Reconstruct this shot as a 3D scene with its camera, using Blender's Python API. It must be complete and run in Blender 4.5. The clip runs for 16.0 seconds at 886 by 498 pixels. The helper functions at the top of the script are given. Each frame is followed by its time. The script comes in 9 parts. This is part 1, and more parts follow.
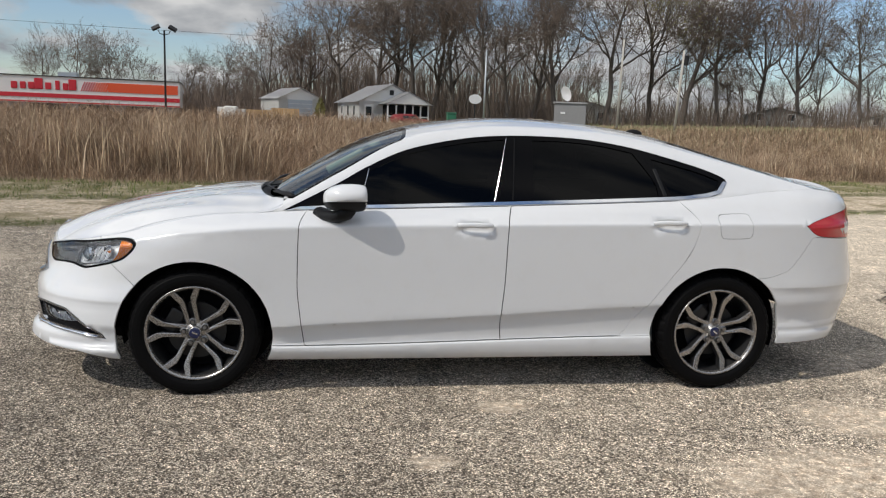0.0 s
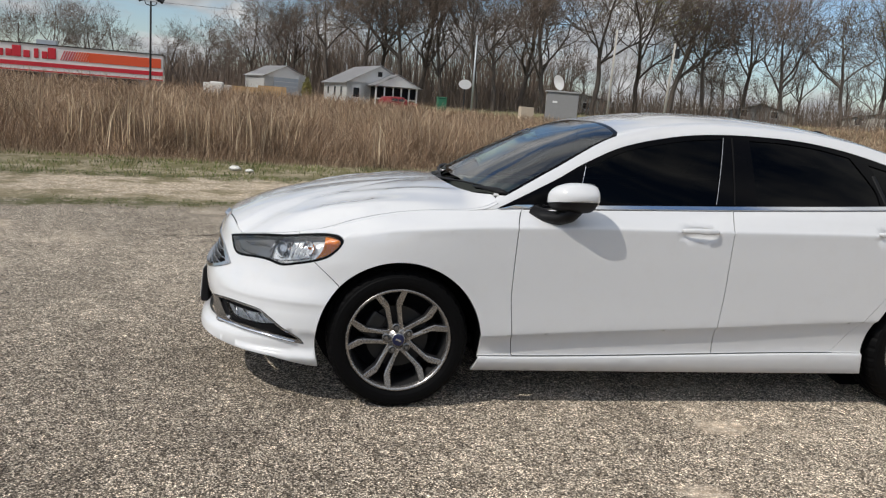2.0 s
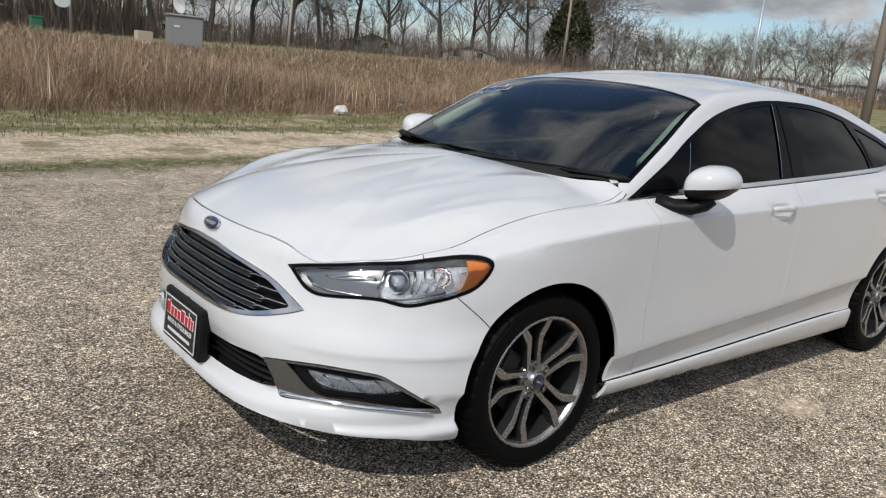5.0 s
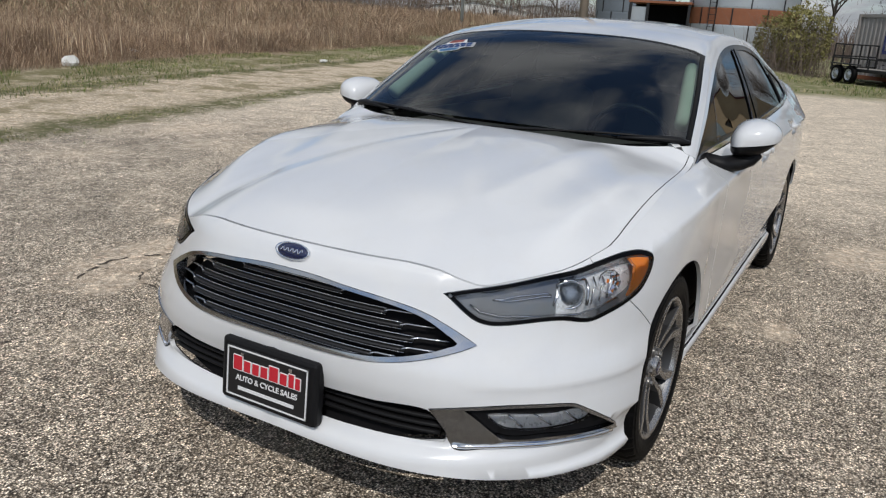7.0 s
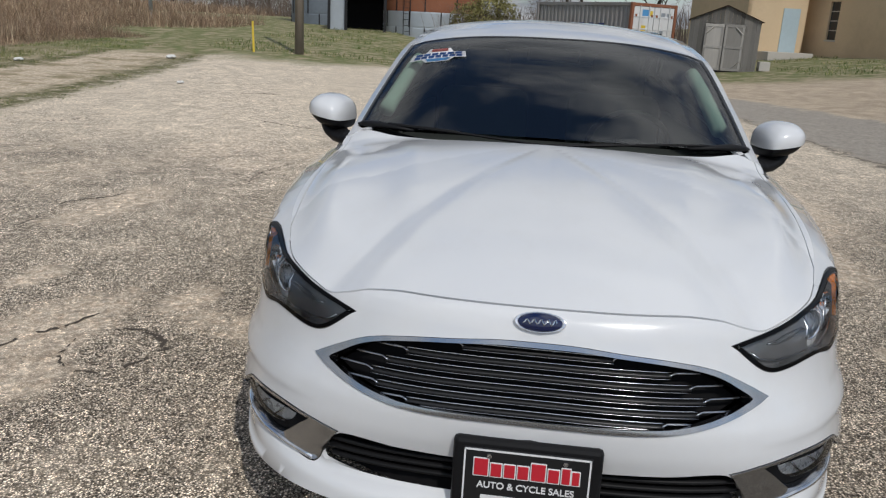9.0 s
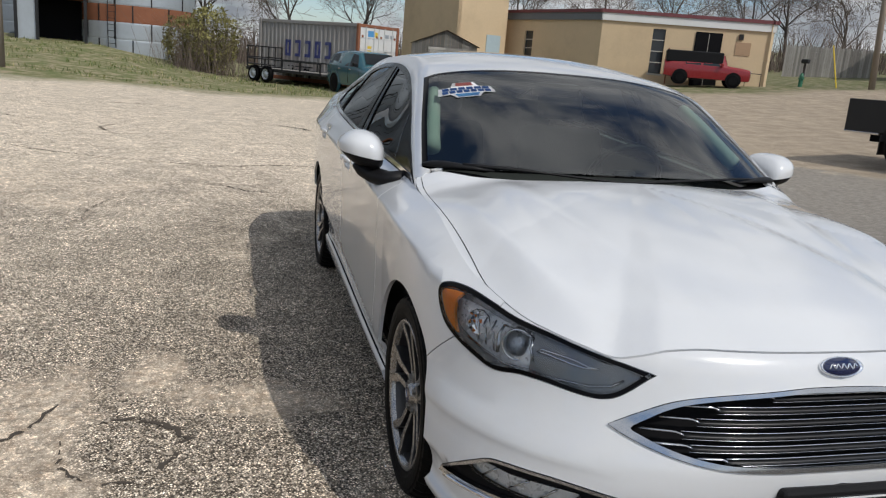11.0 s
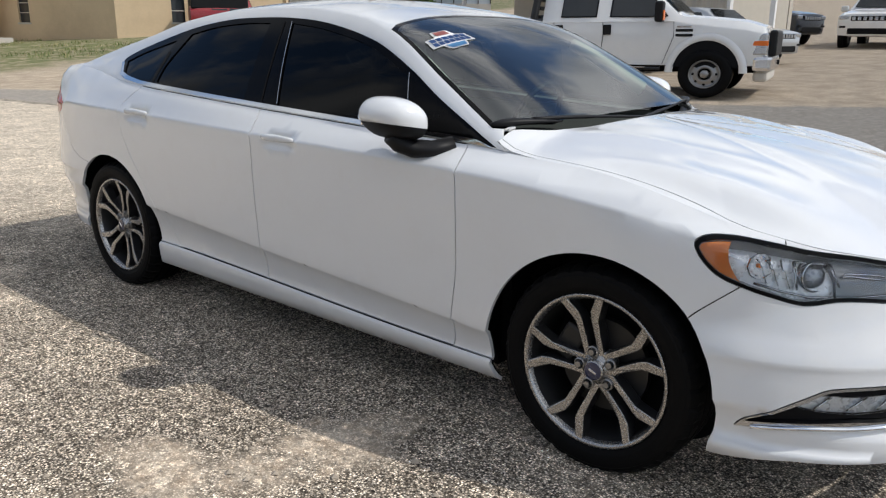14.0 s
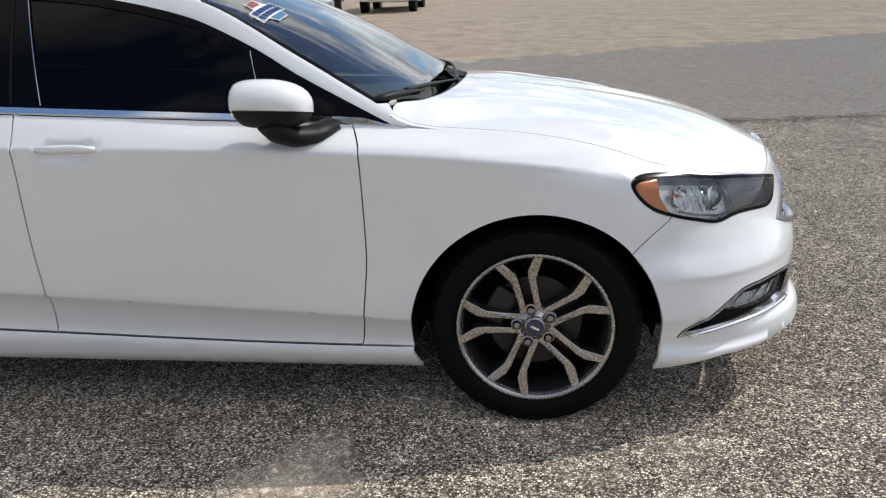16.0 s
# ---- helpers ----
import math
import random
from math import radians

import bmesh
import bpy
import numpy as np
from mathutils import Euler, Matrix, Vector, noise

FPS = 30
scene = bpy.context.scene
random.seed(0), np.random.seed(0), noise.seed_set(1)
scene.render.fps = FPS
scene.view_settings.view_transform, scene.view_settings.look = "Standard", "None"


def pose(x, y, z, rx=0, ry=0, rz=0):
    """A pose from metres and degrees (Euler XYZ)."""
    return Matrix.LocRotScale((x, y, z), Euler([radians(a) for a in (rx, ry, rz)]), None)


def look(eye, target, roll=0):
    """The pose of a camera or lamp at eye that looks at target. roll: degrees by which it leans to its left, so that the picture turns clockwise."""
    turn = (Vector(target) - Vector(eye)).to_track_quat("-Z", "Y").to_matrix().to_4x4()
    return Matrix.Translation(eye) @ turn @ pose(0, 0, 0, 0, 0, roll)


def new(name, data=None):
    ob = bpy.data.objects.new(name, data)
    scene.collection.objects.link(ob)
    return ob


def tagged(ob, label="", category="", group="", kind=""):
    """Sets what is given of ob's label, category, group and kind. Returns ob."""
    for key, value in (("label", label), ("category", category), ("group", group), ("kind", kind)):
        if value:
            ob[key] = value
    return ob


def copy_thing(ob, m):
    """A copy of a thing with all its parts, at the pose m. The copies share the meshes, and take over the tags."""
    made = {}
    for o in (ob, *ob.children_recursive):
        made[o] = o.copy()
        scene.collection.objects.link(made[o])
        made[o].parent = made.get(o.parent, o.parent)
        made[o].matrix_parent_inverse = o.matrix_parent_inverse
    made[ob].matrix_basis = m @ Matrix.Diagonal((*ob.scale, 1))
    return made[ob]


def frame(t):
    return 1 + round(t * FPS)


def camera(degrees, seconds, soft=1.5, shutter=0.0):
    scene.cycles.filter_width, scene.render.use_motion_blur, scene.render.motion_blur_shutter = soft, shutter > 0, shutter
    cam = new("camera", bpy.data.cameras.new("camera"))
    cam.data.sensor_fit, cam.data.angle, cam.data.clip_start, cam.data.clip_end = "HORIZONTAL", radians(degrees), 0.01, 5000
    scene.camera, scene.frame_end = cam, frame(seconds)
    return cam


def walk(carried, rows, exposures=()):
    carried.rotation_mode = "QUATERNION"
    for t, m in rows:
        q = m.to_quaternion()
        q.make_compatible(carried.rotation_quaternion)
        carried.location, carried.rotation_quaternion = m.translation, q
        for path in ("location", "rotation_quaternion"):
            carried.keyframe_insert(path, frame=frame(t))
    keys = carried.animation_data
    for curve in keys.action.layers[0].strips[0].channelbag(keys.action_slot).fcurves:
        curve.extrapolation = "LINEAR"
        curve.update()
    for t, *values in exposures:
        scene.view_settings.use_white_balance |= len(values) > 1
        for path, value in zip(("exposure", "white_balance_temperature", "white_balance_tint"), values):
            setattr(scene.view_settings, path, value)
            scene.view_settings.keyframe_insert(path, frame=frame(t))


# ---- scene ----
cam = camera(59.4, 16.0, soft=1.2, shutter=0.0)
PATH = [
    (0, (-0.756, -4.879, 1.456), (-0.462, -2.927, 1.131), 2.2),
    (0.5, (-1.045, -4.842, 1.453), (-0.703, -2.9, 1.12), 2.4),
    (1, (-1.281, -4.711, 1.427), (-0.931, -2.773, 1.077), 2.1),
    (1.5, (-1.552, -4.476, 1.434), (-1.232, -2.533, 1.084), 3.0),
    (2, (-1.911, -4.352, 1.424), (-1.541, -2.419, 1.064), 4.4),
    (2.5, (-2.159, -4.153, 1.404), (-1.628, -2.269, 0.993), 3.6),
    (3, (-2.406, -3.865, 1.398), (-1.713, -2.043, 0.952), 3.8),
    (3.5, (-2.737, -3.654, 1.385), (-1.86, -1.908, 0.959), 4.7),
    (4, (-2.988, -3.335, 1.351), (-1.976, -1.661, 0.933), 4.5),
    (4.2, (-3.077, -3.186, 1.364), (-2.024, -1.537, 0.948), 4.5),
    (6.3, (-3.812, -1.885, 1.409), (-2.253, -0.76, 0.859), 5.1),
    (6.5, (-3.866, -1.771, 1.415), (-2.269, -0.704, 0.856), 4.1),
    (7, (-3.931, -1.401, 1.423), (-2.254, -0.467, 0.86), 3.5),
    (7.5, (-4.04, -1.043, 1.412), (-2.278, -0.302, 0.824), 4.5),
    (8, (-4.08, -0.713, 1.424), (-2.253, -0.14, 0.847), 3.2),
    (8.5, (-4.019, -0.346, 1.428), (-2.146, 0.069, 0.862), 2.6),
    (9, (-4.041, 0.043, 1.438), (-2.131, 0.26, 0.885), 3.0),
    (9.2, (-4.043, 0.187, 1.435), (-2.121, 0.331, 0.901), 3.1),
    (11.3, (-3.685, 1.631, 1.4), (-1.853, 0.974, 0.94), 5.0),
    (11.5, (-3.632, 1.755, 1.38), (-1.839, 0.996, 0.922), 5.0),
    (12, (-3.481, 2.031, 1.369), (-1.823, 1.022, 0.887), 3.4),
    (12.5, (-3.205, 2.233, 1.374), (-1.635, 1.1, 0.871), 1.9),
    (13, (-3.012, 2.51, 1.35), (-1.503, 1.297, 0.85), 2.0),
    (13.5, (-2.798, 2.724, 1.332), (-1.39, 1.4, 0.817), 0.4),
    (14, (-2.485, 2.862, 1.328), (-1.247, 1.385, 0.795), 0.5),
    (14.5, (-2.186, 3.0, 1.307), (-1.221, 1.336, 0.758), 2.1),
    (15, (-1.871, 3.057, 1.289), (-1.079, 1.309, 0.725), 0.7),
    (15.5, (-1.588, 3.065, 1.298), (-1.029, 1.235, 0.714), -0.3),
    (16, (-1.397, 3.146, 1.321), (-1.184, 1.252, 0.714), -1.8),
]
EXPOSURES = [(0.0, -.04, 6600, 10), (4.0, -.10, 6560, 10), (6.5, -.28, 6360, 10), (9.0, -.42, 6300, 10), (11.5, -.16, 6400, 10), (13.0, .03, 6400, 10), (14.5, .25, 6370, 10), (16.0, .42, 6450, 10)]
walk(cam, [(t, look(e, g, r)) for t, e, g, r in PATH], exposures=EXPOSURES)
SKY_STRENGTH, SUN_STRENGTH = .115, 2.5

# ---- sky and sun ----
SUN_FROM = Vector((-.84, -.44, 1.0)).normalized()
world = bpy.data.worlds.new("world")
scene.world = world
world.use_nodes = True
wt = world.node_tree
wt.nodes.clear()
N = wt.nodes.new
sky = N("ShaderNodeTexSky")
sky.sky_type, sky.sun_disc = "NISHITA", False
sky.sun_elevation, sky.sun_rotation = math.asin(SUN_FROM.z), math.atan2(SUN_FROM.x, SUN_FROM.y)
sky.air_density, sky.dust_density, sky.ozone_density = 1.0, .6, 4.0
co = N("ShaderNodeTexCoord")
sep = N("ShaderNodeSeparateXYZ")
wt.links.new(co.outputs["Generated"], sep.inputs[0])


def wmath(op, a, b=None):
    n = N("ShaderNodeMath")
    n.operation = op
    for i, v in enumerate((a, b)):
        if v is None:
            continue
        if isinstance(v, (int, float)):
            n.inputs[i].default_value = v
        else:
            wt.links.new(v, n.inputs[i])
    return n.outputs[0]


h = wmath("ADD", wmath("MAXIMUM", sep.outputs[2], 0.0), 0.34)
comb = N("ShaderNodeCombineXYZ")
wt.links.new(wmath("DIVIDE", sep.outputs[0], h), comb.inputs[0])
wt.links.new(wmath("DIVIDE", sep.outputs[1], h), comb.inputs[1])
cl = N("ShaderNodeTexNoise")
cl.inputs["Scale"].default_value, cl.inputs["Detail"].default_value, cl.inputs["Roughness"].default_value = 1.9, 9, .60
cl.inputs["Distortion"].default_value = .25
wt.links.new(comb.outputs[0], cl.inputs["Vector"])
ramp = N("ShaderNodeValToRGB")
ramp.color_ramp.elements[0].position, ramp.color_ramp.elements[1].position = .43, .53
wt.links.new(cl.outputs["Fac"], ramp.inputs[0])
sh = N("ShaderNodeTexNoise")
sh.inputs["Scale"].default_value, sh.inputs["Detail"].default_value = 4.0, 7
wt.links.new(comb.outputs[0], sh.inputs["Vector"])
tone = N("ShaderNodeValToRGB")
tone.color_ramp.elements[0].position, tone.color_ramp.elements[1].position = .36, .62
tone.color_ramp.elements[0].color, tone.color_ramp.elements[1].color = (3.1, 3.35, 3.7, 1), (7.0, 7.1, 7.2, 1)
wt.links.new(sh.outputs["Fac"], tone.inputs[0])
mixc = N("ShaderNodeMix")
mixc.data_type = "RGBA"
wt.links.new(ramp.outputs[0], mixc.inputs[0])
wt.links.new(sky.outputs[0], mixc.inputs[6])
toward = N("ShaderNodeVectorMath")
toward.operation = "DOT_PRODUCT"
wt.links.new(co.outputs["Generated"], toward.inputs[0])
toward.inputs[1].default_value = SUN_FROM
glow = wmath("ADD", wmath("MULTIPLY", wmath("MAXIMUM", toward.outputs["Value"], 0.0), .70), .82)
lit = N("ShaderNodeVectorMath")
lit.operation = "SCALE"
wt.links.new(tone.outputs[0], lit.inputs[0])
wt.links.new(glow, lit.inputs["Scale"])
wt.links.new(lit.outputs[0], mixc.inputs[7])
bg = N("ShaderNodeBackground")
bg.inputs[1].default_value = SKY_STRENGTH
wt.links.new(mixc.outputs[2], bg.inputs[0])
out = N("ShaderNodeOutputWorld")
wt.links.new(bg.outputs[0], out.inputs[0])

sun_data = bpy.data.lights.new("sun", "SUN")
sun_data.energy, sun_data.angle, sun_data.color = SUN_STRENGTH, radians(.6), (1.0, .95, .87)
sun = new("sun", sun_data)
sun.matrix_basis = Matrix.Translation((-20, -10, 30)) @ (-SUN_FROM).to_track_quat("-Z", "Y").to_matrix().to_4x4()

# ---- materials ----


class Nodes:
    """Short hand for building a node material."""

    def __init__(self, name):
        self.mat = bpy.data.materials.new(name)
        self.mat.use_nodes = True
        self.t = self.mat.node_tree
        self.t.nodes.clear()
        self.out = self.t.nodes.new("ShaderNodeOutputMaterial")
        self.coord = None

    def n(self, kind, **ins):
        node = self.t.nodes.new(kind)
        for k, v in ins.items():
            self.set(node.inputs[k.replace("_", " ")], v)
        return node

    def set(self, sock, v):
        if isinstance(v, bpy.types.NodeSocket):
            self.t.links.new(v, sock)
        else:
            sock.default_value = v

    def pos(self, scale=(1, 1, 1)):
        if self.coord is None:
            self.coord = self.t.nodes.new("ShaderNodeTexCoord")
        m = self.t.nodes.new("ShaderNodeMapping")
        m.inputs["Scale"].default_value = scale
        self.t.links.new(self.coord.outputs["Object"], m.inputs[0])
        return m.outputs[0]

    def noise(self, scale, detail=4, rough=.55, vec=None, stretch=(1, 1, 1)):
        node = self.n("ShaderNodeTexNoise", Scale=scale, Detail=detail, Roughness=rough)
        self.t.links.new(vec if vec is not None else self.pos(stretch), node.inputs["Vector"])
        return node.outputs["Fac"]

    def voronoi(self, scale, vec=None, out="Color", feature="F1"):
        node = self.n("ShaderNodeTexVoronoi", Scale=scale)
        node.feature = feature
        self.t.links.new(vec if vec is not None else self.pos(), node.inputs["Vector"])
        return node.outputs[out]

    def ramp(self, fac, *stops):
        node = self.t.nodes.new("ShaderNodeValToRGB")
        e = node.color_ramp.elements
        while len(e) < len(stops):
            e.new(.5)
        for one, (p, c) in zip(e, stops):
            one.position = p
            one.color = (c, c, c, 1) if isinstance(c, (int, float)) else (*c, 1)
        self.t.links.new(fac, node.inputs[0])
        return node.outputs[0]

    def mix(self, fac, a, b, mode="MIX"):
        node = self.t.nodes.new("ShaderNodeMix")
        node.data_type, node.blend_type = "RGBA", mode
        self.set(node.inputs[0], fac)
        for i, v in ((6, a), (7, b)):
            self.set(node.inputs[i], (*v, 1) if isinstance(v, tuple) and len(v) == 3 else v)
        return node.outputs[2]

    def math(self, op, a, b=0.0, c=None):
        node = self.t.nodes.new("ShaderNodeMath")
        node.operation = op
        self.set(node.inputs[0], a)
        self.set(node.inputs[1], b)
        if c is not None:
            self.set(node.inputs[2], c)
        return node.outputs[0]

    def bump(self, height, strength, distance=.01, normal=None):
        node = self.n("ShaderNodeBump", Height=height, Strength=strength, Distance=distance)
        if normal is not None:
            self.t.links.new(normal, node.inputs["Normal"])
        return node.outputs[0]

    def shader(self, **ins):
        p = self.n("ShaderNodeBsdfPrincipled")
        for k, v in ins.items():
            sock = p.inputs[k.replace("_", " ")]
            self.set(sock, (*v, 1) if isinstance(v, tuple) and len(v) == 3 and sock.type == "RGBA" else v)
        return p.outputs[0]

    def done(self, shader):
        self.t.links.new(shader, self.out.inputs[0])
        return self.mat


def surface(name, color, rough=.5, metal=0.0, var=.12, scale=6.0, fine=60.0, bump=0.0, coat=0.0, spec=.5, each=0.0, stretch=(1, 1, 1), dirt=0.0, dirt_color=(.16, .12, .08)):
    """A plain surface with variation at two scales, some grain and, where told, dirt."""
    k = Nodes(name)
    a, b = k.noise(scale, 4, stretch=stretch), k.noise(fine, 3, stretch=stretch)
    v = k.math("ADD", k.math("MULTIPLY", a, var * 1.3), k.math("MULTIPLY", b, var * .7))
    v = k.math("ADD", v, 1 - var)
    if each:
        info = k.t.nodes.new("ShaderNodeObjectInfo")
        v = k.math("MULTIPLY", v, k.math("ADD", k.math("MULTIPLY", info.outputs["Random"], each * 2), 1 - each))
    col = k.mix(1.0, color, v, "MULTIPLY")
    if dirt:
        d = k.ramp(k.noise(scale * .6, 6, .65), (.48, 0.0), (.72, dirt))
        col = k.mix(d, col, dirt_color)
    r = k.math("ADD", k.math("MULTIPLY", b, .12), rough - .06)
    ins = dict(Base_Color=col, Roughness=r, Metallic=metal, Coat_Weight=coat, Coat_Roughness=.04, Specular_IOR_Level=spec)
    if bump:
        ins["Normal"] = k.bump(k.math("ADD", b, k.math("MULTIPLY", a, .5)), bump, .01)
    return k.done(k.shader(**ins))


def car_paint(name, color):
    k = Nodes(name)
    a = k.noise(1.3, 4)
    dust = k.ramp(k.noise(9, 6, .7), (.5, 0.0), (.8, .10))
    col = k.mix(dust, color, (.55, .50, .44))
    r = k.math("ADD", k.math("MULTIPLY", a, .06), .20)
    return k.done(k.shader(Base_Color=col, Roughness=r, Coat_Weight=1.0, Coat_Roughness=.03, Specular_IOR_Level=.5))


def pane(name, tint, gloss_rough=.0, ior=1.5, base_gloss=0.0):
    """A pane of glass: lets through a tinted part, mirrors by its Fresnel share."""
    k = Nodes(name)
    tr = k.n("ShaderNodeBsdfTransparent", Color=(*tint, 1))
    gl = k.n("ShaderNodeBsdfGlossy", Color=(1, 1, 1, 1), Roughness=gloss_rough)
    fr = k.n("ShaderNodeFresnel", IOR=ior)
    f = k.math("MINIMUM", k.math("ADD", k.math("MULTIPLY", fr.outputs[0], 1.0), base_gloss), 1.0)
    mx = k.t.nodes.new("ShaderNodeMixShader")
    k.set(mx.inputs[0], f)
    k.t.links.new(tr.outputs[0], mx.inputs[1])
    k.t.links.new(gl.outputs[0], mx.inputs[2])
    return k.done(mx.outputs[0])


PAINT = car_paint("white_paint", (.73, .74, .75))
BLACK = surface("dark_plastic", (.006, .006, .007), .8, var=.2, spec=.15)
BLACK_TRIM = surface("black_trim", (.009, .009, .010), .5, var=.2, bump=.05, fine=300, spec=.2)
BLACK_GLOSS = surface("gloss_black", (.003, .003, .0035), .10, var=.1, spec=.09)
CHROME = surface("chrome", (.80, .81, .83), .09, 1.0, var=.05)
CHROME_TRIM = surface("satin_chrome", (.50, .51, .53), .16, 1.0, var=.08)
CHROME_DULL = surface("lamp_chrome", (.55, .56, .58), .22, 1.0, var=.1)
SLAT = surface("slat_grey", (.014, .014, .015), .38, .0, var=.1)
CLEAR = pane("clear_plastic", (.93, .94, .95), .02, 1.45)
CLEAR_LENS = pane("projector_glass", (.55, .58, .62), .0, 1.7, .08)
SCREEN = pane("windscreen_glass", (.46, .62, .55), .0, 1.5, .05)
TINT = pane("tinted_glass", (.009, .010, .011), .0, 1.25, .0)
MIRROR = surface("mirror", (.9, .9, .9), .02, 1.0, var=.01)
LAMP_BOWL = surface("lamp_reflector", (.88, .89, .90), .28, .40, var=.25, scale=18, fine=46, bump=.30)
LAMP_DARK = surface("lamp_bowl", (.24, .244, .252), .24, .5, var=.2)
AMBER_LENS = surface("amber_plastic", (.85, .24, .015), .18, coat=.5, var=.15, fine=150, bump=.15)
RED_LENS = surface("red_plastic", (.46, .010, .018), .12, coat=.25, var=.2)
CLEAR_WHITE = surface("clear_stripe", (.62, .60, .60), .15, coat=.4, var=.1)
ALLOY = surface("alloy", (.40, .388, .375), .27, .9, var=.10, fine=200)
ALLOY_DARK = surface("dark_alloy", (.055, .055, .057), .35, .6, var=.15, fine=200)
LUG = surface("steel", (.30, .295, .29), .35, .9, var=.2)
DISC = surface("brake_disc", (.035, .034, .033), .45, .5, var=.25)
TYRE = surface("tyre_rubber", (.0035, .0035, .0038), .58, var=.25, scale=10, fine=90, bump=.12, spec=.10)
BADGE_BLUE = surface("badge_blue", (.008, .014, .060), .15, coat=.8, var=.1)
PLATE_BLACK = surface("plate_black", (.012, .012, .013), .35, var=.1)
PLATE_RED = surface("plate_red", (.55, .02, .035), .4, var=.1)
WHITE_PLAIN = surface("white_print", (.78, .78, .78), .45, var=.05)
STICKER_BLUE = surface("sticker_blue", (.03, .10, .30), .45, var=.1)
STICKER_SKY = surface("sticker_sky", (.10, .32, .60), .45, var=.1)
STICKER_RED = surface("sticker_red", (.45, .14, .12), .45, var=.1)
CLOTH = surface("seat_cloth", (.13, .14, .135), .9, var=.2, bump=.2)
DASH = surface("dash_plastic", (.05, .055, .053), .6, var=.2, bump=.2)
PILLAR = surface("pillar_cloth", (.46, .50, .46), .85, var=.1)

# ---- building tools ----
from mathutils.geometry import delaunay_2d_cdt


def empty(name, m=None, **tags):
    """A top-level thing: an empty that parents its parts."""
    ob = new(name)
    if m is not None:
        ob.matrix_basis = m
    return tagged(ob, **tags)


def part(name, bm, mat, parent, label="", smooth=False, m=None):
    """Links a bmesh as one mesh object under a thing or a part (or as a thing, when parent is None)."""
    me = bpy.data.meshes.new(name)
    bm.to_mesh(me)
    bm.free()
    return part_of(name, me, mat, parent, label, smooth, m)


def part_of(name, me, mat, parent, label="", smooth=False, m=None):
    for one in (mat if isinstance(mat, (list, tuple)) else [mat]):
        if one.name not in me.materials:
            me.materials.append(one)
    if smooth:
        me.shade_smooth()
    ob = new(name, me)
    if parent is not None:
        ob.parent = parent
    if m is not None:
        ob.matrix_basis = m
    if label:
        ob["label"] = label
    return ob


def raw(name, verts, faces, mat, parent, label="", smooth=False, normals=None, m=None):
    me = bpy.data.meshes.new(name)
    me.from_pydata([tuple(map(float, v)) for v in verts], [], [tuple(map(int, f)) for f in faces])
    me.update()
    ob = part_of(name, me, mat, parent, label, smooth or normals is not None, m)
    if normals is not None:
        me.normals_split_custom_set_from_vertices([tuple(map(float, n)) for n in normals])
    return ob


def box(bm, x0, x1, y0, y1, z0, z1, bevel=0.0, m=None):
    vs = bmesh.ops.create_cube(bm, size=1)["verts"]
    mm = Matrix.Translation(((x0 + x1) / 2, (y0 + y1) / 2, (z0 + z1) / 2)) @ Matrix.Diagonal((x1 - x0, y1 - y0, z1 - z0, 1))
    bmesh.ops.transform(bm, matrix=(m @ mm) if m is not None else mm, verts=vs)
    if bevel > 0:
        es = list({e for v in vs for e in v.link_edges})
        bmesh.ops.bevel(bm, geom=es, offset=bevel, segments=2, affect="EDGES", profile=0.5)


def boxed(x0, x1, y0, y1, z0, z1, bevel=0.0, m=None):
    bm = bmesh.new()
    box(bm, x0, x1, y0, y1, z0, z1, bevel, m)
    return bm


def cyl(bm, a, b, r0, r1=None, n=16, caps=True):
    a, b = Vector(a), Vector(b)
    m = Matrix.Translation((a + b) / 2) @ (b - a).to_track_quat("Z", "Y").to_matrix().to_4x4()
    bmesh.ops.create_cone(bm, cap_ends=caps, segments=n, radius1=r0, radius2=r0 if r1 is None else r1, depth=(b - a).length, matrix=m)


def rod(a, b, r0, r1=None, n=16):
    bm = bmesh.new()
    cyl(bm, a, b, r0, r1, n)
    return bm


def lathe(profile, n=48, axis="Y", closed=False, bm=None):
    """Turns (radius, along) pairs round an axis."""
    bm = bm or bmesh.new()
    rings = []
    for r, h in profile:
        ring = []
        for i in range(n):
            a = 2 * math.pi * i / n
            c, s = r * math.cos(a), r * math.sin(a)
            ring.append(bm.verts.new({"Y": (c, h, s), "Z": (c, s, h), "X": (h, c, s)}[axis]))
        rings.append(ring)
    pairs = list(zip(rings, rings[1:])) + ([(rings[-1], rings[0])] if closed else [])
    for p, q in pairs:
        for i in range(n):
            bm.faces.new((p[i], p[(i + 1) % n], q[(i + 1) % n], q[i]))
    bmesh.ops.recalc_face_normals(bm, faces=bm.faces)
    return bm


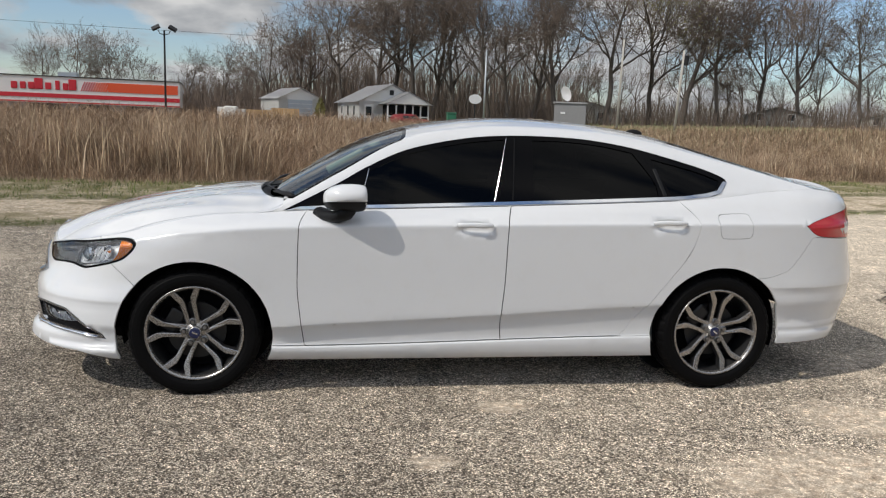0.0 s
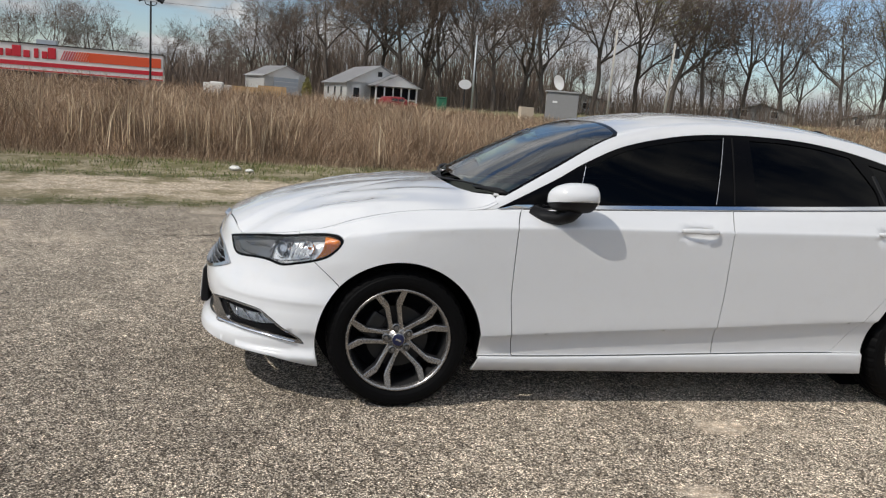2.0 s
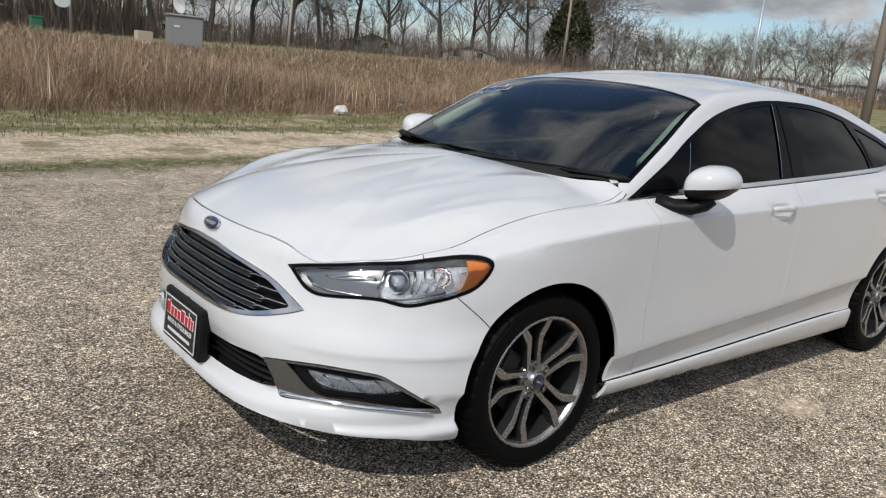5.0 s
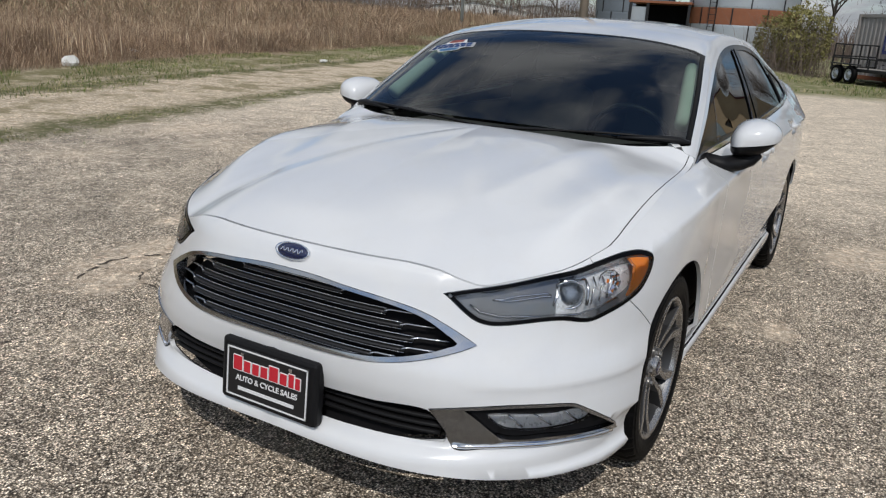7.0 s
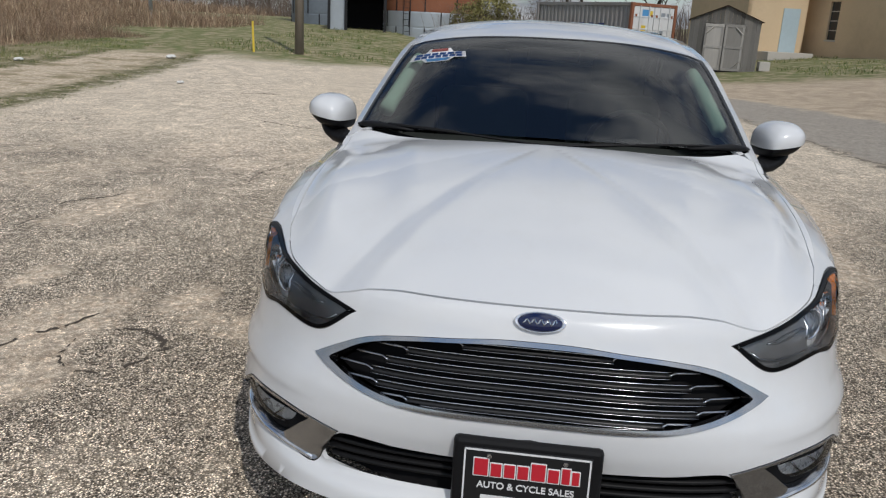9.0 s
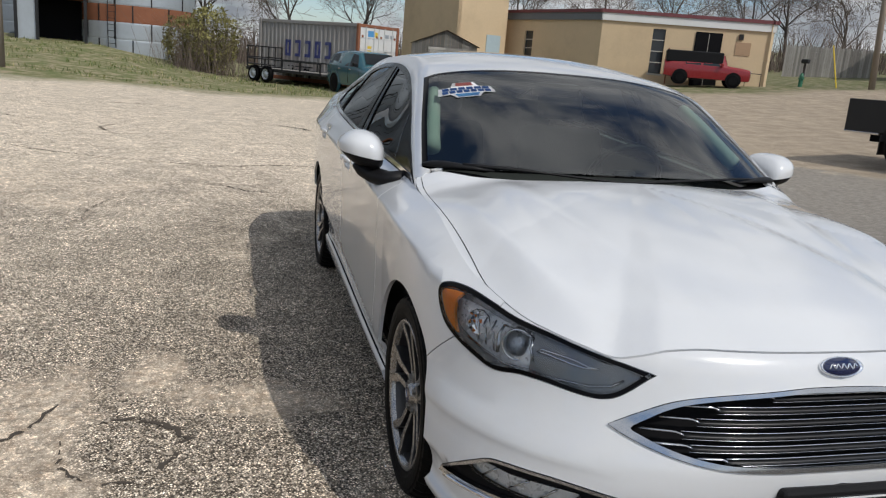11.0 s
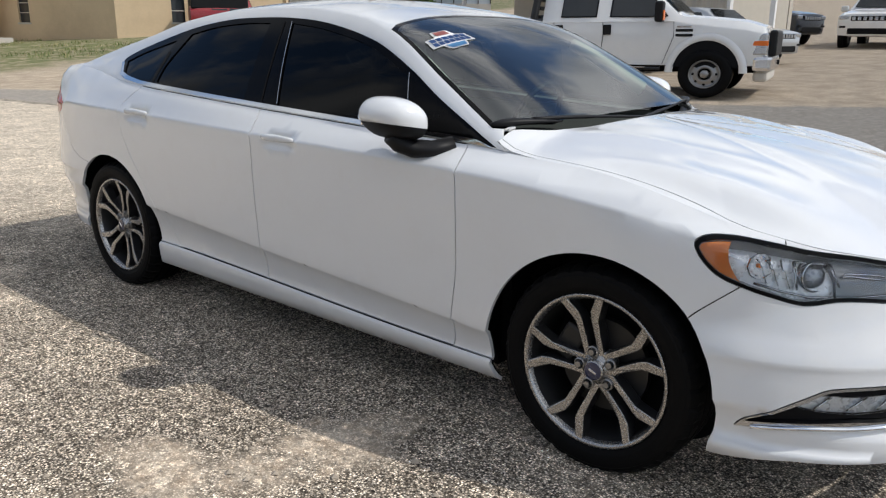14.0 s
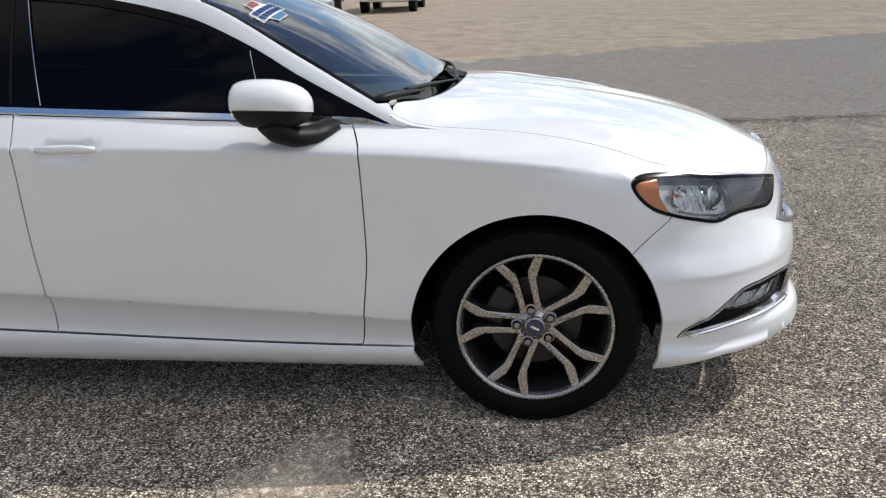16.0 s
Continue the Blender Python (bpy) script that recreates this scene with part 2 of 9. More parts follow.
def sweep(points, radii, n=8, bm=None, up=(0, 0, 1), flat=1.0):
    """A tube along points; flat squeezes it along up."""
    bm = bm or bmesh.new()
    pts = [Vector(p) for p in points]
    rings = []
    for i, p in enumerate(pts):
        d = (pts[min(i + 1, len(pts) - 1)] - pts[max(i - 1, 0)]).normalized()
        u = Vector(up)
        u = (u - d * u.dot(d))
        u = u.normalized() if u.length > 1e-4 else d.orthogonal().normalized()
        w = d.cross(u)
        r = radii[i] if isinstance(radii, (list, tuple)) else radii
        rings.append([bm.verts.new(p + w * (r * math.cos(2 * math.pi * k / n)) + u * (r * flat * math.sin(2 * math.pi * k / n))) for k in range(n)])
    for p, q in zip(rings, rings[1:]):
        for k in range(n):
            bm.faces.new((p[k], p[(k + 1) % n], q[(k + 1) % n], q[k]))
    bm.faces.new(rings[0][::-1])
    bm.faces.new(rings[-1])
    bmesh.ops.recalc_face_normals(bm, faces=bm.faces)
    return bm


def prism(outline, depth, m=None, bevel=0.0, bm=None):
    """A flat outline in the xz plane, pulled along +y by depth."""
    bm = bm or bmesh.new()
    a = [bm.verts.new((x, 0, z)) for x, z in outline]
    b = [bm.verts.new((x, depth, z)) for x, z in outline]
    n = len(a)
    faces = [bm.faces.new(a), bm.faces.new(b[::-1])]
    faces += [bm.faces.new((a[i], b[i], b[(i + 1) % n], a[(i + 1) % n])) for i in range(n)]
    bmesh.ops.recalc_face_normals(bm, faces=faces)
    if bevel > 0:
        es = [e for e in faces[0].edges] + [e for e in faces[1].edges]
        bmesh.ops.bevel(bm, geom=es, offset=bevel, segments=2, affect="EDGES", profile=0.5)
    if m is not None:
        bmesh.ops.transform(bm, matrix=m, verts=a + b if bevel == 0 else bm.verts)
    return bm


def text_mesh(name, body, size, mat, parent, m, extrude=0.001, bold=0.0, label=""):
    cu = bpy.data.curves.new(name, "FONT")
    cu.body, cu.size, cu.extrude, cu.align_x, cu.align_y, cu.offset = body, size, extrude, "CENTER", "CENTER", bold
    ob = bpy.data.objects.new(name, cu)
    scene.collection.objects.link(ob)
    dg = bpy.context.evaluated_depsgraph_get()
    me = bpy.data.meshes.new_from_object(ob.evaluated_get(dg))
    bpy.data.objects.remove(ob)
    return part_of(name, me, mat, parent, label, False, m)


def pchip(xs, ys):
    """A smooth curve through knots that never overshoots."""
    xs, ys = np.asarray(xs, float), np.asarray(ys, float)
    h, d = np.diff(xs), np.diff(ys) / np.diff(xs)
    k = np.zeros(len(xs))
    for i in range(1, len(xs) - 1):
        if d[i - 1] * d[i] > 0:
            w1, w2 = 2 * h[i] + h[i - 1], h[i] + 2 * h[i - 1]
            k[i] = (w1 + w2) / (w1 / d[i - 1] + w2 / d[i])
    k[0], k[-1] = d[0], d[-1]

    def f(x):
        x = np.clip(np.asarray(x, float), xs[0], xs[-1])
        i = np.clip(np.searchsorted(xs, x) - 1, 0, len(xs) - 2)
        t = (x - xs[i]) / h[i]
        return ((2 * t**3 - 3 * t**2 + 1) * ys[i] + (t**3 - 2 * t**2 + t) * h[i] * k[i]
                + (3 * t**2 - 2 * t**3) * ys[i + 1] + (t**3 - t**2) * h[i] * k[i + 1])
    return f


def curve(points, step=0.015, closed=True, sharp=()):
    """A rounded outline through 2D points (Catmull-Rom); sharp: the numbers of points that stay corners."""
    p = [np.array(q, float) for q in points]
    n, out = len(p), []
    for i in range(n if closed else n - 1):
        a, b = p[i], p[(i + 1) % n]
        ta = (b - p[i - 1]) / 2 if (closed or i > 0) and i not in sharp else (b - a)
        tb = (p[(i + 2) % n] - a) / 2 if (closed or i + 2 < n) and (i + 1) % n not in sharp else (b - a)
        la = np.linalg.norm(b - a)
        for t in (ta, tb):
            l = np.linalg.norm(t)
            if l > la:
                t *= la / l
        m = max(1, int(round(la / step)))
        for j in range(m):
            t = j / m
            out.append((2 * t**3 - 3 * t**2 + 1) * a + (t**3 - 2 * t**2 + t) * ta + (3 * t**2 - 2 * t**3) * b + (t**3 - t**2) * tb)
    if not closed:
        out.append(p[-1])
    return np.array(out)


def inside(pts, poly):
    """Which of the points lie in a polygon."""
    x, y = pts[:, 0], pts[:, 1]
    res = np.zeros(len(pts), bool)
    px, py = poly[:, 0], poly[:, 1]
    j = len(poly) - 1
    for i in range(len(poly)):
        c = (py[i] > y) != (py[j] > y)
        with np.errstate(divide="ignore", invalid="ignore"):
            res ^= c & (x < (px[j] - px[i]) * (y - py[i]) / (py[j] - py[i]) + px[i])
        j = i
    return res


def inset(poly, d):
    """The outline moved inwards by d."""
    area = np.sum(poly[:, 0] * np.roll(poly[:, 1], -1) - np.roll(poly[:, 0], -1) * poly[:, 1])
    t = np.roll(poly, -1, 0) - np.roll(poly, 1, 0)
    t /= np.linalg.norm(t, axis=1, keepdims=True) + 1e-9
    nrm = np.stack([-t[:, 1], t[:, 0]], 1) * (1 if area > 0 else -1)
    return poly + nrm * np.asarray(d).reshape(-1, 1)


def mesh_domain(outer, lines, loops, step):
    """Triangles of a 2D domain whose edges follow all the given lines and loops."""
    pts, edges = [], []

    def add(poly, closed):
        b = len(pts)
        pts.extend(map(tuple, poly))
        n = len(poly)
        edges.extend((b + i, b + (i + 1) % n) for i in range(n if closed else n - 1))
    add(outer, True)
    for l in lines:
        add(l, False)
    for l in loops:
        add(l, True)
    x0, y0 = np.min(outer, 0)
    x1, y1 = np.max(outer, 0)
    gx, gy = np.meshgrid(np.arange(x0 + step / 2, x1, step), np.arange(y0 + step / 2, y1, step))
    g = np.stack([gx.ravel(), gy.ravel()], 1)
    g = g[inside(g, outer)]
    have = np.array(pts)
    keep = [np.min(np.abs(have - q).sum(1)) > step * 0.55 for q in g]
    pts.extend(map(tuple, g[np.array(keep)]))
    v, _, f, *_ = delaunay_2d_cdt([Vector(p) for p in pts], edges, [], 0, 1e-5)
    v = np.array([tuple(p) for p in v])
    f = np.array([tuple(t) for t in f if len(t) == 3])
    c = v[f].mean(1)
    f = f[inside(c, outer)]
    a, b = v[f[:, 1]] - v[f[:, 0]], v[f[:, 2]] - v[f[:, 0]]
    cw = a[:, 0] * b[:, 1] - a[:, 1] * b[:, 0] < 0
    f[cw] = f[cw][:, ::-1]
    return v, f, v[f].mean(1)


def panel(name, dom, pick, surf, mat, parent, offset=0.0, gap=0.0025, lip=0.014, mirror=False, label="", both=False):
    """One panel: the picked triangles of a domain laid on a surface, its edge drawn back by gap and turned in by lip."""
    v2, f, _ = dom
    f = f[pick]
    if len(f) == 0:
        return None
    used, inv = np.unique(f.ravel(), return_inverse=True)
    f, v2 = inv.reshape(-1, 3), v2[used].copy()
    middle = np.abs(v2[:, 0]) < 1e-6 if both else np.zeros(len(v2), bool)
    cnt = {}
    for t in f:
        for i in range(3):
            e = (t[i], t[(i + 1) % 3])
            if (e[1], e[0]) in cnt:
                del cnt[(e[1], e[0])]
            else:
                cnt[e] = 1
    rim = list(cnt)
    if gap:
        acc = np.zeros_like(v2)
        for a, b in rim:
            t = v2[b] - v2[a]
            t = np.array((-t[1], t[0])) / (np.linalg.norm(t) + 1e-9)
            acc[a] += t
            acc[b] += t
        l = np.linalg.norm(acc, axis=1, keepdims=True)
        v2 += np.where(l > 1e-6, acc / np.maximum(l, 1e-6), 0) * (gap(v2) if callable(gap) else gap)
        v2[middle, 0] = 0
    p, n = surf(v2[:, 0], v2[:, 1])
    p = p + n * offset
    verts, norms, faces = list(p), list(n), [tuple(t) for t in f]
    if lip:
        rv = sorted({i for e in rim for i in e})
        at = {}
        for i in rv:
            at[i] = (len(verts), len(verts) + 1)
            verts += [p[i], p[i] - n[i] * lip]
            norms += [n[i], n[i]]
        side = np.zeros((len(verts), 3))
        for a, b in rim:
            d = np.cross(p[b] - p[a], n[a])
            for i in (a, b):
                for k in at[i]:
                    side[k] += d
            faces.append((at[b][0], at[a][0], at[a][1], at[b][1]))
        for i in rv:
            for k in at[i]:
                norms[k] = side[k] / (np.linalg.norm(side[k]) + 1e-9)
    verts, norms = np.array(verts), np.array(norms)
    turned = []
    for t in faces:
        g = np.cross(verts[t[1]] - verts[t[0]], verts[t[2]] - verts[t[0]])
        turned.append(t if g @ sum(norms[i] for i in t) >= 0 else t[::-1])
    faces = turned
    if both:
        w = verts * (1, -1, 1)
        k = len(verts)
        faces = faces + [tuple(k + i for i in t[::-1]) for t in faces]
        verts, norms = np.vstack([verts, w]), np.vstack([norms, norms * (1, -1, 1)])
    elif mirror:
        verts, norms = verts * (1, -1, 1), norms * (1, -1, 1)
        faces = [t[::-1] for t in faces]
    return raw(name, verts, faces, mat, parent, label, normals=norms)

# ---- the sedan's surface ----
# The car points to -x, its axles at x = -1.425 and 1.425; the surface is told for the +y half and mirrored.
XF, XR = -1.0, 1.2
HANDLES = ((.005, .915), (1.085, .945))
front_x = pchip([.16, .19, .22, .27, .30, .335, .40, .47, .53, .58, .64, .70, .775, .80, .84],
                [-2.20, -2.32, -2.375, -2.395, -2.385, -2.345, -2.350, -2.370, -2.376, -2.364, -2.338, -2.316, -2.284, -2.255, -2.16])
front_n = pchip([.2, .35, .62, .8, 1.0], [3.7, 3.6, 2.75, 2.7, 2.7])
rear_x = pchip([.18, .24, .30, .45, .62, .75, .90, 1.02, 1.08, 1.14, 1.2], [2.32, 2.40, 2.43, 2.475, 2.49, 2.465, 2.43, 2.42, 2.40, 2.33, 2.2])
top_z = pchip([-2.3, -1.975, -1.8, -1.43, -1.05, -.98, -.4, .22, .84, 1.3, 1.5, 1.75, 2.0, 2.2, 2.36],
              [.795, .816, .866, .930, .958, .965, .993, 1.022, 1.053, 1.08, 1.10, 1.13, 1.145, 1.125, 1.095])
top_y = pchip([-2.3, -1.975, -1.8, -1.43, -1.05, -.98, -.85, -.4, .2, .84, 1.3, 1.6, 1.75, 2.0, 2.2, 2.36],
              [.93, .870, .836, .812, .803, .802, .80, .815, .832, .835, .822, .79, .775, .80, .87, .88])
shoulder_z = pchip([-2.3, -1.95, -1.7, -1.43, -1.0, .2, 1.13, 1.9, 2.4], [.715, .742, .806, .852, .890, .923, .944, .955, .955])
crease_z = pchip([-2.3, -1.0, -.9, .15, .93, 1.2, 2.4], [.36, .362, .37, .43, .479, .49, .50])
sill_z = pchip([-2.3, -1.0, 1.0, 2.4], [.262, .264, .314, .32])


def section(x, z):
    """Half width at (x, z), before the ends are rounded off."""
    zs, zl, zd, zt = shoulder_z(x), crease_z(x), sill_z(x), top_z(x)
    one = np.ones_like(x)
    Z = np.stack([.15 * one, .20 * one, zd - .012, zd + .006, zl - .006, zl + .012, .55 * one, zs - .14, zs - .020, zs - .002, zs + .012, zt, zt + .08])
    Y = np.stack([.80 * one, .868 * one, .888 * one, .868 * one, .893 * one, .911 * one, .913 * one, .919 * one, .921 * one, .923 * one, .912 * one,
                  top_y(x), top_y(x) - .12])
    Z[6] = np.maximum(Z[6], Z[5] + .03)
    for i in range(1, len(Z)):
        Z[i] = np.maximum(Z[i], Z[i - 1] + .004)
    h = np.diff(Z, axis=0)
    d = np.diff(Y, axis=0) / h
    k = np.zeros_like(Y)
    for i in range(1, len(Z) - 1):
        w1, w2 = 2 * h[i] + h[i - 1], h[i] + 2 * h[i - 1]
        ok = d[i - 1] * d[i] > 0
        with np.errstate(divide="ignore", invalid="ignore"):
            k[i] = np.where(ok, (w1 + w2) / (w1 / np.where(ok, d[i - 1], 1) + w2 / np.where(ok, d[i], 1)), 0)
    k[0], k[-1] = d[0], d[-1]
    zc = np.clip(z, Z[0], Z[-1])
    i = np.clip((zc[None] >= Z).sum(0) - 1, 0, len(Z) - 2)
    g = lambda a: np.take_along_axis(a, i[None], 0)[0]
    t = (zc - g(Z)) / g(h)
    up = lambda a: np.take_along_axis(a, i[None] + 1, 0)[0]
    return ((2 * t**3 - 3 * t**2 + 1) * g(Y) + (t**3 - 2 * t**2 + t) * g(h) * g(k) + (3 * t**2 - 2 * t**3) * up(Y) + (t**3 - t**2) * g(h) * up(k))


_th = np.linspace(0, math.pi / 2, 400)


def _arc(n, a, w):
    x, y = a * (np.cos(_th)**2)**(1 / n), w * (np.sin(_th)**2)**(1 / n)
    return np.concatenate([[0], np.cumsum(np.hypot(np.diff(x), np.diff(y)))])


_sf, _sr = _arc(2.75, 1.36, .92), _arc(3.8, 1.26, .92)
S1, S2 = _sf[-1], _sf[-1] + XR - XF
S3 = S2 + _sr[-1]


corner = pchip([-2.36, -2.28, -2.12, -1.90, -1.65, -1.35, -1.05], [0, .12, .72, 1.0, .72, .22, 0])


def hull_point(s, z):
    s, z = np.asarray(s, float), np.asarray(z, float)
    sign, s = np.where(s < 0, -1.0, 1.0), np.abs(s)
    tf = np.interp(s, _sf, _th)
    tr = np.interp(S3 - s, _sr, _th)
    nf = front_n(z)
    xf = XF + (front_x(z) - XF) * (np.cos(tf)**2)**(1 / nf)
    xr = XR + (rear_x(z) - XR) * (np.cos(tr)**2)**(1 / 3.8)
    x = np.where(s < S1, xf, np.where(s > S2, xr, XF + s - S1))
    f = np.where(s < S1, (np.sin(tf)**2)**(1 / nf), np.where(s > S2, (np.sin(tr)**2)**(1 / 3.8), 1.0))
    y = section(x, z)
    y = y * (1 + corner(x) * np.interp(z, [.2, .5, .7, .85, 1.0], [.055, .055, .048, .030, .0]))
    lip = np.where(z > .508, np.exp(-((z - .508) / .055)**2), np.exp(-((z - .508) / .022)**2))
    crest = np.clip((s - .50) / .16, 0, 1) * np.clip((1.33 - s) / .25, 0, 1) * lip
    x, y = x - .014 * crest * (1 - f), y + .013 * crest * f
    tail = np.clip((s - 4.52) / .25, 0, 1)
    lip = np.where(z > .60, np.exp(-((z - .60) / .07)**2), np.exp(-((z - .60) / .016)**2)) + .9 * np.where(z < .36, np.exp(-((z - .36) / .05)**2), np.exp(-((z - .36) / .012)**2))
    y = y + .009 * tail * lip
    for hx, hz in HANDLES:
        y = y - .019 * np.exp(-((x - hx) / .085)**4 - ((z - hz + .004) / .028)**4)
    return np.stack([x, sign * y * f, z], -1)


def with_normals(point):
    def surf(u, v):
        e = 0.0015
        p = point(u, v)
        a, b = point(u + e, v) - point(u - e, v), point(u, v + e) - point(u, v - e)
        n = np.cross(a, b)
        n /= np.linalg.norm(n, axis=1, keepdims=True) + 1e-12
        return p, n
    return surf


_hull = with_normals(hull_point)


def hull(s, z):
    """The side surface of the +y half, with normals that point outwards."""
    p, n = _hull(s, z)
    c = p - np.array((0.0, 0.0, .5)) - np.stack([np.clip(p[:, 0], -1.4, 1.4), 0 * p[:, 0], 0 * p[:, 0]], 1)
    n = np.where((n * c).sum(1, keepdims=True) < 0, -n, n)
    return p, n


def s_at_x(x, z):
    """The arc coordinate of the side surface at (x, z)."""
    x, z = np.asarray(x, float), np.asarray(z, float)
    rf = np.clip((XF - x) / (XF - front_x(z)), 0, 1)
    tf = np.arccos(np.sqrt(rf**front_n(z)))
    rr = np.clip((x - XR) / (rear_x(z) - XR), 0, 1)
    tr = np.arccos(np.sqrt(rr**3.8))
    return np.where(x < XF, np.interp(tf, _th, _sf), np.where(x > XR, S3 - np.interp(tr, _th, _sr), S1 + x - XF))


def s_at_y(y, z):
    """The arc coordinate of the front at (y, z)."""
    lo, hi = 0.0, S1
    for _ in range(40):
        mid = (lo + hi) / 2
        if hull_point(np.array([mid]), np.array([z]))[0, 1] < y:
            lo = mid
        else:
            hi = mid
    return lo


hood_front = pchip([0, .33, .44, .52, .575, .64, .735, .80, .87, .95, 1.03, 1.15, 1.30, 1.45, 1.60, 1.75], [.795, .795, .786, .765, .754, .765, .780, .789, .803, .825, .847, .877, .909, .932, .946, .9565])


def top_line(s):
    """Height of the side surface's upper edge."""
    s = np.asarray(s, float)
    z = np.full_like(s, .8)
    for _ in range(4):
        x = hull_point(s, z)[:, 0]
        z = top_z(x)
    return np.where(s < 1.75, np.minimum(hood_front(np.minimum(s, 1.75)), z), z)


rail_y = pchip([-1.05, -.95, -.7, -.35, -.1, .25, .7, 1.0, 1.35, 1.7, 1.9, 2.05], [.815, .797, .752, .676, .635, .618, .618, .625, .648, .675, .690, .690])
rail_z = pchip([-1.05, -.95, -.7, -.35, -.1, .25, .7, 1.0, 1.35, 1.7, 1.9, 2.05], [.957, 1.01, 1.155, 1.345, 1.402, 1.43, 1.418, 1.385, 1.305, 1.225, 1.175, 1.143])
ridge_z = pchip([-1.2, -1.12, -.9, -.6, -.3, -.1, .15, .4, .7, 1.0, 1.3, 1.6, 1.9, 2.08, 2.2, 2.3, 2.4],
                [.97, 1.015, 1.145, 1.300, 1.410, 1.452, 1.482, 1.49, 1.478, 1.448, 1.395, 1.318, 1.24, 1.20, 1.185, 1.165, 1.12])
hood_z = pchip([-2.3, -2.25, -2.1, -1.9, -1.6, -1.3, -1.1, -.9], [.775, .80, .868, .925, .982, 1.018, 1.036, 1.04])


def upper_point(x, y):
    """Windscreen, roof and rear window, seen from above."""
    yr, zr = rail_y(x), rail_z(x)
    q = np.clip(np.abs(y) / yr, 0, 1.2)
    return np.stack([x, y, zr + (ridge_z(x) - zr) * (1 - q**(2.5 + 1.3 * np.clip((-.1 - x) / .4, 0, 1)))], -1)


_edge_s = np.linspace(0, S1 + .3, 300)
_edge_p = hull_point(_edge_s, top_line(_edge_s))


_drop_x = np.linspace(-1.15, -2.255, 60)
_drop_q, _drop = (-1.15 - _drop_x) / 1.105, np.maximum(1.033 - hood_z(_drop_x), 0) / (1.033 - .797)
_drop = _drop / _drop[-1]
_edge_a = np.arctan2(_edge_p[:, 1], -1.15 - _edge_p[:, 0])
_edge_r = np.hypot(_edge_p[:, 1], -1.15 - _edge_p[:, 0])


def hood_point(x, y):
    """The hood, told by its distance from a point before the windscreen, out to its edge."""
    a = np.abs(y)
    an, r = np.arctan2(a, -1.15 - x), np.hypot(a, -1.15 - x)
    re, ze = np.interp(an, _edge_a, _edge_r), np.interp(an, _edge_a, _edge_p[:, 2])
    q = np.clip(r / re, 0, 1.1)
    side = np.clip(an / 1.57, 0, 1)
    ahead = np.interp(q, _drop_q, _drop)
    drop = ahead * (1 - side) + q**2.6 * side
    z = 1.033 - (1.033 - ze) * drop
    step = lambda v: np.clip(v, 0, 1)**2 * (3 - 2 * np.clip(v, 0, 1))
    fade = step((x + 2.22) / .6) * step((-.98 - x) / .25) * step((1 - q) * 4)
    w = step((x + 1.15) / .16)
    up = upper_point(x, np.minimum(a, rail_y(x)))[:, 2] - .003 - z
    z = z + w * (up + np.sqrt(up * up + .0004) - .004) / 2
    r1 = .33 + .19 * (x + 2.2) / 1.1
    ridge = .007 * np.exp(-((a - r1) / .060)**2)
    r2 = .55 + .13 * (x + 2.2) / 1.1
    dip = -.003 * np.exp(-((a - r2) / .10)**2)
    brow = .042 * np.exp(-((x + 1.74) / .30)**2 - ((a - .69) / .13)**2) * step((1 - q) * 7)
    return np.stack([x, y, z + (ridge + dip) * fade + brow], -1)


def glass_point(x, z):
    """The side of the cabin, between the belt and the roof rail."""
    zb, zr, yb, yr = top_z(x), rail_z(x), top_y(x), rail_y(x)
    yb = yb * (1 - np.clip((x - XR) / (rear_x(zb) - XR), 0, 1)**3.8)**(1 / 3.8)
    v = np.clip((z - zb) / np.maximum(zr - zb, .01), 0, 1.05)
    return np.stack([x, yb + (yr - yb) * v + .045 * v * (1 - v) * np.clip((zr - zb) / .4, 0, 1), z], -1)


def facing(point, away):
    f = with_normals(point)

    def surf(u, v):
        p, n = f(u, v)
        d = np.array(away, float)
        return p, np.where((n @ d)[:, None] < 0, -n, n)
    return surf


def rounded(point, away, reach):
    """A surface whose shading bends softly over the roof rail."""
    f = facing(point, away)

    def surf(u, v):
        p, n = f(u, v)
        yr, zr = rail_y(p[:, 0]), rail_z(p[:, 0])
        d = np.hypot(np.abs(p[:, 1]) - yr, p[:, 2] - zr)
        t = np.clip(1 - d / reach, 0, 1)[:, None]
        side = np.stack([0 * yr, np.where(p[:, 1] < 0, -.72, .72), 0 * yr + .70], 1)
        n = n * (1 - t * t * (3 - 2 * t)) + side * (t * t * (3 - 2 * t))
        return p, n / np.linalg.norm(n, axis=1, keepdims=True)
    return surf


hood_surf = facing(hood_point, (0, 0, 1))
upper_surf, glass_surf = rounded(upper_point, (0, 0, 1), .06), rounded(glass_point, (0, 1, 0), .05)

# ---- the white sedan ----
sedan = empty("car", label="white four-door sedan with tinted windows parked on worn asphalt", category="car")


def xz(points):
    """Outline points told by (x, z), turned to the side surface's own coordinates."""
    p = np.array(points, float)
    return np.stack([s_at_x(p[:, 0], p[:, 1]), p[:, 1]], 1)


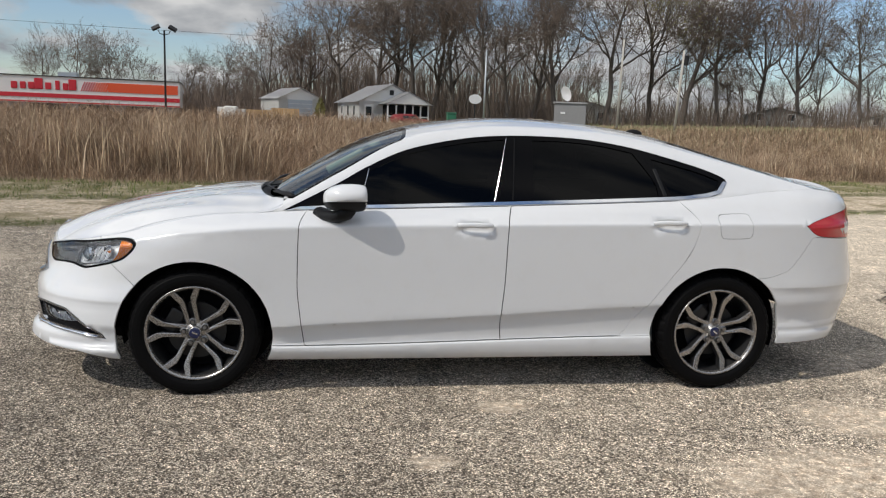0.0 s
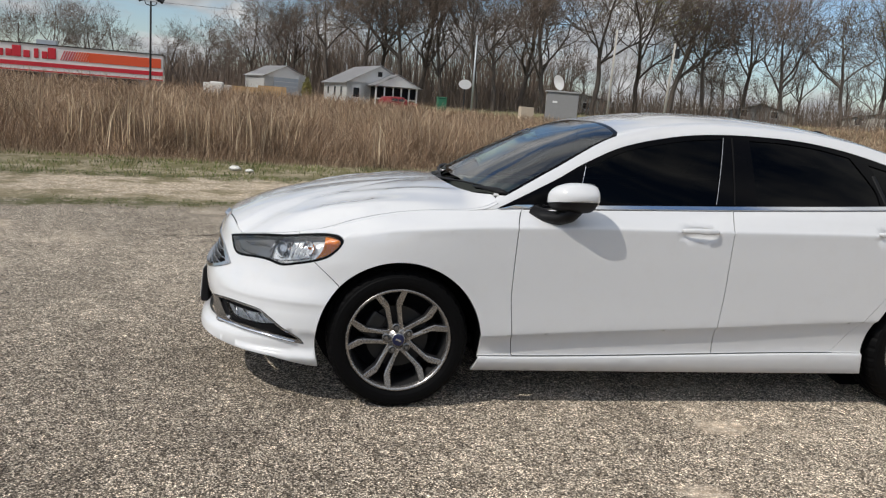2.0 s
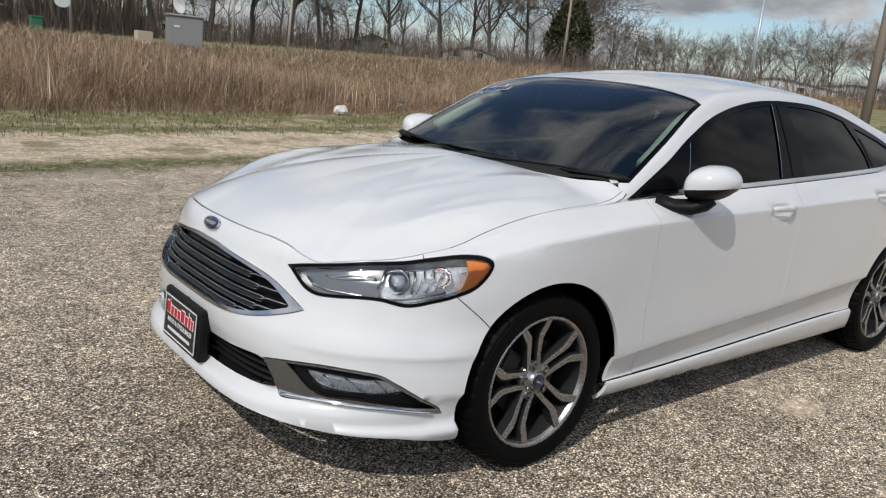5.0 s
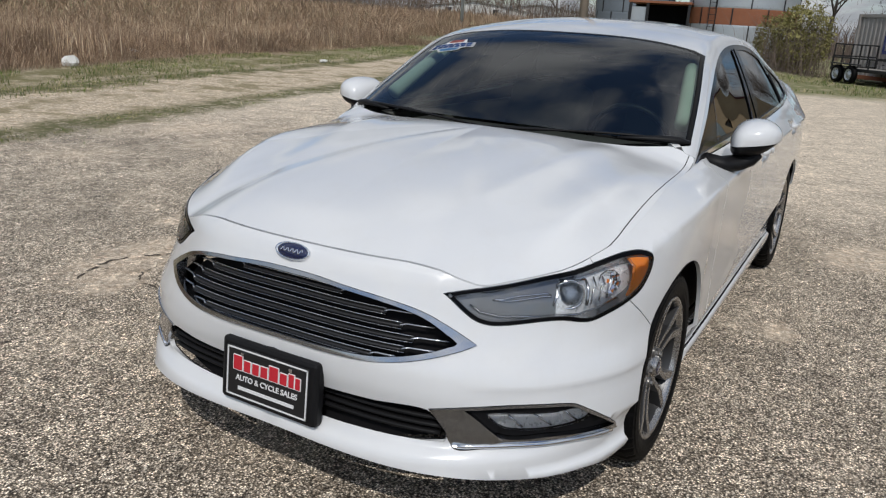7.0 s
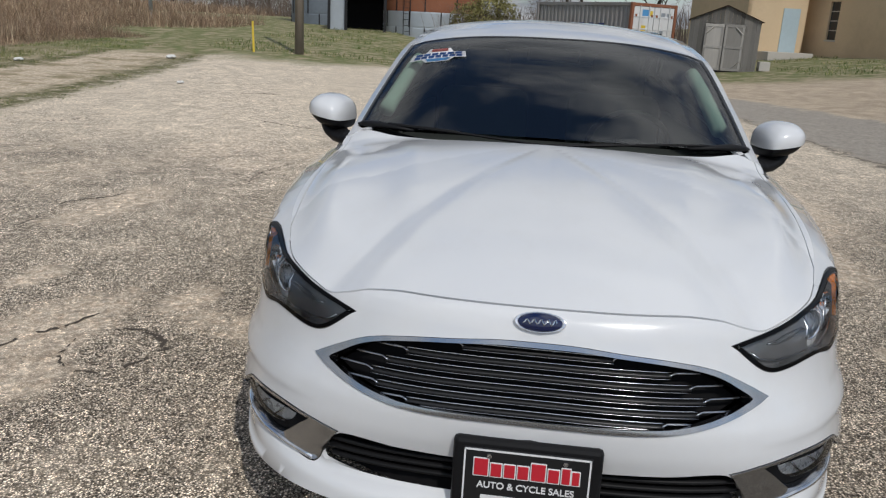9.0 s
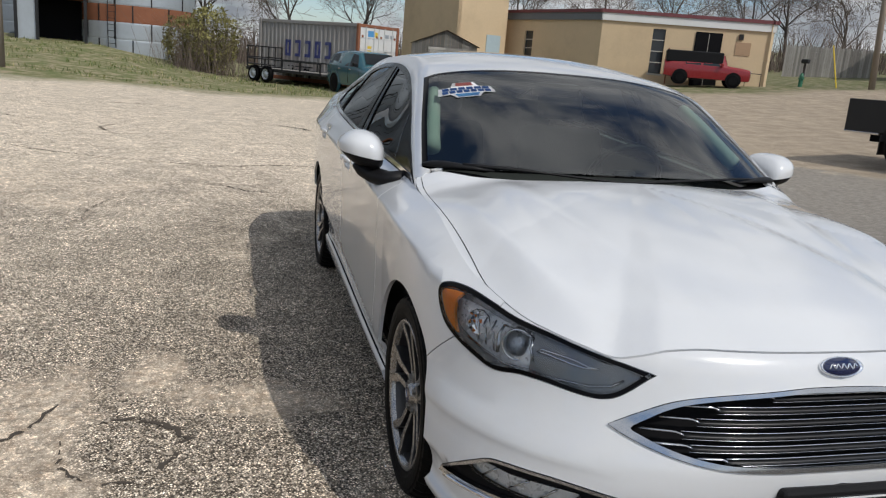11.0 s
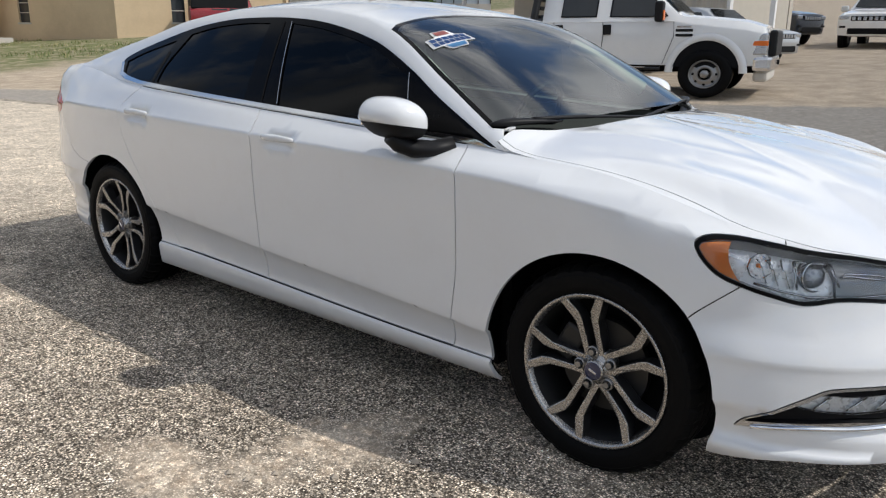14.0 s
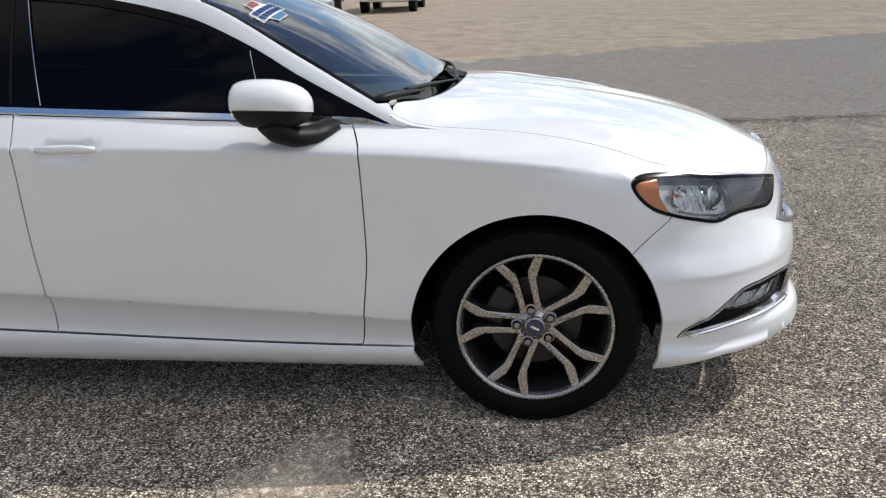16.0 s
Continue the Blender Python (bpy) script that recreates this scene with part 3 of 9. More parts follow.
seam1 = pchip([.24, .42, .60, .90, .99], [-.868, -.892, -.909, -.903, -.855])
seam2 = pchip([.24, .43, .61, .92, 1.05], [.186, .172, .183, .189, .222])
seam3 = pchip([.24, .31, .415, .624, .816, .948, 1.083], [.80, .858, .937, 1.10, 1.23, 1.262, 1.15])
nose_seam = pchip([.15, .49, .52, .60, .67, .70, .74, .9], [1.36, 1.36, 1.30, 1.175, 1.065, 1.018, .95, .84])
tail_seam = pchip([4.40, 4.55, 4.71, 4.81, 4.905, 5.2, 6.0], [.645, .653, .695, .793, .886, .870, .870])

LAMP = curve([(.476, .730), (.54, .744), (.64, .761), (.735, .776), (.845, .787), (.93, .801), (1.01, .813), (1.075, .814), (1.12, .804), (1.143, .783),
              (1.133, .750), (1.095, .712), (1.03, .686), (.963, .668), (.885, .652), (.80, .664), (.73, .664), (.615, .656), (.56, .670)], .012, sharp=(0,))
AMBER = curve([(1.006, .83), (1.045, .79), (1.058, .755), (1.045, .715), (.985, .64), (1.2, .62), (1.22, .83)], .02, sharp=(4, 5, 6, 0))
GRILLE = [(0, .724), (.10, .722), (.20, .713), (.30, .703), (.39, .689), (.45, .672), (.52, .640), (.584, .606),
          (.552, .592), (.49, .573), (.40, .553), (.30, .541), (.18, .538), (.08, .539), (0, .539)]
FOG = curve([(.427, .432), (.53, .446), (.69, .456), (.86, .446), (.93, .418), (1.175, .305), (.93, .323), (.69, .333), (.512, .323), (.455, .38)], .012, sharp=(0, 5))
BEZEL = curve([(.535, .438), (.69, .447), (.86, .437), (.92, .410), (1.12, .325), (.81, .355), (.635, .362)], .012, sharp=(0, 4))
FOGLENS = curve([(.60, .427), (.80, .424), (.89, .424), (.952, .392), (.84, .378), (.65, .383)], .012)
INTAKE = [(0, .418), (.12, .420), (.25, .424), (.42, .427), (.475, .35), (.47, .337), (.30, .331), (.15, .328), (0, .327)]
TAIL = curve([(4.835, .952), (4.93, .980), (5.135, 1.022), (5.36, 1.05), (5.40, .87), (5.20, .872), (4.93, .892)], .014, sharp=(0, 3, 4))
FUEL = curve(xz([(1.385, 1.005), (1.54, 1.012), (1.562, .995), (1.572, .90), (1.55, .878), (1.405, .874), (1.385, .89), (1.37, .985)]), .012)


def closed_half(pts, step):
    """An outline that begins and ends on the middle line."""
    line = curve(pts, step, closed=False, sharp=(7,))
    return line


grille_half, intake_half = closed_half(GRILLE, .012), closed_half(INTAKE, .014)
arches = []
for ax in (-1.425, 1.425):
    a = np.linspace(0, 2 * math.pi, 90, endpoint=False)
    px, pz = ax + .388 * np.cos(a), .325 + .386 * np.sin(a)
    arches.append(np.stack([s_at_x(px, np.maximum(pz, .16)), pz], 1))

_s = np.concatenate([np.linspace(0, S1, 110), np.linspace(S1, S2, 120)[1:], np.linspace(S2, S3 - .01, 100)[1:]])
_bot = np.interp(_s, [0, .5, 1.0, 1.2, 1.9, 4.1, 4.5, 4.7, S3], [.268, .255, .232, .198, .178, .195, .25, .26, .27])
_top = top_line(_s)
side_outer = np.vstack([np.stack([_s, _bot], 1), np.stack([_s, _top], 1)[::-1]])
_zz = lambda f, z0, z1, n=40: np.stack([s_at_x(f(np.linspace(z0, z1, n)), np.linspace(z0, z1, n)), np.linspace(z0, z1, n)], 1)


def along_s(f, s0, s1, n):
    s = np.linspace(s0, s1, n)
    z = np.full(n, .5)
    for _ in range(4):
        z = f(hull_point(s, z)[:, 0])
    return np.stack([s, z], 1)


seam_lines = [_zz(seam1, .27, top_z(-.86) - .001), _zz(seam2, .29, top_z(.21) - .001), _zz(seam3, .315, top_z(1.16) - .001)]
z_ = np.linspace(.19, .80, 50)
seam_lines.append(np.stack([nose_seam(z_), z_], 1))
s_ = np.linspace(4.41, S3 - .02, 60)
seam_lines.append(np.stack([s_, tail_seam(s_)], 1))
seam_lines.append(curve([(1.006, .83), (1.045, .79), (1.058, .755), (1.045, .715), (.985, .64)], .010, closed=False))
seam_lines += [along_s(sill_z, 1.45, 4.15, 110), *[along_s(lambda x, d=d: shoulder_z(x) + d, 1.2, 4.8, 150) for d in (-.020, -.002, .012)],
               *[along_s(lambda x, d=d: crease_z(x) + d, 1.55, 4.15, 100) for d in (-.006, .012)],
               *[along_s(lambda x, d=d: sill_z(x) + d, 1.5, 4.15, 100) for d in (-.012, .006)]]
seam_lines += [np.stack([np.linspace(.56, 1.23, 40), np.full(40, z)], 1) for z in (.478, .492, .508, .528, .555, .590)]
seam_lines += [np.stack([np.linspace(.02, 1.10, 70), np.full(70, z)], 1) for z in (.278, .290, .305, .318)]
seam_lines += [np.stack([np.linspace(4.60, S3 - .04, 40), np.full(40, z)], 1) for z in (.345, .362, .375, .580, .592, .602, .625)]
rings = []
for hx, hz in HANDLES:
    for k in (.55, .8, 1.05, 1.3):
        a = np.linspace(0, 2 * math.pi, 36, endpoint=False)
        rings.append(np.stack([S1 + hx - XF + .085 * k * np.cos(a), hz - .006 + .030 * k * np.sin(a)], 1))
lamp_in, amber_in = inset(LAMP, .011), AMBER
side_dom = mesh_domain(side_outer, seam_lines + [grille_half, intake_half], [LAMP, lamp_in, FOG, BEZEL, FOGLENS, TAIL, FUEL] + arches + rings, .032)
_, _, C = side_dom
grille_poly, intake_poly = grille_half, intake_half
in_arch = (inside(C, arches[0]) | inside(C, arches[1])) & (C[:, 1] > .15)
in_lamp, in_grille, in_fog, in_intake = inside(C, LAMP), inside(C, grille_poly), inside(C, FOG), inside(C, intake_poly)
in_tail, in_fuel = inside(C, TAIL), inside(C, FUEL)
hole = in_arch | in_lamp | in_grille | in_fog | in_intake | in_tail | in_fuel
cx = hull_point(C[:, 0], C[:, 1])[:, 0]
low = np.where((C[:, 0] > 1.4) & (C[:, 0] < 4.2), C[:, 1] < sill_z(cx), False)
region = np.where(C[:, 0] < nose_seam(C[:, 1]), 0, np.where(cx < seam1(C[:, 1]), 1, np.where(cx < seam2(C[:, 1]), 2, np.where(cx < seam3(C[:, 1]), 3, 4))))
region = np.where((C[:, 0] > 4.41) & (C[:, 1] < tail_seam(C[:, 0])), 5, region)
region = np.where(low & (region > 0) & (region < 5), 6, region)
region = np.where(hole, -1, region)

panel("front_bumper", side_dom, region == 0, hull, PAINT, sedan, both=True, gap=.0012, label="white painted front bumper cover")
panel("rear_bumper", side_dom, region == 5, hull, PAINT, sedan, both=True)
# added black sheet below the skin, stands for the shade in the panel gaps
panel("liner", side_dom, ~in_arch & ~in_grille & ~in_lamp & ~in_fog & ~in_intake, hull, BLACK, sedan, offset=-.016, gap=0, lip=0, both=True)
for mir in (True, False):
    panel("fender", side_dom, region == 1, hull, PAINT, sedan, mirror=mir, gap=lambda v: np.where(top_line(v[:, 0]) - v[:, 1] < .004, 0.0, .0018)[:, None])
    fd = panel("front_door", side_dom, region == 2, hull, PAINT, sedan, mirror=mir)
    rd = panel("rear_door", side_dom, region == 3, hull, PAINT, sedan, mirror=mir)
    panel("quarter_panel", side_dom, region == 4, hull, PAINT, sedan, mirror=mir, gap=0)
    panel("rocker_panel", side_dom, region == 6, hull, PAINT, sedan, mirror=mir)
    if mir:
        panel("fuel_door", side_dom, in_fuel, hull, PAINT, sedan, mirror=mir, gap=.0025)
    else:
        panel("fender_skin", side_dom, in_fuel, hull, PAINT, sedan, mirror=mir, gap=0)
    panel("tail_lamp", side_dom, in_tail, hull, RED_LENS, sedan, mirror=mir, offset=.001, label="red tail lamp with a clear stripe")
    panel("clear_stripe", side_dom, inside(C, curve([(5.14, .925), (5.30, .968), (5.38, .972), (5.38, .925), (5.25, .905)], .014, sharp=(2, 3))), hull, CLEAR_WHITE, sedan, mirror=mir, offset=.003, gap=0, lip=.003)
    # headlamp: a clear lens over a bowl with projector, reflectors and amber corner
    sg = -1 if mir else 1
    lamp = panel("headlamp", side_dom, in_lamp & ~inside(C, lamp_in), hull, BLACK_GLOSS, sedan, mirror=mir, offset=.002, gap=.001, lip=.03, label="clear headlamp with amber corner marker")
    panel("lens", side_dom, in_lamp & inside(C, lamp_in), hull, CLEAR, lamp, mirror=mir, offset=.003, gap=.0005, lip=.004, label="clear plastic lens")
    panel("bowl", side_dom, in_lamp, hull, LAMP_BOWL, lamp, mirror=mir, offset=-.042, gap=0, lip=0)
    panel("bowl_wall", side_dom, in_lamp & ~inside(C, lamp_in), hull, LAMP_DARK, lamp, mirror=mir, offset=-.004, gap=.0, lip=.06)
    amber = in_lamp & inside(C, AMBER)
    panel("marker", side_dom, amber & inside(C, lamp_in), hull, AMBER_LENS, lamp, mirror=mir, offset=-.006, gap=.001, lip=.01, label="orange side marker")

    def at(s, z, d):
        p, n = hull(np.array([s]), np.array([z]))
        p, n = p[0] + n[0] * d, n[0]
        return Vector((p[0], p[1] * sg, p[2])), Vector((n[0], n[1] * sg, n[2]))
    c, n = at(.83, .722, -.034)
    fwd = (n + Vector((-.6, 0, 0))).normalized()
    m = Matrix.Translation(c) @ fwd.to_track_quat("Y", "Z").to_matrix().to_4x4()
    bm = lathe([(.002, -.035), (.030, -.03), (.037, -.004), (.040, .0), (.043, -.002), (.043, -.03)], 32)
    part("projector_ring", bm, CHROME, lamp, smooth=True, m=m)
    bm = lathe([(.0005, .016), (.012, .014), (.024, .007), (.031, -.003), (.035, -.014)], 28)
    part("projector_lens", bm, CLEAR_LENS, lamp, smooth=True, m=m)
    c, n = at(.975, .742, -.030)
    fwd = (n + Vector((-.5, 0, 0))).normalized()
    m = Matrix.Translation(c) @ fwd.to_track_quat("Y", "Z").to_matrix().to_4x4()
    bm = lathe([(.003, -.026), (.016, -.022), (.029, -.010), (.035, .0), (.037, -.004)], 10)
    part("reflector", bm, CHROME, lamp, m=m)
    part("bulb", rod((0, -.02, 0), (0, -.004, 0), .007, .005, 10), AMBER_LENS, lamp, m=m)
    for k in range(3):
        pts = [at(.905 + .03 * k + .012 * j / 4, .690 + .006 * k + (.085 - .006 * k) * j / 4, -.030)[0] for j in range(5)]
        part("reflector_rib", sweep(pts, .0030, 6, flat=.5), CHROME_DULL, lamp, smooth=True)
    shade = curve([(.50, .728), (.60, .744), (.72, .764), (.80, .772), (.775, .735), (.79, .690), (.73, .674), (.62, .672), (.565, .684)], .012, sharp=(0,))
    panel("dark_shield", side_dom, in_lamp & inside(C, shade), hull, LAMP_DARK, lamp, mirror=mir, offset=-.026, gap=0, lip=.02)
    wing = curve([(.60, .722), (.66, .735), (.755, .742), (.765, .733), (.70, .722), (.64, .716)], .01, sharp=(0, 2))
    bm = bmesh.new()
    pts = [at(s, z, -.024)[0] for s, z in wing]
    sweep(pts + pts[:1], .0028, 6, bm)
    part("light_guide", bm, CHROME, lamp, smooth=True)
    bm = bmesh.new()
    pts = [at(s, z, -.020)[0] for s, z in ((.545, .706), (.575, .688), (.63, .677), (.74, .674), (.86, .671), (.93, .683), (1.0, .700))]
    sweep(pts, .0035, 6, bm)
    part("light_guide", bm, CHROME_DULL, lamp, smooth=True)
    bm = bmesh.new()
    for s0, z0, s1, z1 in ((.775, .700, .79, .762), (.888, .690, .885, .770), (.79, .762, .885, .770)):
        sweep([at(s0 + (s1 - s0) * k / 4, z0 + (z1 - z0) * k / 4, -.026)[0] for k in range(5)], .005, 6, bm, flat=.5)
    part("projector_frame", bm, CHROME_DULL, lamp, smooth=True)
    # fog lamp pocket
    fog = panel("fog_lamp", side_dom, in_fog & ~inside(C, BEZEL), hull, CHROME_TRIM, sedan, mirror=mir, offset=.003, gap=.001, lip=.03, label="fog lamp with chrome surround")
    panel("bezel", side_dom, in_fog & inside(C, BEZEL) & ~inside(C, FOGLENS), hull, BLACK, fog, mirror=mir, offset=-.012, gap=0, lip=.02)
    panel("lens", side_dom, inside(C, FOGLENS), hull, CLEAR, fog, mirror=mir, offset=-.010, gap=.001, lip=.004)
    panel("bowl", side_dom, inside(C, BEZEL), hull, LAMP_BOWL, fog, mirror=mir, offset=-.026, gap=0, lip=0)
    bm = bmesh.new()
    sweep([at(s, z, .004)[0] for s, z in curve([(.515, .328), (.60, .334), (.69, .338), (.81, .334), (.93, .328), (1.05, .318), (1.12, .311)], .03, closed=False)], .0085, 10, bm, flat=.8)
    part("chrome_blade", bm, CHROME, fog, smooth=True)
    for s0, s1 in ((.66, .70), (.74, .80), (.85, .90)):
        part("reflector", sweep([at(s0 + (s1 - s0) * j / 3, .420 - .034 * j / 3, -.020)[0] for j in range(4)], .006, 6, flat=.5), CHROME, fog, smooth=True)
    # door handles
    for (hx, hz), door in zip(HANDLES, (fd, rd)):
        pts, rad = [], []
        for k in range(15):
            u = -1 + 2 * k / 14
            s = S1 + hx - XF + .096 * u
            z = hz + .008 + .004 * (1 - u * u)
            p, n = hull(np.array([S1 + hx - XF + (.14 if u > 0 else -.14)]), np.array([z]))
            q = hull_point(np.array([s]), np.array([z]))[0]
            out = max(p[0, 1] + .006 + .020 * (1 - abs(u)**3), q[1])
            pts.append((q[0], sg * out, z))
            rad.append(.014 * (1 - .45 * abs(u)**4))
        part("handle", sweep(pts, rad, 12, up=(0, 1, 0), flat=.62), PAINT, door, smooth=True)
    # door mirrors
    mir_ob = empty("door_mirror")
    mir_ob.parent = sedan
    bm = bmesh.new()
    bmesh.ops.create_uvsphere(bm, u_segments=40, v_segments=26, radius=1)

    def shaped(bm, squash):
        for v in bm.verts:
            x, y, z = v.co
            f = lambda a, e: math.copysign(abs(a)**e, a)
            y2 = f(y, .80 if y > 0 else .60)
            bulge = 1 - .38 * max(0.0, y)**2
            v.co = (f(x, .70 if x > 0 else .95) * .126 * (1 - .20 * y), .095 * y2, f(z, .80 if z > 0 else .62) * .071 * bulge * squash * (1 - .50 * max(0.0, y) if z < 0 else 1) + .008 * y - .018 * max(0, -y))
            if v.co.x > .075:
                v.co.x = .075 + (v.co.x - .075) * .25
    shaped(bm, 1)
    bm2 = bm.copy()
    for v in bm2.verts:
        v.co.x, v.co.y = v.co.x * .97, v.co.y * .97
    bmesh.ops.bisect_plane(bm, geom=bm.verts[:] + bm.edges[:] + bm.faces[:], plane_co=(0, 0, -.022), plane_no=(0, -.16, 1), clear_inner=True)
    bmesh.ops.bisect_plane(bm2, geom=bm2.verts[:] + bm2.edges[:] + bm2.faces[:], plane_co=(0, 0, -.024), plane_no=(0, -.16, 1), clear_outer=True)
    mm = Matrix.Translation((-.650, sg * .956, 1.056)) @ Matrix.Diagonal((1, sg, 1, 1)) @ pose(0, 0, 0, 0, 0, -8)
    for b in (bm, bm2):
        bmesh.ops.transform(b, matrix=mm, verts=b.verts)
        bmesh.ops.recalc_face_normals(b, faces=b.faces)
    part("mirror_cap", bm, PAINT, mir_ob, smooth=True, label="white painted mirror cap")
    part("mirror_base", bm2, BLACK_TRIM, mir_ob, smooth=True)
    pts = [(-.655, sg * .960, .998), (-.672, sg * .935, .972), (-.705, sg * .900, .952), (-.755, sg * .855, .948), (-.80, sg * .80, .965)]
    part("mirror_foot", sweep(pts, [.050, .056, .052, .050, .046], 16, flat=.62), BLACK_TRIM, mir_ob, smooth=True)
    bm = boxed(-.572, -.565, sg * .956 - .055, sg * .956 + .055, 1.03, 1.090, .0)
    part("mirror_glass", bm, MIRROR, mir_ob)

# grille: surround, slats and dark backing
grille = empty("grille", label="black radiator grille with thin chrome slats")
grille.parent = sedan
gp = np.vstack([grille_half, (grille_half * (-1, 1))[::-1][1:-1]])
gh = curve([(0, .712), (.10, .711), (.20, .703), (.30, .693), (.385, .679), (.445, .660), (.50, .630), (.535, .607), (.515, .597), (.47, .582), (.39, .564), (.30, .553), (.18, .550), (.08, .550), (0, .550)], .012, closed=False)
gi = np.vstack([gh, (gh * (-1, 1))[::-1][1:-1]])
front_dom = mesh_domain(gp, [], [gi], .02)
fc = front_dom[2]


def front(s, z):
    p, n = _hull(s, z)
    return p, np.where(n[:, :1] > 0, -n, n)


panel("surround", front_dom, ~inside(fc, gi), front, CHROME_TRIM, grille, offset=.006, gap=0, lip=.035, label="polished chrome grille surround")
panel("backing", front_dom, inside(fc, gi), front, BLACK, grille, offset=-.055, gap=0, lip=0)


def inner_span(z):
    """Where a slat at this height meets the surround."""
    ss = np.linspace(0, .6, 400)
    ok = inside(np.stack([ss, np.full(400, z)], 1), gi)
    return ss[ok].max() if ok.any() else 0


for k, z in enumerate(np.linspace(.562, .700, 6)):
    w = inner_span(z)
    if w < .05:
        continue
    for dz, r, mat, reach in ((0, .0085, SLAT, .80), (.0085, .0026, CHROME, .80), (-.0075, .0018, CHROME_DULL, .80)):
        pts = []
        for u in np.linspace(-1, 1, 41):
            s = u * w * reach
            zz = z + dz - .012 * (abs(s) / .5)**2.0
            p, n = front(np.array([s]), np.array([zz]))
            pts.append(tuple(p[0] - n[0] * (.016 if dz else .020)))
        part("slat", sweep(pts, r, 8, up=(0, 0, 1), flat=.52), mat, grille, smooth=True)
    # towards the ends each bar steps up to a single bright blade
    for sg in (-1, 1):
        pts = []
        for u, lift in ((.785, .0), (.80, .003), (.82, .006), (.84, .007), (.88, .007), (.93, .007), (.985, .007)):
            s1 = w * u
            p, n = front(np.array([sg * s1]), np.array([z + lift - .012 * (s1 / .5)**2]))
            pts.append(tuple(p[0] - n[0] * (.014 if u < .82 else .018)))
        part("end_blade", sweep(pts, [.0030, .0036, .0042, .0046, .0046, .0044, .0040], 8, up=(0, 0, 1), flat=.7), CHROME_TRIM, grille, smooth=True)

# lower intake
intake = empty("lower_intake")
intake.parent = sedan
ip = np.vstack([intake_half, (intake_half * (-1, 1))[::-1][1:-1]])
intake_dom = mesh_domain(ip, [], [], .02)
panel("backing", intake_dom, np.ones(len(intake_dom[1]), bool), front, BLACK, intake, offset=-.045, gap=0, lip=0)
for z in (.352, .375, .398):
    pts = [tuple(front(np.array([s]), np.array([z]))[0][0] + np.array((.024, 0, 0))) for s in np.linspace(-.44, .44, 31)]
    part("bar", sweep(pts, .011, 8, flat=.6), BLACK_TRIM, intake, smooth=True)

# number plate frame
plate = empty("dealer_plate", label="black and white dealer plate in a dark frame")
plate.parent = sedan
pm = pose(-2.386, .003, .402, 0, 0, 0) @ pose(0, 0, 0, 0, 4, 0)
bm = bmesh.new()
box(bm, -.012, .03, -.178, .178, -.095, .098, .012)
part("plate_frame", bm, BLACK_TRIM, plate, m=pm)
bm = boxed(-.016, -.010, -.153, .153, -.078, .078, .002)
part("plate_face", bm, PLATE_BLACK, plate, m=pm)
bm = bmesh.new()
for a in ((-.150, .150, .071, .075), (-.150, .150, -.075, -.071), (-.150, -.146, -.075, .075), (.146, .150, -.075, .075)):
    box(bm, -.0185, -.0155, *a)
part("border", bm, WHITE_PLAIN, plate, m=pm)
for y0, w, h in ((-.125, .034, .044), (-.085, .026, .034), (-.053, .026, .034), (-.021, .026, .034), (.011, .034, .044), (.051, .026, .034), (.083, .020, .040), (.107, .018, .034)):
    part("white_edge", boxed(-.0180, -.0155, -y0 - w - .0022, -y0 + .0022, .006, .010 + h, .002), WHITE_PLAIN, plate, m=pm)
    part("red_bar", boxed(-.0190, -.0155, -y0 - w, -y0, .008, .008 + h, .002), PLATE_RED, plate, m=pm)
text_mesh("lettering", "AUTO & CYCLE SALES", .0235, WHITE_PLAIN, plate, pm @ Matrix.Translation((-.0165, 0, -.016)) @ pose(0, 0, 0, 90, 0, -90), .001, .0004)
bm = bmesh.new()
box(bm, -.0185, -.0155, -.105, .105, -.052, -.042)
part("white_bar", bm, WHITE_PLAIN, plate, m=pm)
for y in (-.09, .09):
    part("bolt", rod((-.014, y, .060), (-.021, y, .060), .006, n=10), CHROME, plate, m=pm)

# oval badge
badge = empty("badge", label="blue oval badge with chrome rim")
badge.parent = sedan
p, n = front(np.array([0.0]), np.array([.768]))
bmx = Matrix.Translation(p[0] + n[0] * .003) @ Vector(n[0]).to_track_quat("Y", "Z").to_matrix().to_4x4()
for nm, prof, mat, sc in (("oval_rim", [(.001, .004), (.90, .004), (.97, .007), (1.0, .004), (1.0, -.006)], CHROME, (.062, .0255)), ("oval_face", [(.001, .0085), (.80, .0075), (.86, .004)], BADGE_BLUE, (.062, .0255)), ):
    bm = lathe(prof, 48)
    bmesh.ops.transform(bm, matrix=Matrix.Diagonal((sc[0], 1, sc[1], 1)), verts=bm.verts)
    part(nm, bm, mat, badge, smooth=True, m=bmx)
bm = bmesh.new()
wave = [(-.040 + .080 * k / 24, .0085, .0075 * math.sin(k * 1.25) * (1 - .3 * k / 24)) for k in range(25)]
sweep(wave, .0019, 6, bm)
part("emblem", bm, CHROME, badge, m=bmx)

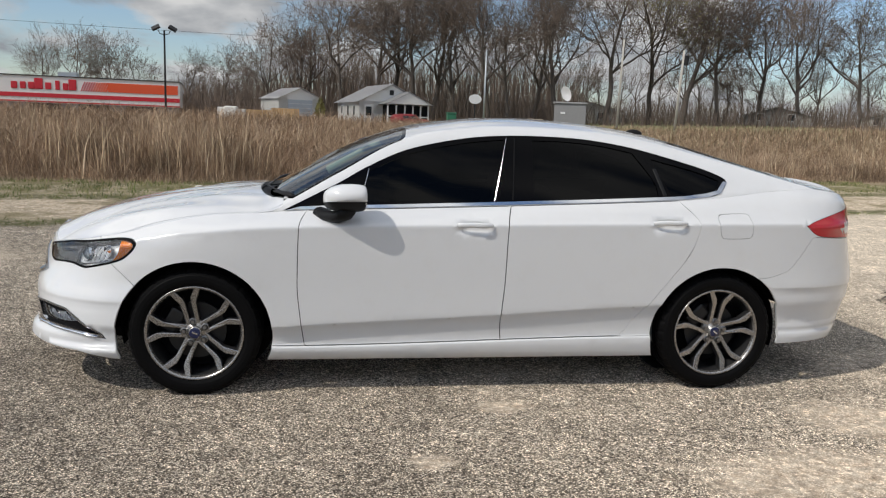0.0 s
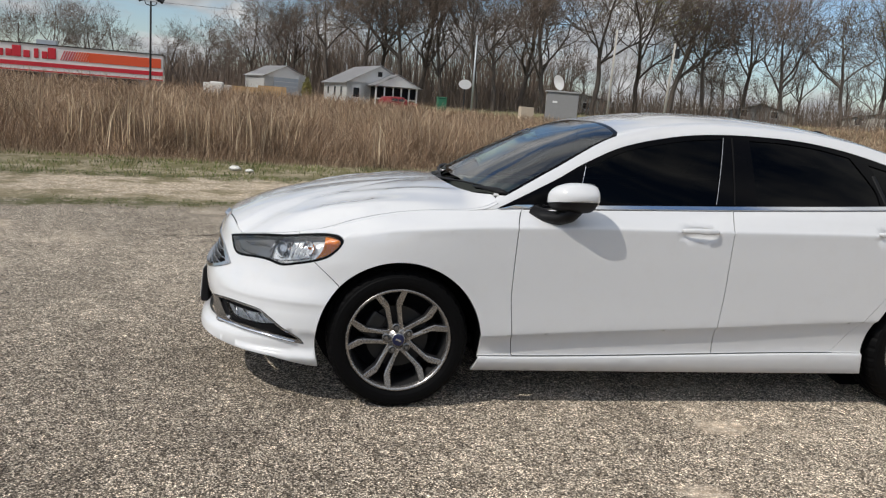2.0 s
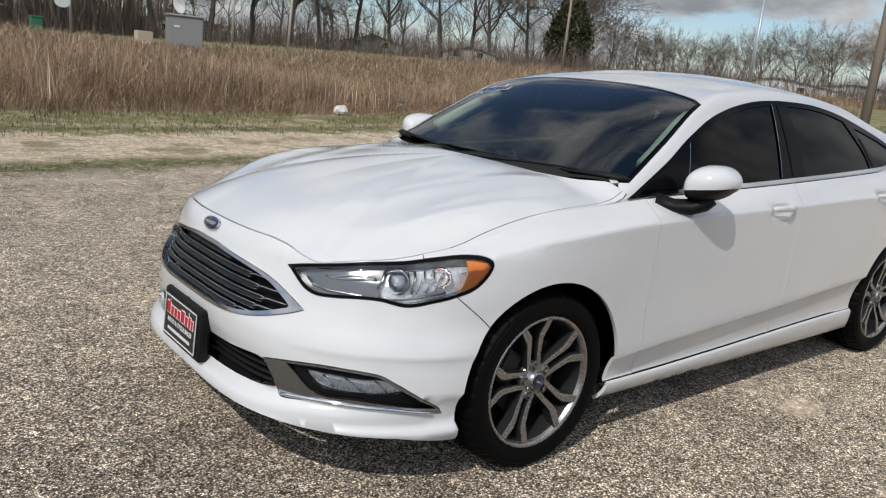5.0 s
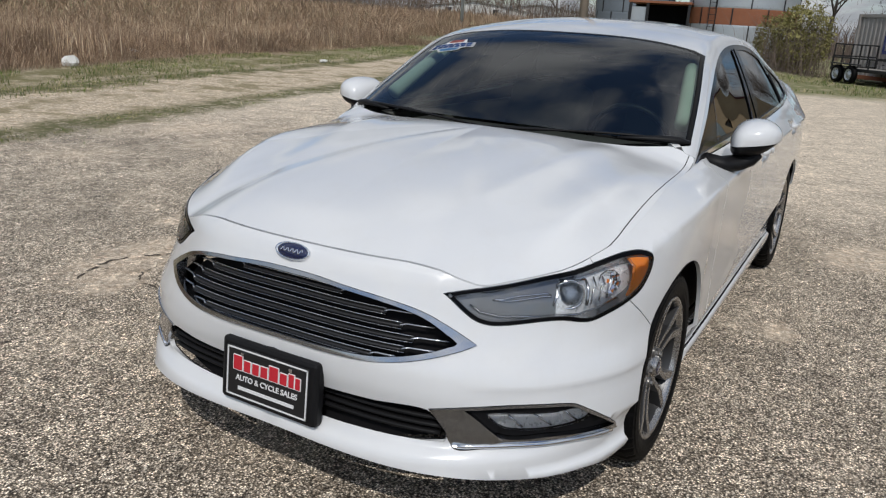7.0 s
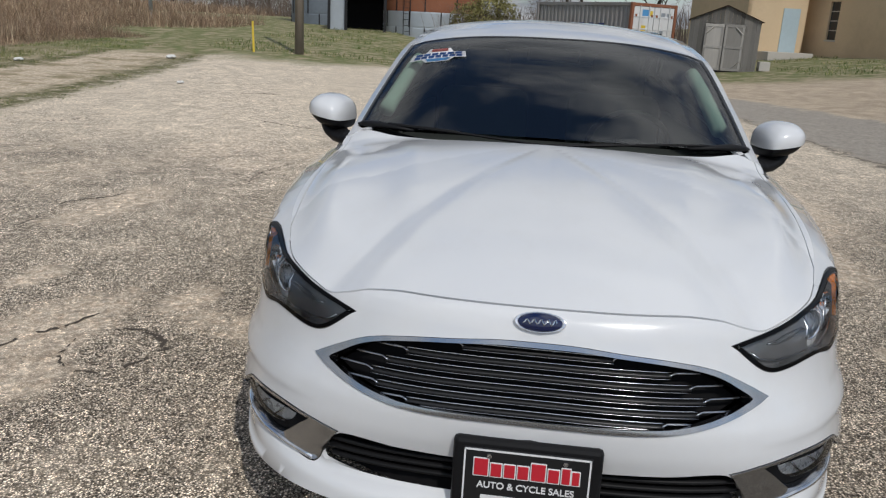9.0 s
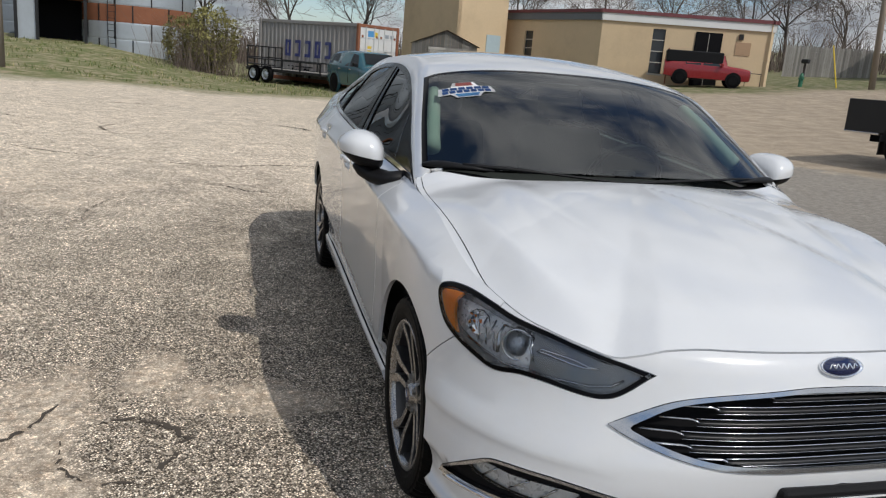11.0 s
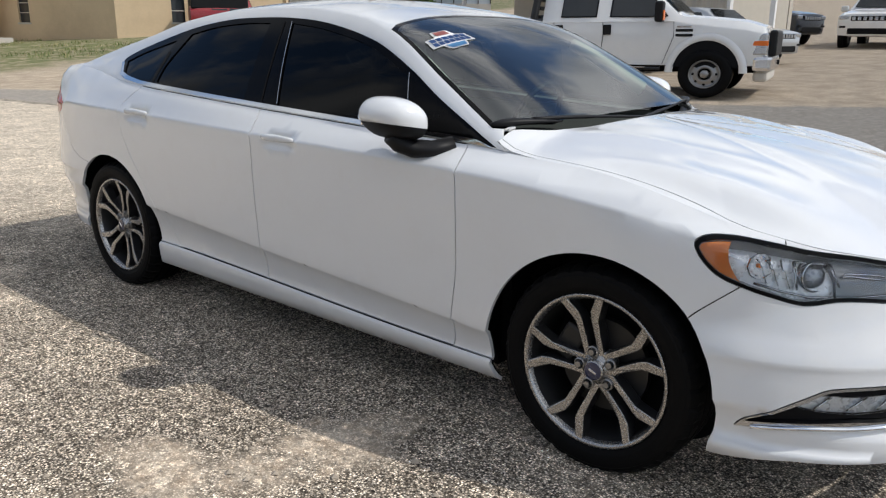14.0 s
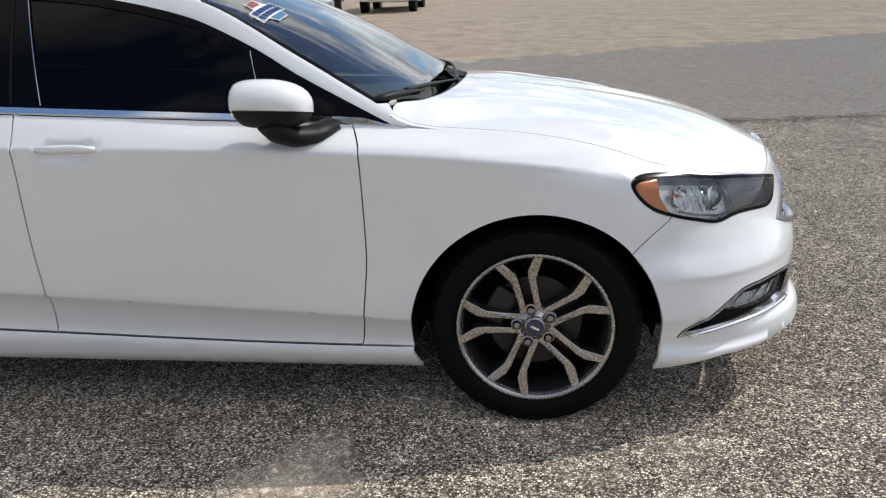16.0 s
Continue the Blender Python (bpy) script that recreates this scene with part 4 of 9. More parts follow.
# hood
base = lambda y: -1.13 + .165 * (np.abs(y) / .72)**2.6
rear = lambda y: np.minimum(base(y) - .022, -.985)
yy = np.linspace(-.795, .795, 60)
es = _edge_p[(_edge_p[:, 0] < -.99)]
hood_outer = np.vstack([es[::2][:, :2], np.stack([rear(yy), yy], 1)[::-1], (es[::2][:, :2] * (1, -1))[::-1][:-1]])
hood_side = pchip([-2.0, -1.957, -1.885, -1.76, -1.53, -1.30, -1.086, -.98], [.738, .745, .757, .772, .783, .787, .785, .780])
hx = np.linspace(-1.99, -.988, 70)
hood_dom = mesh_domain(hood_outer, [np.stack([hx, sd * hood_side(hx)], 1) for sd in (-1, 1)], [], .019)
hc = hood_dom[2]
crown = (np.abs(hc[:, 1]) > hood_side(hc[:, 0])) & (hc[:, 0] > -1.985)
panel("hood", hood_dom, ~crown, hood_surf, PAINT, sedan, gap=lambda v: np.interp(v[:, :1], [-2.15, -2.0], [.0042, .0018]), lip=.02, label="white engine hood with soft ridges")
# black sheet added below the hood, so its gaps show as shade
panel("hood_lining", hood_dom, np.ones(len(hood_dom[1]), bool), hood_surf, BLACK, sedan, offset=-.024, gap=0, lip=0)
for sd in (-1, 1):
    panel("fender_crown", hood_dom, crown & (hc[:, 1] * sd > 0), hood_surf, PAINT, sedan, gap=lambda v: np.where(np.abs(np.abs(v[:, 1:]) - hood_side(v[:, :1])) < .004, .0012, 0.0), lip=.02)

# roof, windscreen and rear window
ux = np.linspace(-1.045, 2.05, 150)
upper_outer = np.vstack([np.stack([ux, rail_y(ux)], 1), np.stack([ux, -rail_y(ux)], 1)[::-1]])
wy = np.linspace(-.725, .725, 50)
up_side = np.stack([np.linspace(-.94, -.37, 40), rail_y(np.linspace(-.94, -.37, 40)) - np.linspace(.026, .024, 40)], 1)
head_y = np.linspace(.60, -.60, 40)
screen = np.vstack([np.stack([base(wy), wy], 1)[:-1], [(-.97, .742)], up_side, np.stack([-.305 - .04 * (head_y / .61)**2, head_y], 1), (up_side * (1, -1))[::-1], [(-.97, -.742)]])
screen_in = inset(screen, .022)
back = curve([(1.22, -.50), (1.20, 0), (1.22, .50), (1.5, .57), (1.86, .58), (1.93, .4), (1.96, 0), (1.93, -.4), (1.86, -.58), (1.5, -.57)], .03, sharp=(0, 2))
upper_dom = mesh_domain(upper_outer, [], [screen, screen_in, back], .035)
uc = upper_dom[2]
in_screen, in_back = inside(uc, screen), inside(uc, back)
nose = (uc[:, 0] < -.985) & ~in_screen
panel("roof", upper_dom, ~in_screen & ~in_back & ~nose, upper_surf, PAINT, sedan, gap=0, lip=.012)
panel("windscreen", upper_dom, inside(uc, screen_in), upper_surf, SCREEN, sedan, offset=-.002, gap=0, lip=0, label="tinted windscreen with a dark top band").visible_shadow = False
panel("windscreen_border", upper_dom, in_screen & ~inside(uc, screen_in), upper_surf, BLACK_GLOSS, sedan, offset=-.0015, gap=0, lip=.004)
panel("rear_window", upper_dom, in_back, upper_surf, TINT, sedan, offset=-.002, gap=0, lip=0)
# dark sun band along the head of the windscreen
band_dom = mesh_domain(np.vstack([np.stack([np.full(40, -.43), np.linspace(-.60, .60, 40)], 1), np.stack([-.325 - .04 * (head_y / .61)**2, head_y * .99], 1)]), [], [], .05)
panel("sun_band", band_dom, np.ones(len(band_dom[1]), bool), upper_surf, TINT, sedan, offset=-.006, gap=0, lip=0)
# trunk lid, seen from the side
tx = np.linspace(1.98, 2.33, 30)
deck_y = lambda x: hull_point(s_at_x(x, top_z(x)), top_z(x))[:, 1] - .010
trunk_outer = np.vstack([np.stack([tx, deck_y(tx)], 1), np.stack([tx, -deck_y(tx)], 1)[::-1]])


def trunk_point(x, y):
    q = np.clip(np.abs(y) / np.maximum(deck_y(np.asarray(x, float)), .1), 0, 1.05)
    lip = .026 * np.exp(-((x - 2.315) / .04)**2) * np.clip(1 - q**6, 0, 1)
    return np.stack([x, y, top_z(x) - .003 + .042 * (1 - q**2.5) + lip], -1)


trunk_dom = mesh_domain(trunk_outer, [], [], .03)
panel("trunk_lid", trunk_dom, np.ones(len(trunk_dom[1]), bool), facing(trunk_point, (0, 0, 1)), PAINT, sedan, gap=.002, lip=.03)

# cabin sides
gx = np.linspace(-1.035, 2.045, 170)
side_out = np.vstack([np.stack([gx, top_z(gx) + .0005], 1), np.stack([gx, rail_z(gx)], 1)[::-1]])
DLO = curve([(-.985, .970), (-.70, 1.118), (-.55, 1.205), (-.34, 1.298), (-.03, 1.366), (.235, 1.390), (.54, 1.390), (.74, 1.375), (.97, 1.338), (1.32, 1.250), (1.455, 1.200), (1.475, 1.175),
             (1.42, 1.115), (1.34, 1.094), (1.2, 1.084), (.84, 1.066), (.22, 1.034), (-.4, 1.003)], .018, sharp=(0,))
dlo_in = inset(DLO, .022)
belt_top = lambda x: top_z(x) + .026
G_FRONT = curve([(-.60, 1.025), (-.545, 1.180), (-.33, 1.275), (-.02, 1.342), (.205, 1.368), (.120, 1.035)], .02, sharp=(0, 1, 4, 5))
G_REAR = curve([(.345, 1.050), (.352, 1.368), (.54, 1.367), (.75, 1.350), (.93, 1.318), (1.035, 1.165), (1.05, 1.084)], .02, sharp=(0, 1, 4, 6))
G_QUARTER = curve([(1.12, 1.10), (1.075, 1.20), (1.035, 1.288), (1.30, 1.225), (1.43, 1.18), (1.38, 1.120), (1.25, 1.104)], .02, sharp=(0, 2, 4))
CHROME_BELT = np.vstack([[(x, top_z(x) + .004) for x in np.linspace(-.97, 1.2, 60)], [(1.34, 1.092), (1.42, 1.112), (1.475, 1.172), (1.452, 1.176), (1.40, 1.126), (1.33, 1.110)],
                         [(x, top_z(x) + .020) for x in np.linspace(1.2, -.90, 60)]])
cab_dom = mesh_domain(side_out, [], [DLO, G_FRONT, G_REAR, G_QUARTER], .03)
cc = cab_dom[2]
in_dlo = inside(cc, DLO)
glasses = [inside(cc, g) for g in (G_FRONT, G_REAR, G_QUARTER)]
belt_dom = mesh_domain(CHROME_BELT, [], [], .02)
for mir in (True, False):
    panel("cabin_side", cab_dom, ~in_dlo, glass_surf, PAINT, sedan, mirror=mir, gap=0, lip=.01)
    panel("window_trim", cab_dom, in_dlo & ~(glasses[0] | glasses[1] | glasses[2]), glass_surf, BLACK_GLOSS, sedan, mirror=mir, gap=0, lip=.012, offset=.001)
    for nm, g in zip(("front_window", "rear_side_window", "quarter_window"), glasses):
        panel(nm, cab_dom, g, glass_surf, TINT, sedan, mirror=mir, gap=.001, lip=.0, offset=-.004)
    panel("belt_molding", belt_dom, np.ones(len(belt_dom[1]), bool), glass_surf, CHROME, sedan, mirror=mir, gap=0, lip=.008, offset=.006, label="thin chrome strip below the windows")
    sg = -1 if mir else 1
    # pillar strips beside the doors' glass
    for x0, x1, w, mat in ((.126, .208, .0020, CHROME_TRIM), (-.592, -.545, .0016, CHROME_TRIM), (.225, .255, .005, BLACK), (1.085, 1.045, .010, BLACK_TRIM)):
        pts = []
        for k in range(10):
            u = k / 9
            x = x0 + (x1 - x0) * u
            z = top_z(x) + .03 + (rail_z(x) - .055 - top_z(x) - .03) * u * (1 if x0 < 1 else .62)
            p, n = glass_surf(np.array([x]), np.array([z]))
            pts.append((p[0, 0], sg * (p[0, 1] + .003), p[0, 2]))
        part("pillar_strip", sweep(pts, w, 6, up=(0, 1, 0), flat=.4), mat, sedan)

# cowl, wipers
cowl_outer = np.vstack([np.stack([base(wy) + .03, wy], 1), np.stack([rear(wy) - .03, wy], 1)[::-1]])
cowl_dom = mesh_domain(cowl_outer, [], [], .04)


def cowl_point(x, y):
    return np.stack([x, y, hood_point(x, y)[:, 2] - .030], -1)


panel("cowl", cowl_dom, np.ones(len(cowl_dom[1]), bool), facing(cowl_point, (0, 0, 1)), BLACK_TRIM, sedan, gap=0, lip=0)
for y0, y1 in ((.63, -.04), (.05, -.62)):
    pts = []
    for k in range(14):
        u = k / 13
        y = y0 + (y1 - y0) * u
        x = base(np.array([y]))[0] + .006 + .022 * math.sin(math.pi * u)
        pts.append((x, y, upper_point(np.array([x]), np.array([y]))[0, 2] + .010))
    part("wiper", sweep(pts, [.010] + [.009] * 5 + [.006] * 7 + [.004], 8, flat=.8), BLACK_TRIM, sedan, smooth=True)
for s in (-1, 1):
    cw = [(base(np.array([y]))[0] + .006, s * y, upper_point(np.array([base(np.array([y]))[0] + .006]), np.array([y]))[0, 2] + .004) for y in (.52, .60, .66, .70, .735, .765)]
    part("cowl_end", sweep(cw, [.006, .014, .020, .024, .022, .010], 10, flat=.6), BLACK_TRIM, sedan, smooth=True)

# windscreen sticker: white shield with blue band
st = empty("sticker", label="white and blue paper sticker on the windscreen")
st.parent = sedan


def on_screen(bm, name, mat, off):
    for v in bm.verts:
        x, y = -.535 + v.co.z * .88, .505 - v.co.x
        p, n = upper_surf(np.array([x]), np.array([y]))
        v.co = Vector(p[0]) + Vector(n[0]) * (off + v.co.y)
    part(name, bm, mat, st)


def flat(poly):
    bm = bmesh.new()
    f = bm.faces.new([bm.verts.new((x, 0, z)) for x, z in poly])
    bmesh.ops.solidify(bm, geom=[f], thickness=.0012)
    return bm


on_screen(flat([(-.125, -.028), (-.07, -.030), (-.05, -.062), (.05, -.062), (.07, -.030), (.125, -.028), (.115, .030), (.06, .034), (.045, .075), (-.045, .075), (-.06, .034), (-.115, .030)]), "paper", WHITE_PLAIN, .0022)
for z0, n, half in ((.003, 6, .104), (-.023, 7, .108)):
    for k in range(n):
        x0 = -half + 2 * half * k / n + .003
        x1 = -half + 2 * half * (k + 1) / n - .003
        on_screen(flat([(x0, z0), (x1, z0), (x1, z0 + .022), (x0, z0 + .022)]), "bar", STICKER_BLUE, .0036)
on_screen(flat([(-.042, -.056), (.042, -.056), (.055, -.030), (-.055, -.030)]), "bar", STICKER_SKY, .0036)
on_screen(flat([(-.038, .040), (.038, .040), (.034, .070), (-.034, .070)]), "patch", STICKER_RED, .0036)

# cabin inside: floor, dash, seats, wheel
inn = empty("interior", label="dark grey cabin with two front seats")
inn.parent = sedan
part("floor_pan", boxed(-1.0, 1.2, -.78, .78, .20, .24), BLACK, inn)
part("rear_bulkhead", boxed(1.25, 1.30, -.62, .62, .24, 1.22), CLOTH, inn)
part("firewall", boxed(-1.02, -.98, -.74, .74, .24, .93), BLACK, inn)
bm = boxed(-1.00, -.42, -.70, .70, .80, .955, .05)
part("dashboard", bm, DASH, inn, smooth=True)
for sg in (-1, 1):
    part("door_card", boxed(-.85, 1.2, sg * .76 - .02, sg * .76 + .02, .25, .975, .01), CLOTH, inn)
    bm = boxed(-.22, .30, sg * .36 - .25, sg * .36 + .25, .40, .58, .06)
    part("seat", bm, CLOTH, inn, smooth=True)
    bm = bmesh.new()
    box(bm, -.08, .08, -.25, .25, 0, .62, .06, m=Matrix.Translation((.27, sg * .36, .52)) @ pose(0, 0, 0, 0, 18, 0))
    part("seat_back", bm, CLOTH, inn, smooth=True)
    bm = bmesh.new()
    box(bm, -.05, .05, -.13, .13, 0, .18, .04, m=Matrix.Translation((.47, sg * .36, 1.15)) @ pose(0, 0, 0, 0, 12, 0))
    part("headrest", bm, CLOTH, inn, smooth=True)
    xs = np.linspace(-.76, -.40, 9)
    part("pillar_trim", sweep([(x, sg * (rail_y(x) - .074), rail_z(x) - .040) for x in xs], [.034, .034, .033, .033, .032, .031, .030, .029, .028], 10), PILLAR, inn, smooth=True)
bm = bmesh.new()
sm = Matrix.Translation((-.36, -.37, .935)) @ pose(0, 0, 0, 0, -24, 0)
part("steering_wheel", lathe([(.185 + .014 * math.cos(a), .014 * math.sin(a)) for a in np.linspace(0, 2 * math.pi, 12, endpoint=False)], 40, "X", closed=True), BLACK_TRIM, inn, smooth=True, m=sm)
bm = boxed(-.02, .02, -.17, .17, -.025, .025, .01)
box(bm, -.03, .02, -.06, .06, -.06, .05, .02)
part("steering_hub", bm, BLACK_TRIM, inn, m=sm)
bm = boxed(-.30, -.28, -.12, .12, 1.30, 1.36, .01)
part("inside_mirror", bm, BLACK_TRIM, inn)
part("headliner", boxed(-.22, .95, -.50, .50, 1.375, 1.39), PILLAR, inn)
# antenna fin
bm = bmesh.new()
bmesh.ops.create_uvsphere(bm, u_segments=14, v_segments=8, radius=1, matrix=Matrix.Translation((1.20, 0, 1.42)) @ Matrix.Diagonal((.06, .025, .03, 1)))
part("antenna", bm, BLACK_TRIM, sedan, smooth=True)

# under the car
# unseen plate added to stop sun leaking through the nose onto the ground
part("sun_leak_blocker", boxed(-2.12, -1.0, -.60, .60, .285, .30), BLACK, sedan)
part("underbody", boxed(-2.05, 1.9, -.66, .66, .26, .31), BLACK, sedan)
bm = bmesh.new()
for ax in (-1.425, 1.425):
    for sg in (-1, 1):
        prof = [(.405, sg * .50), (.405, sg * (.70 if ax < 0 else .79))]
        b2 = lathe(prof, 48)
        bmesh.ops.bisect_plane(b2, geom=b2.verts[:] + b2.edges[:] + b2.faces[:], plane_co=(0, 0, -.10), plane_no=(0, 0, 1), clear_inner=True)
        bmesh.ops.translate(b2, vec=(ax, 0, .325), verts=b2.verts)
        part("wheel_liner", b2, BLACK, sedan)
        part("well_wall", rod((ax, sg * .49, .36), (ax, sg * .50, .36), .40, n=32), BLACK, sedan)
bm.free()


def wheel(parent):
    w = empty("wheel", label="grey alloy wheel with ten split spokes")
    w.parent = parent
    # the outer face looks to -y
    prof = [(.236, .10), (.250, .108), (.270, .118), (.300, .119), (.318, .112), (.326, .100), (.3335, .086), (.335, .060), (.3355, .058), (.3275, .056), (.3275, .048), (.336, .046), (.3365, .012), (.3285, .010),
            (.3285, .002), (.3365, 0), (.336, -.034), (.328, -.036), (.328, -.044), (.3355, -.046), (.335, -.070), (.3335, -.086), (.326, -.100), (.318, -.112), (.308, -.1145), (.304, -.1175), (.285, -.119), (.268, -.117), (.254, -.111), (.2475, -.1045), (.240, -.098)]
    bm = lathe(prof, 144)
    for v in bm.verts:
        r = math.hypot(v.co.x, v.co.z)
        if r > .315 and abs(v.co.y) > .047:
            k = round((math.atan2(v.co.z, v.co.x) / (2 * math.pi) * 144)) % 144
            if k % 4 == 0:
                f = (r - .004) / r
                v.co.x, v.co.z = v.co.x * f, v.co.z * f
    part("tyre", bm, TYRE, w, "black rubber tyre", smooth=False)
    bm = lathe([(.246, -.102), (.249, -.1085), (.2455, -.112), (.238, -.110), (.2335, -.102), (.229, -.092)], 72)
    part("rim", bm, ALLOY, w, smooth=True)
    bm = lathe([(.229, -.092), (.225, -.080), (.222, -.03), (.215, .06), (.225, .10), (.240, .10)], 72)
    part("barrel", bm, ALLOY_DARK, w, smooth=True)
    for k in range(5):
        for sg in (-1, 1):
            c0 = math.radians(72 * k + 54)
            mid = [(.040, .0235), (.100, .0250), (.158, .0275), (.180, .034), (.234, .0665)]
            wid = [.0110, .0105, .0125, .0160, .0135]
            ca, sa = math.cos(c0), math.sin(c0)
            left, right = [], []
            for i, ((r, off), h) in enumerate(zip(mid, wid)):
                q0, q1 = np.array(mid[max(i - 1, 0)]), np.array(mid[min(i + 1, 4)])
                d = (q1 - q0) / np.linalg.norm(q1 - q0)
                for side, k2 in ((left, 1), (right, -1)):
                    u, v = r - d[1] * h * k2, sg * (off + d[0] * h * k2)
                    side.append(np.array((u * ca - v * sa, u * sa + v * ca)))
            out = [tuple(q) for q in left] + [tuple(q) for q in right[::-1]]
            bm = prism(out, .034, bevel=.0035)
            for v in bm.verts:
                r = math.hypot(v.co.x, v.co.z)
                v.co.y += -.078 - .030 * np.clip((r - .05) / .19, 0, 1)**1.4 + (.014 if v.co.y > .02 else 0)
            bm.normal_update()
            for f in bm.faces:
                f.material_index = 0 if f.normal.y < -.45 else 1
            part("spoke", bm, [ALLOY, ALLOY_DARK], w, "two-tone spoke with a machined face")
    bm = lathe([(.001, -.100), (.020, -.100), (.030, -.0985), (.034, -.094), (.036, -.080), (.060, -.076), (.066, -.066), (.066, -.04)], 40)
    part("hub", bm, ALLOY, w, smooth=True)
    bm = lathe([(.001, -.1025), (.020, -.1022), (.0285, -.100)], 32)
    part("hub_cap", bm, BADGE_BLUE, w, "blue centre cap", smooth=True)
    bm = boxed(-.014, .014, -.1045, -.101, -.004, .004, .001)
    part("emblem", bm, CHROME, w)
    for k in range(5):
        a = math.radians(72 * k + 54)
        p = Vector((.057 * math.cos(a), 0, .057 * math.sin(a)))
        b = lathe([(.019, -.070), (.019, -.084), (.0145, -.086), (.0140, -.076)], 20)
        bmesh.ops.translate(b, vec=p, verts=b.verts)
        cyl(b, p + Vector((0, -.070, 0)), p + Vector((0, -.094, 0)), .0118, .010, 6)
        part("lug_nut", b, LUG, w)
    bm = lathe([(.06, -.03), (.150, -.03), (.150, -.005), (.06, -.005)], 48)
    part("brake_disc", bm, DISC, w, smooth=False)
    part("barrel_back", rod((0, .05, 0), (0, .06, 0), .215, n=40), BLACK, w)
    return w


wl = wheel(sedan)
wl.matrix_basis = pose(-1.425, -.776, .333, 0, 24, 0)
cal = boxed(.085, .165, -.06, -.005, -.055, .07, .012)
part("caliper", cal, DISC, wl, m=pose(0, 0, 0, 0, -174, 0))
made = [wl]
for x, y, turn, r in ((1.425, -.776, 41, 0), (-1.425, .776, 23, 180), (1.425, .776, 52, 180)):
    made.append(copy_thing(wl, pose(x, y, .333, 0, turn, r)))

# ---- ground ----


def soft(a):
    return np.logaddexp(0, a * 1.2) / 1.2


def ground_z(x, y):
    """Height of the ground: level round the car, rising gently to either side."""
    x, y = np.asarray(x, float), np.asarray(y, float)
    up = .052 * soft(-y - 4.5) * (1 + .8 * np.clip((x - 10) / 18, 0, 1))
    up = np.where(up > .9, .9 + (up - .9) * .8, up)
    down = .0175 * soft(y - 4.0)
    return up + np.minimum(down, 1.7) + .045 * np.minimum(soft(x - 16), 30) * np.clip((y - 2) / 6, 0, 1) * .8


def gz(x, y):
    return float(ground_z(x, y))


ax_ = np.concatenate([-np.geomspace(700, 13, 34), np.linspace(-12, 14, 66), np.geomspace(15, 700, 40)])
ay_ = np.concatenate([-np.geomspace(700, 13, 34), np.linspace(-12, 14, 66), np.geomspace(15, 700, 40)])
gxx, gyy = np.meshgrid(ax_, ay_)
gv = np.stack([gxx.ravel(), gyy.ravel(), ground_z(gxx, gyy).ravel()], 1)
nx = len(ax_)
gf = [(j * nx + i, j * nx + i + 1, (j + 1) * nx + i + 1, (j + 1) * nx + i) for j in range(len(ay_) - 1) for i in range(nx - 1)]


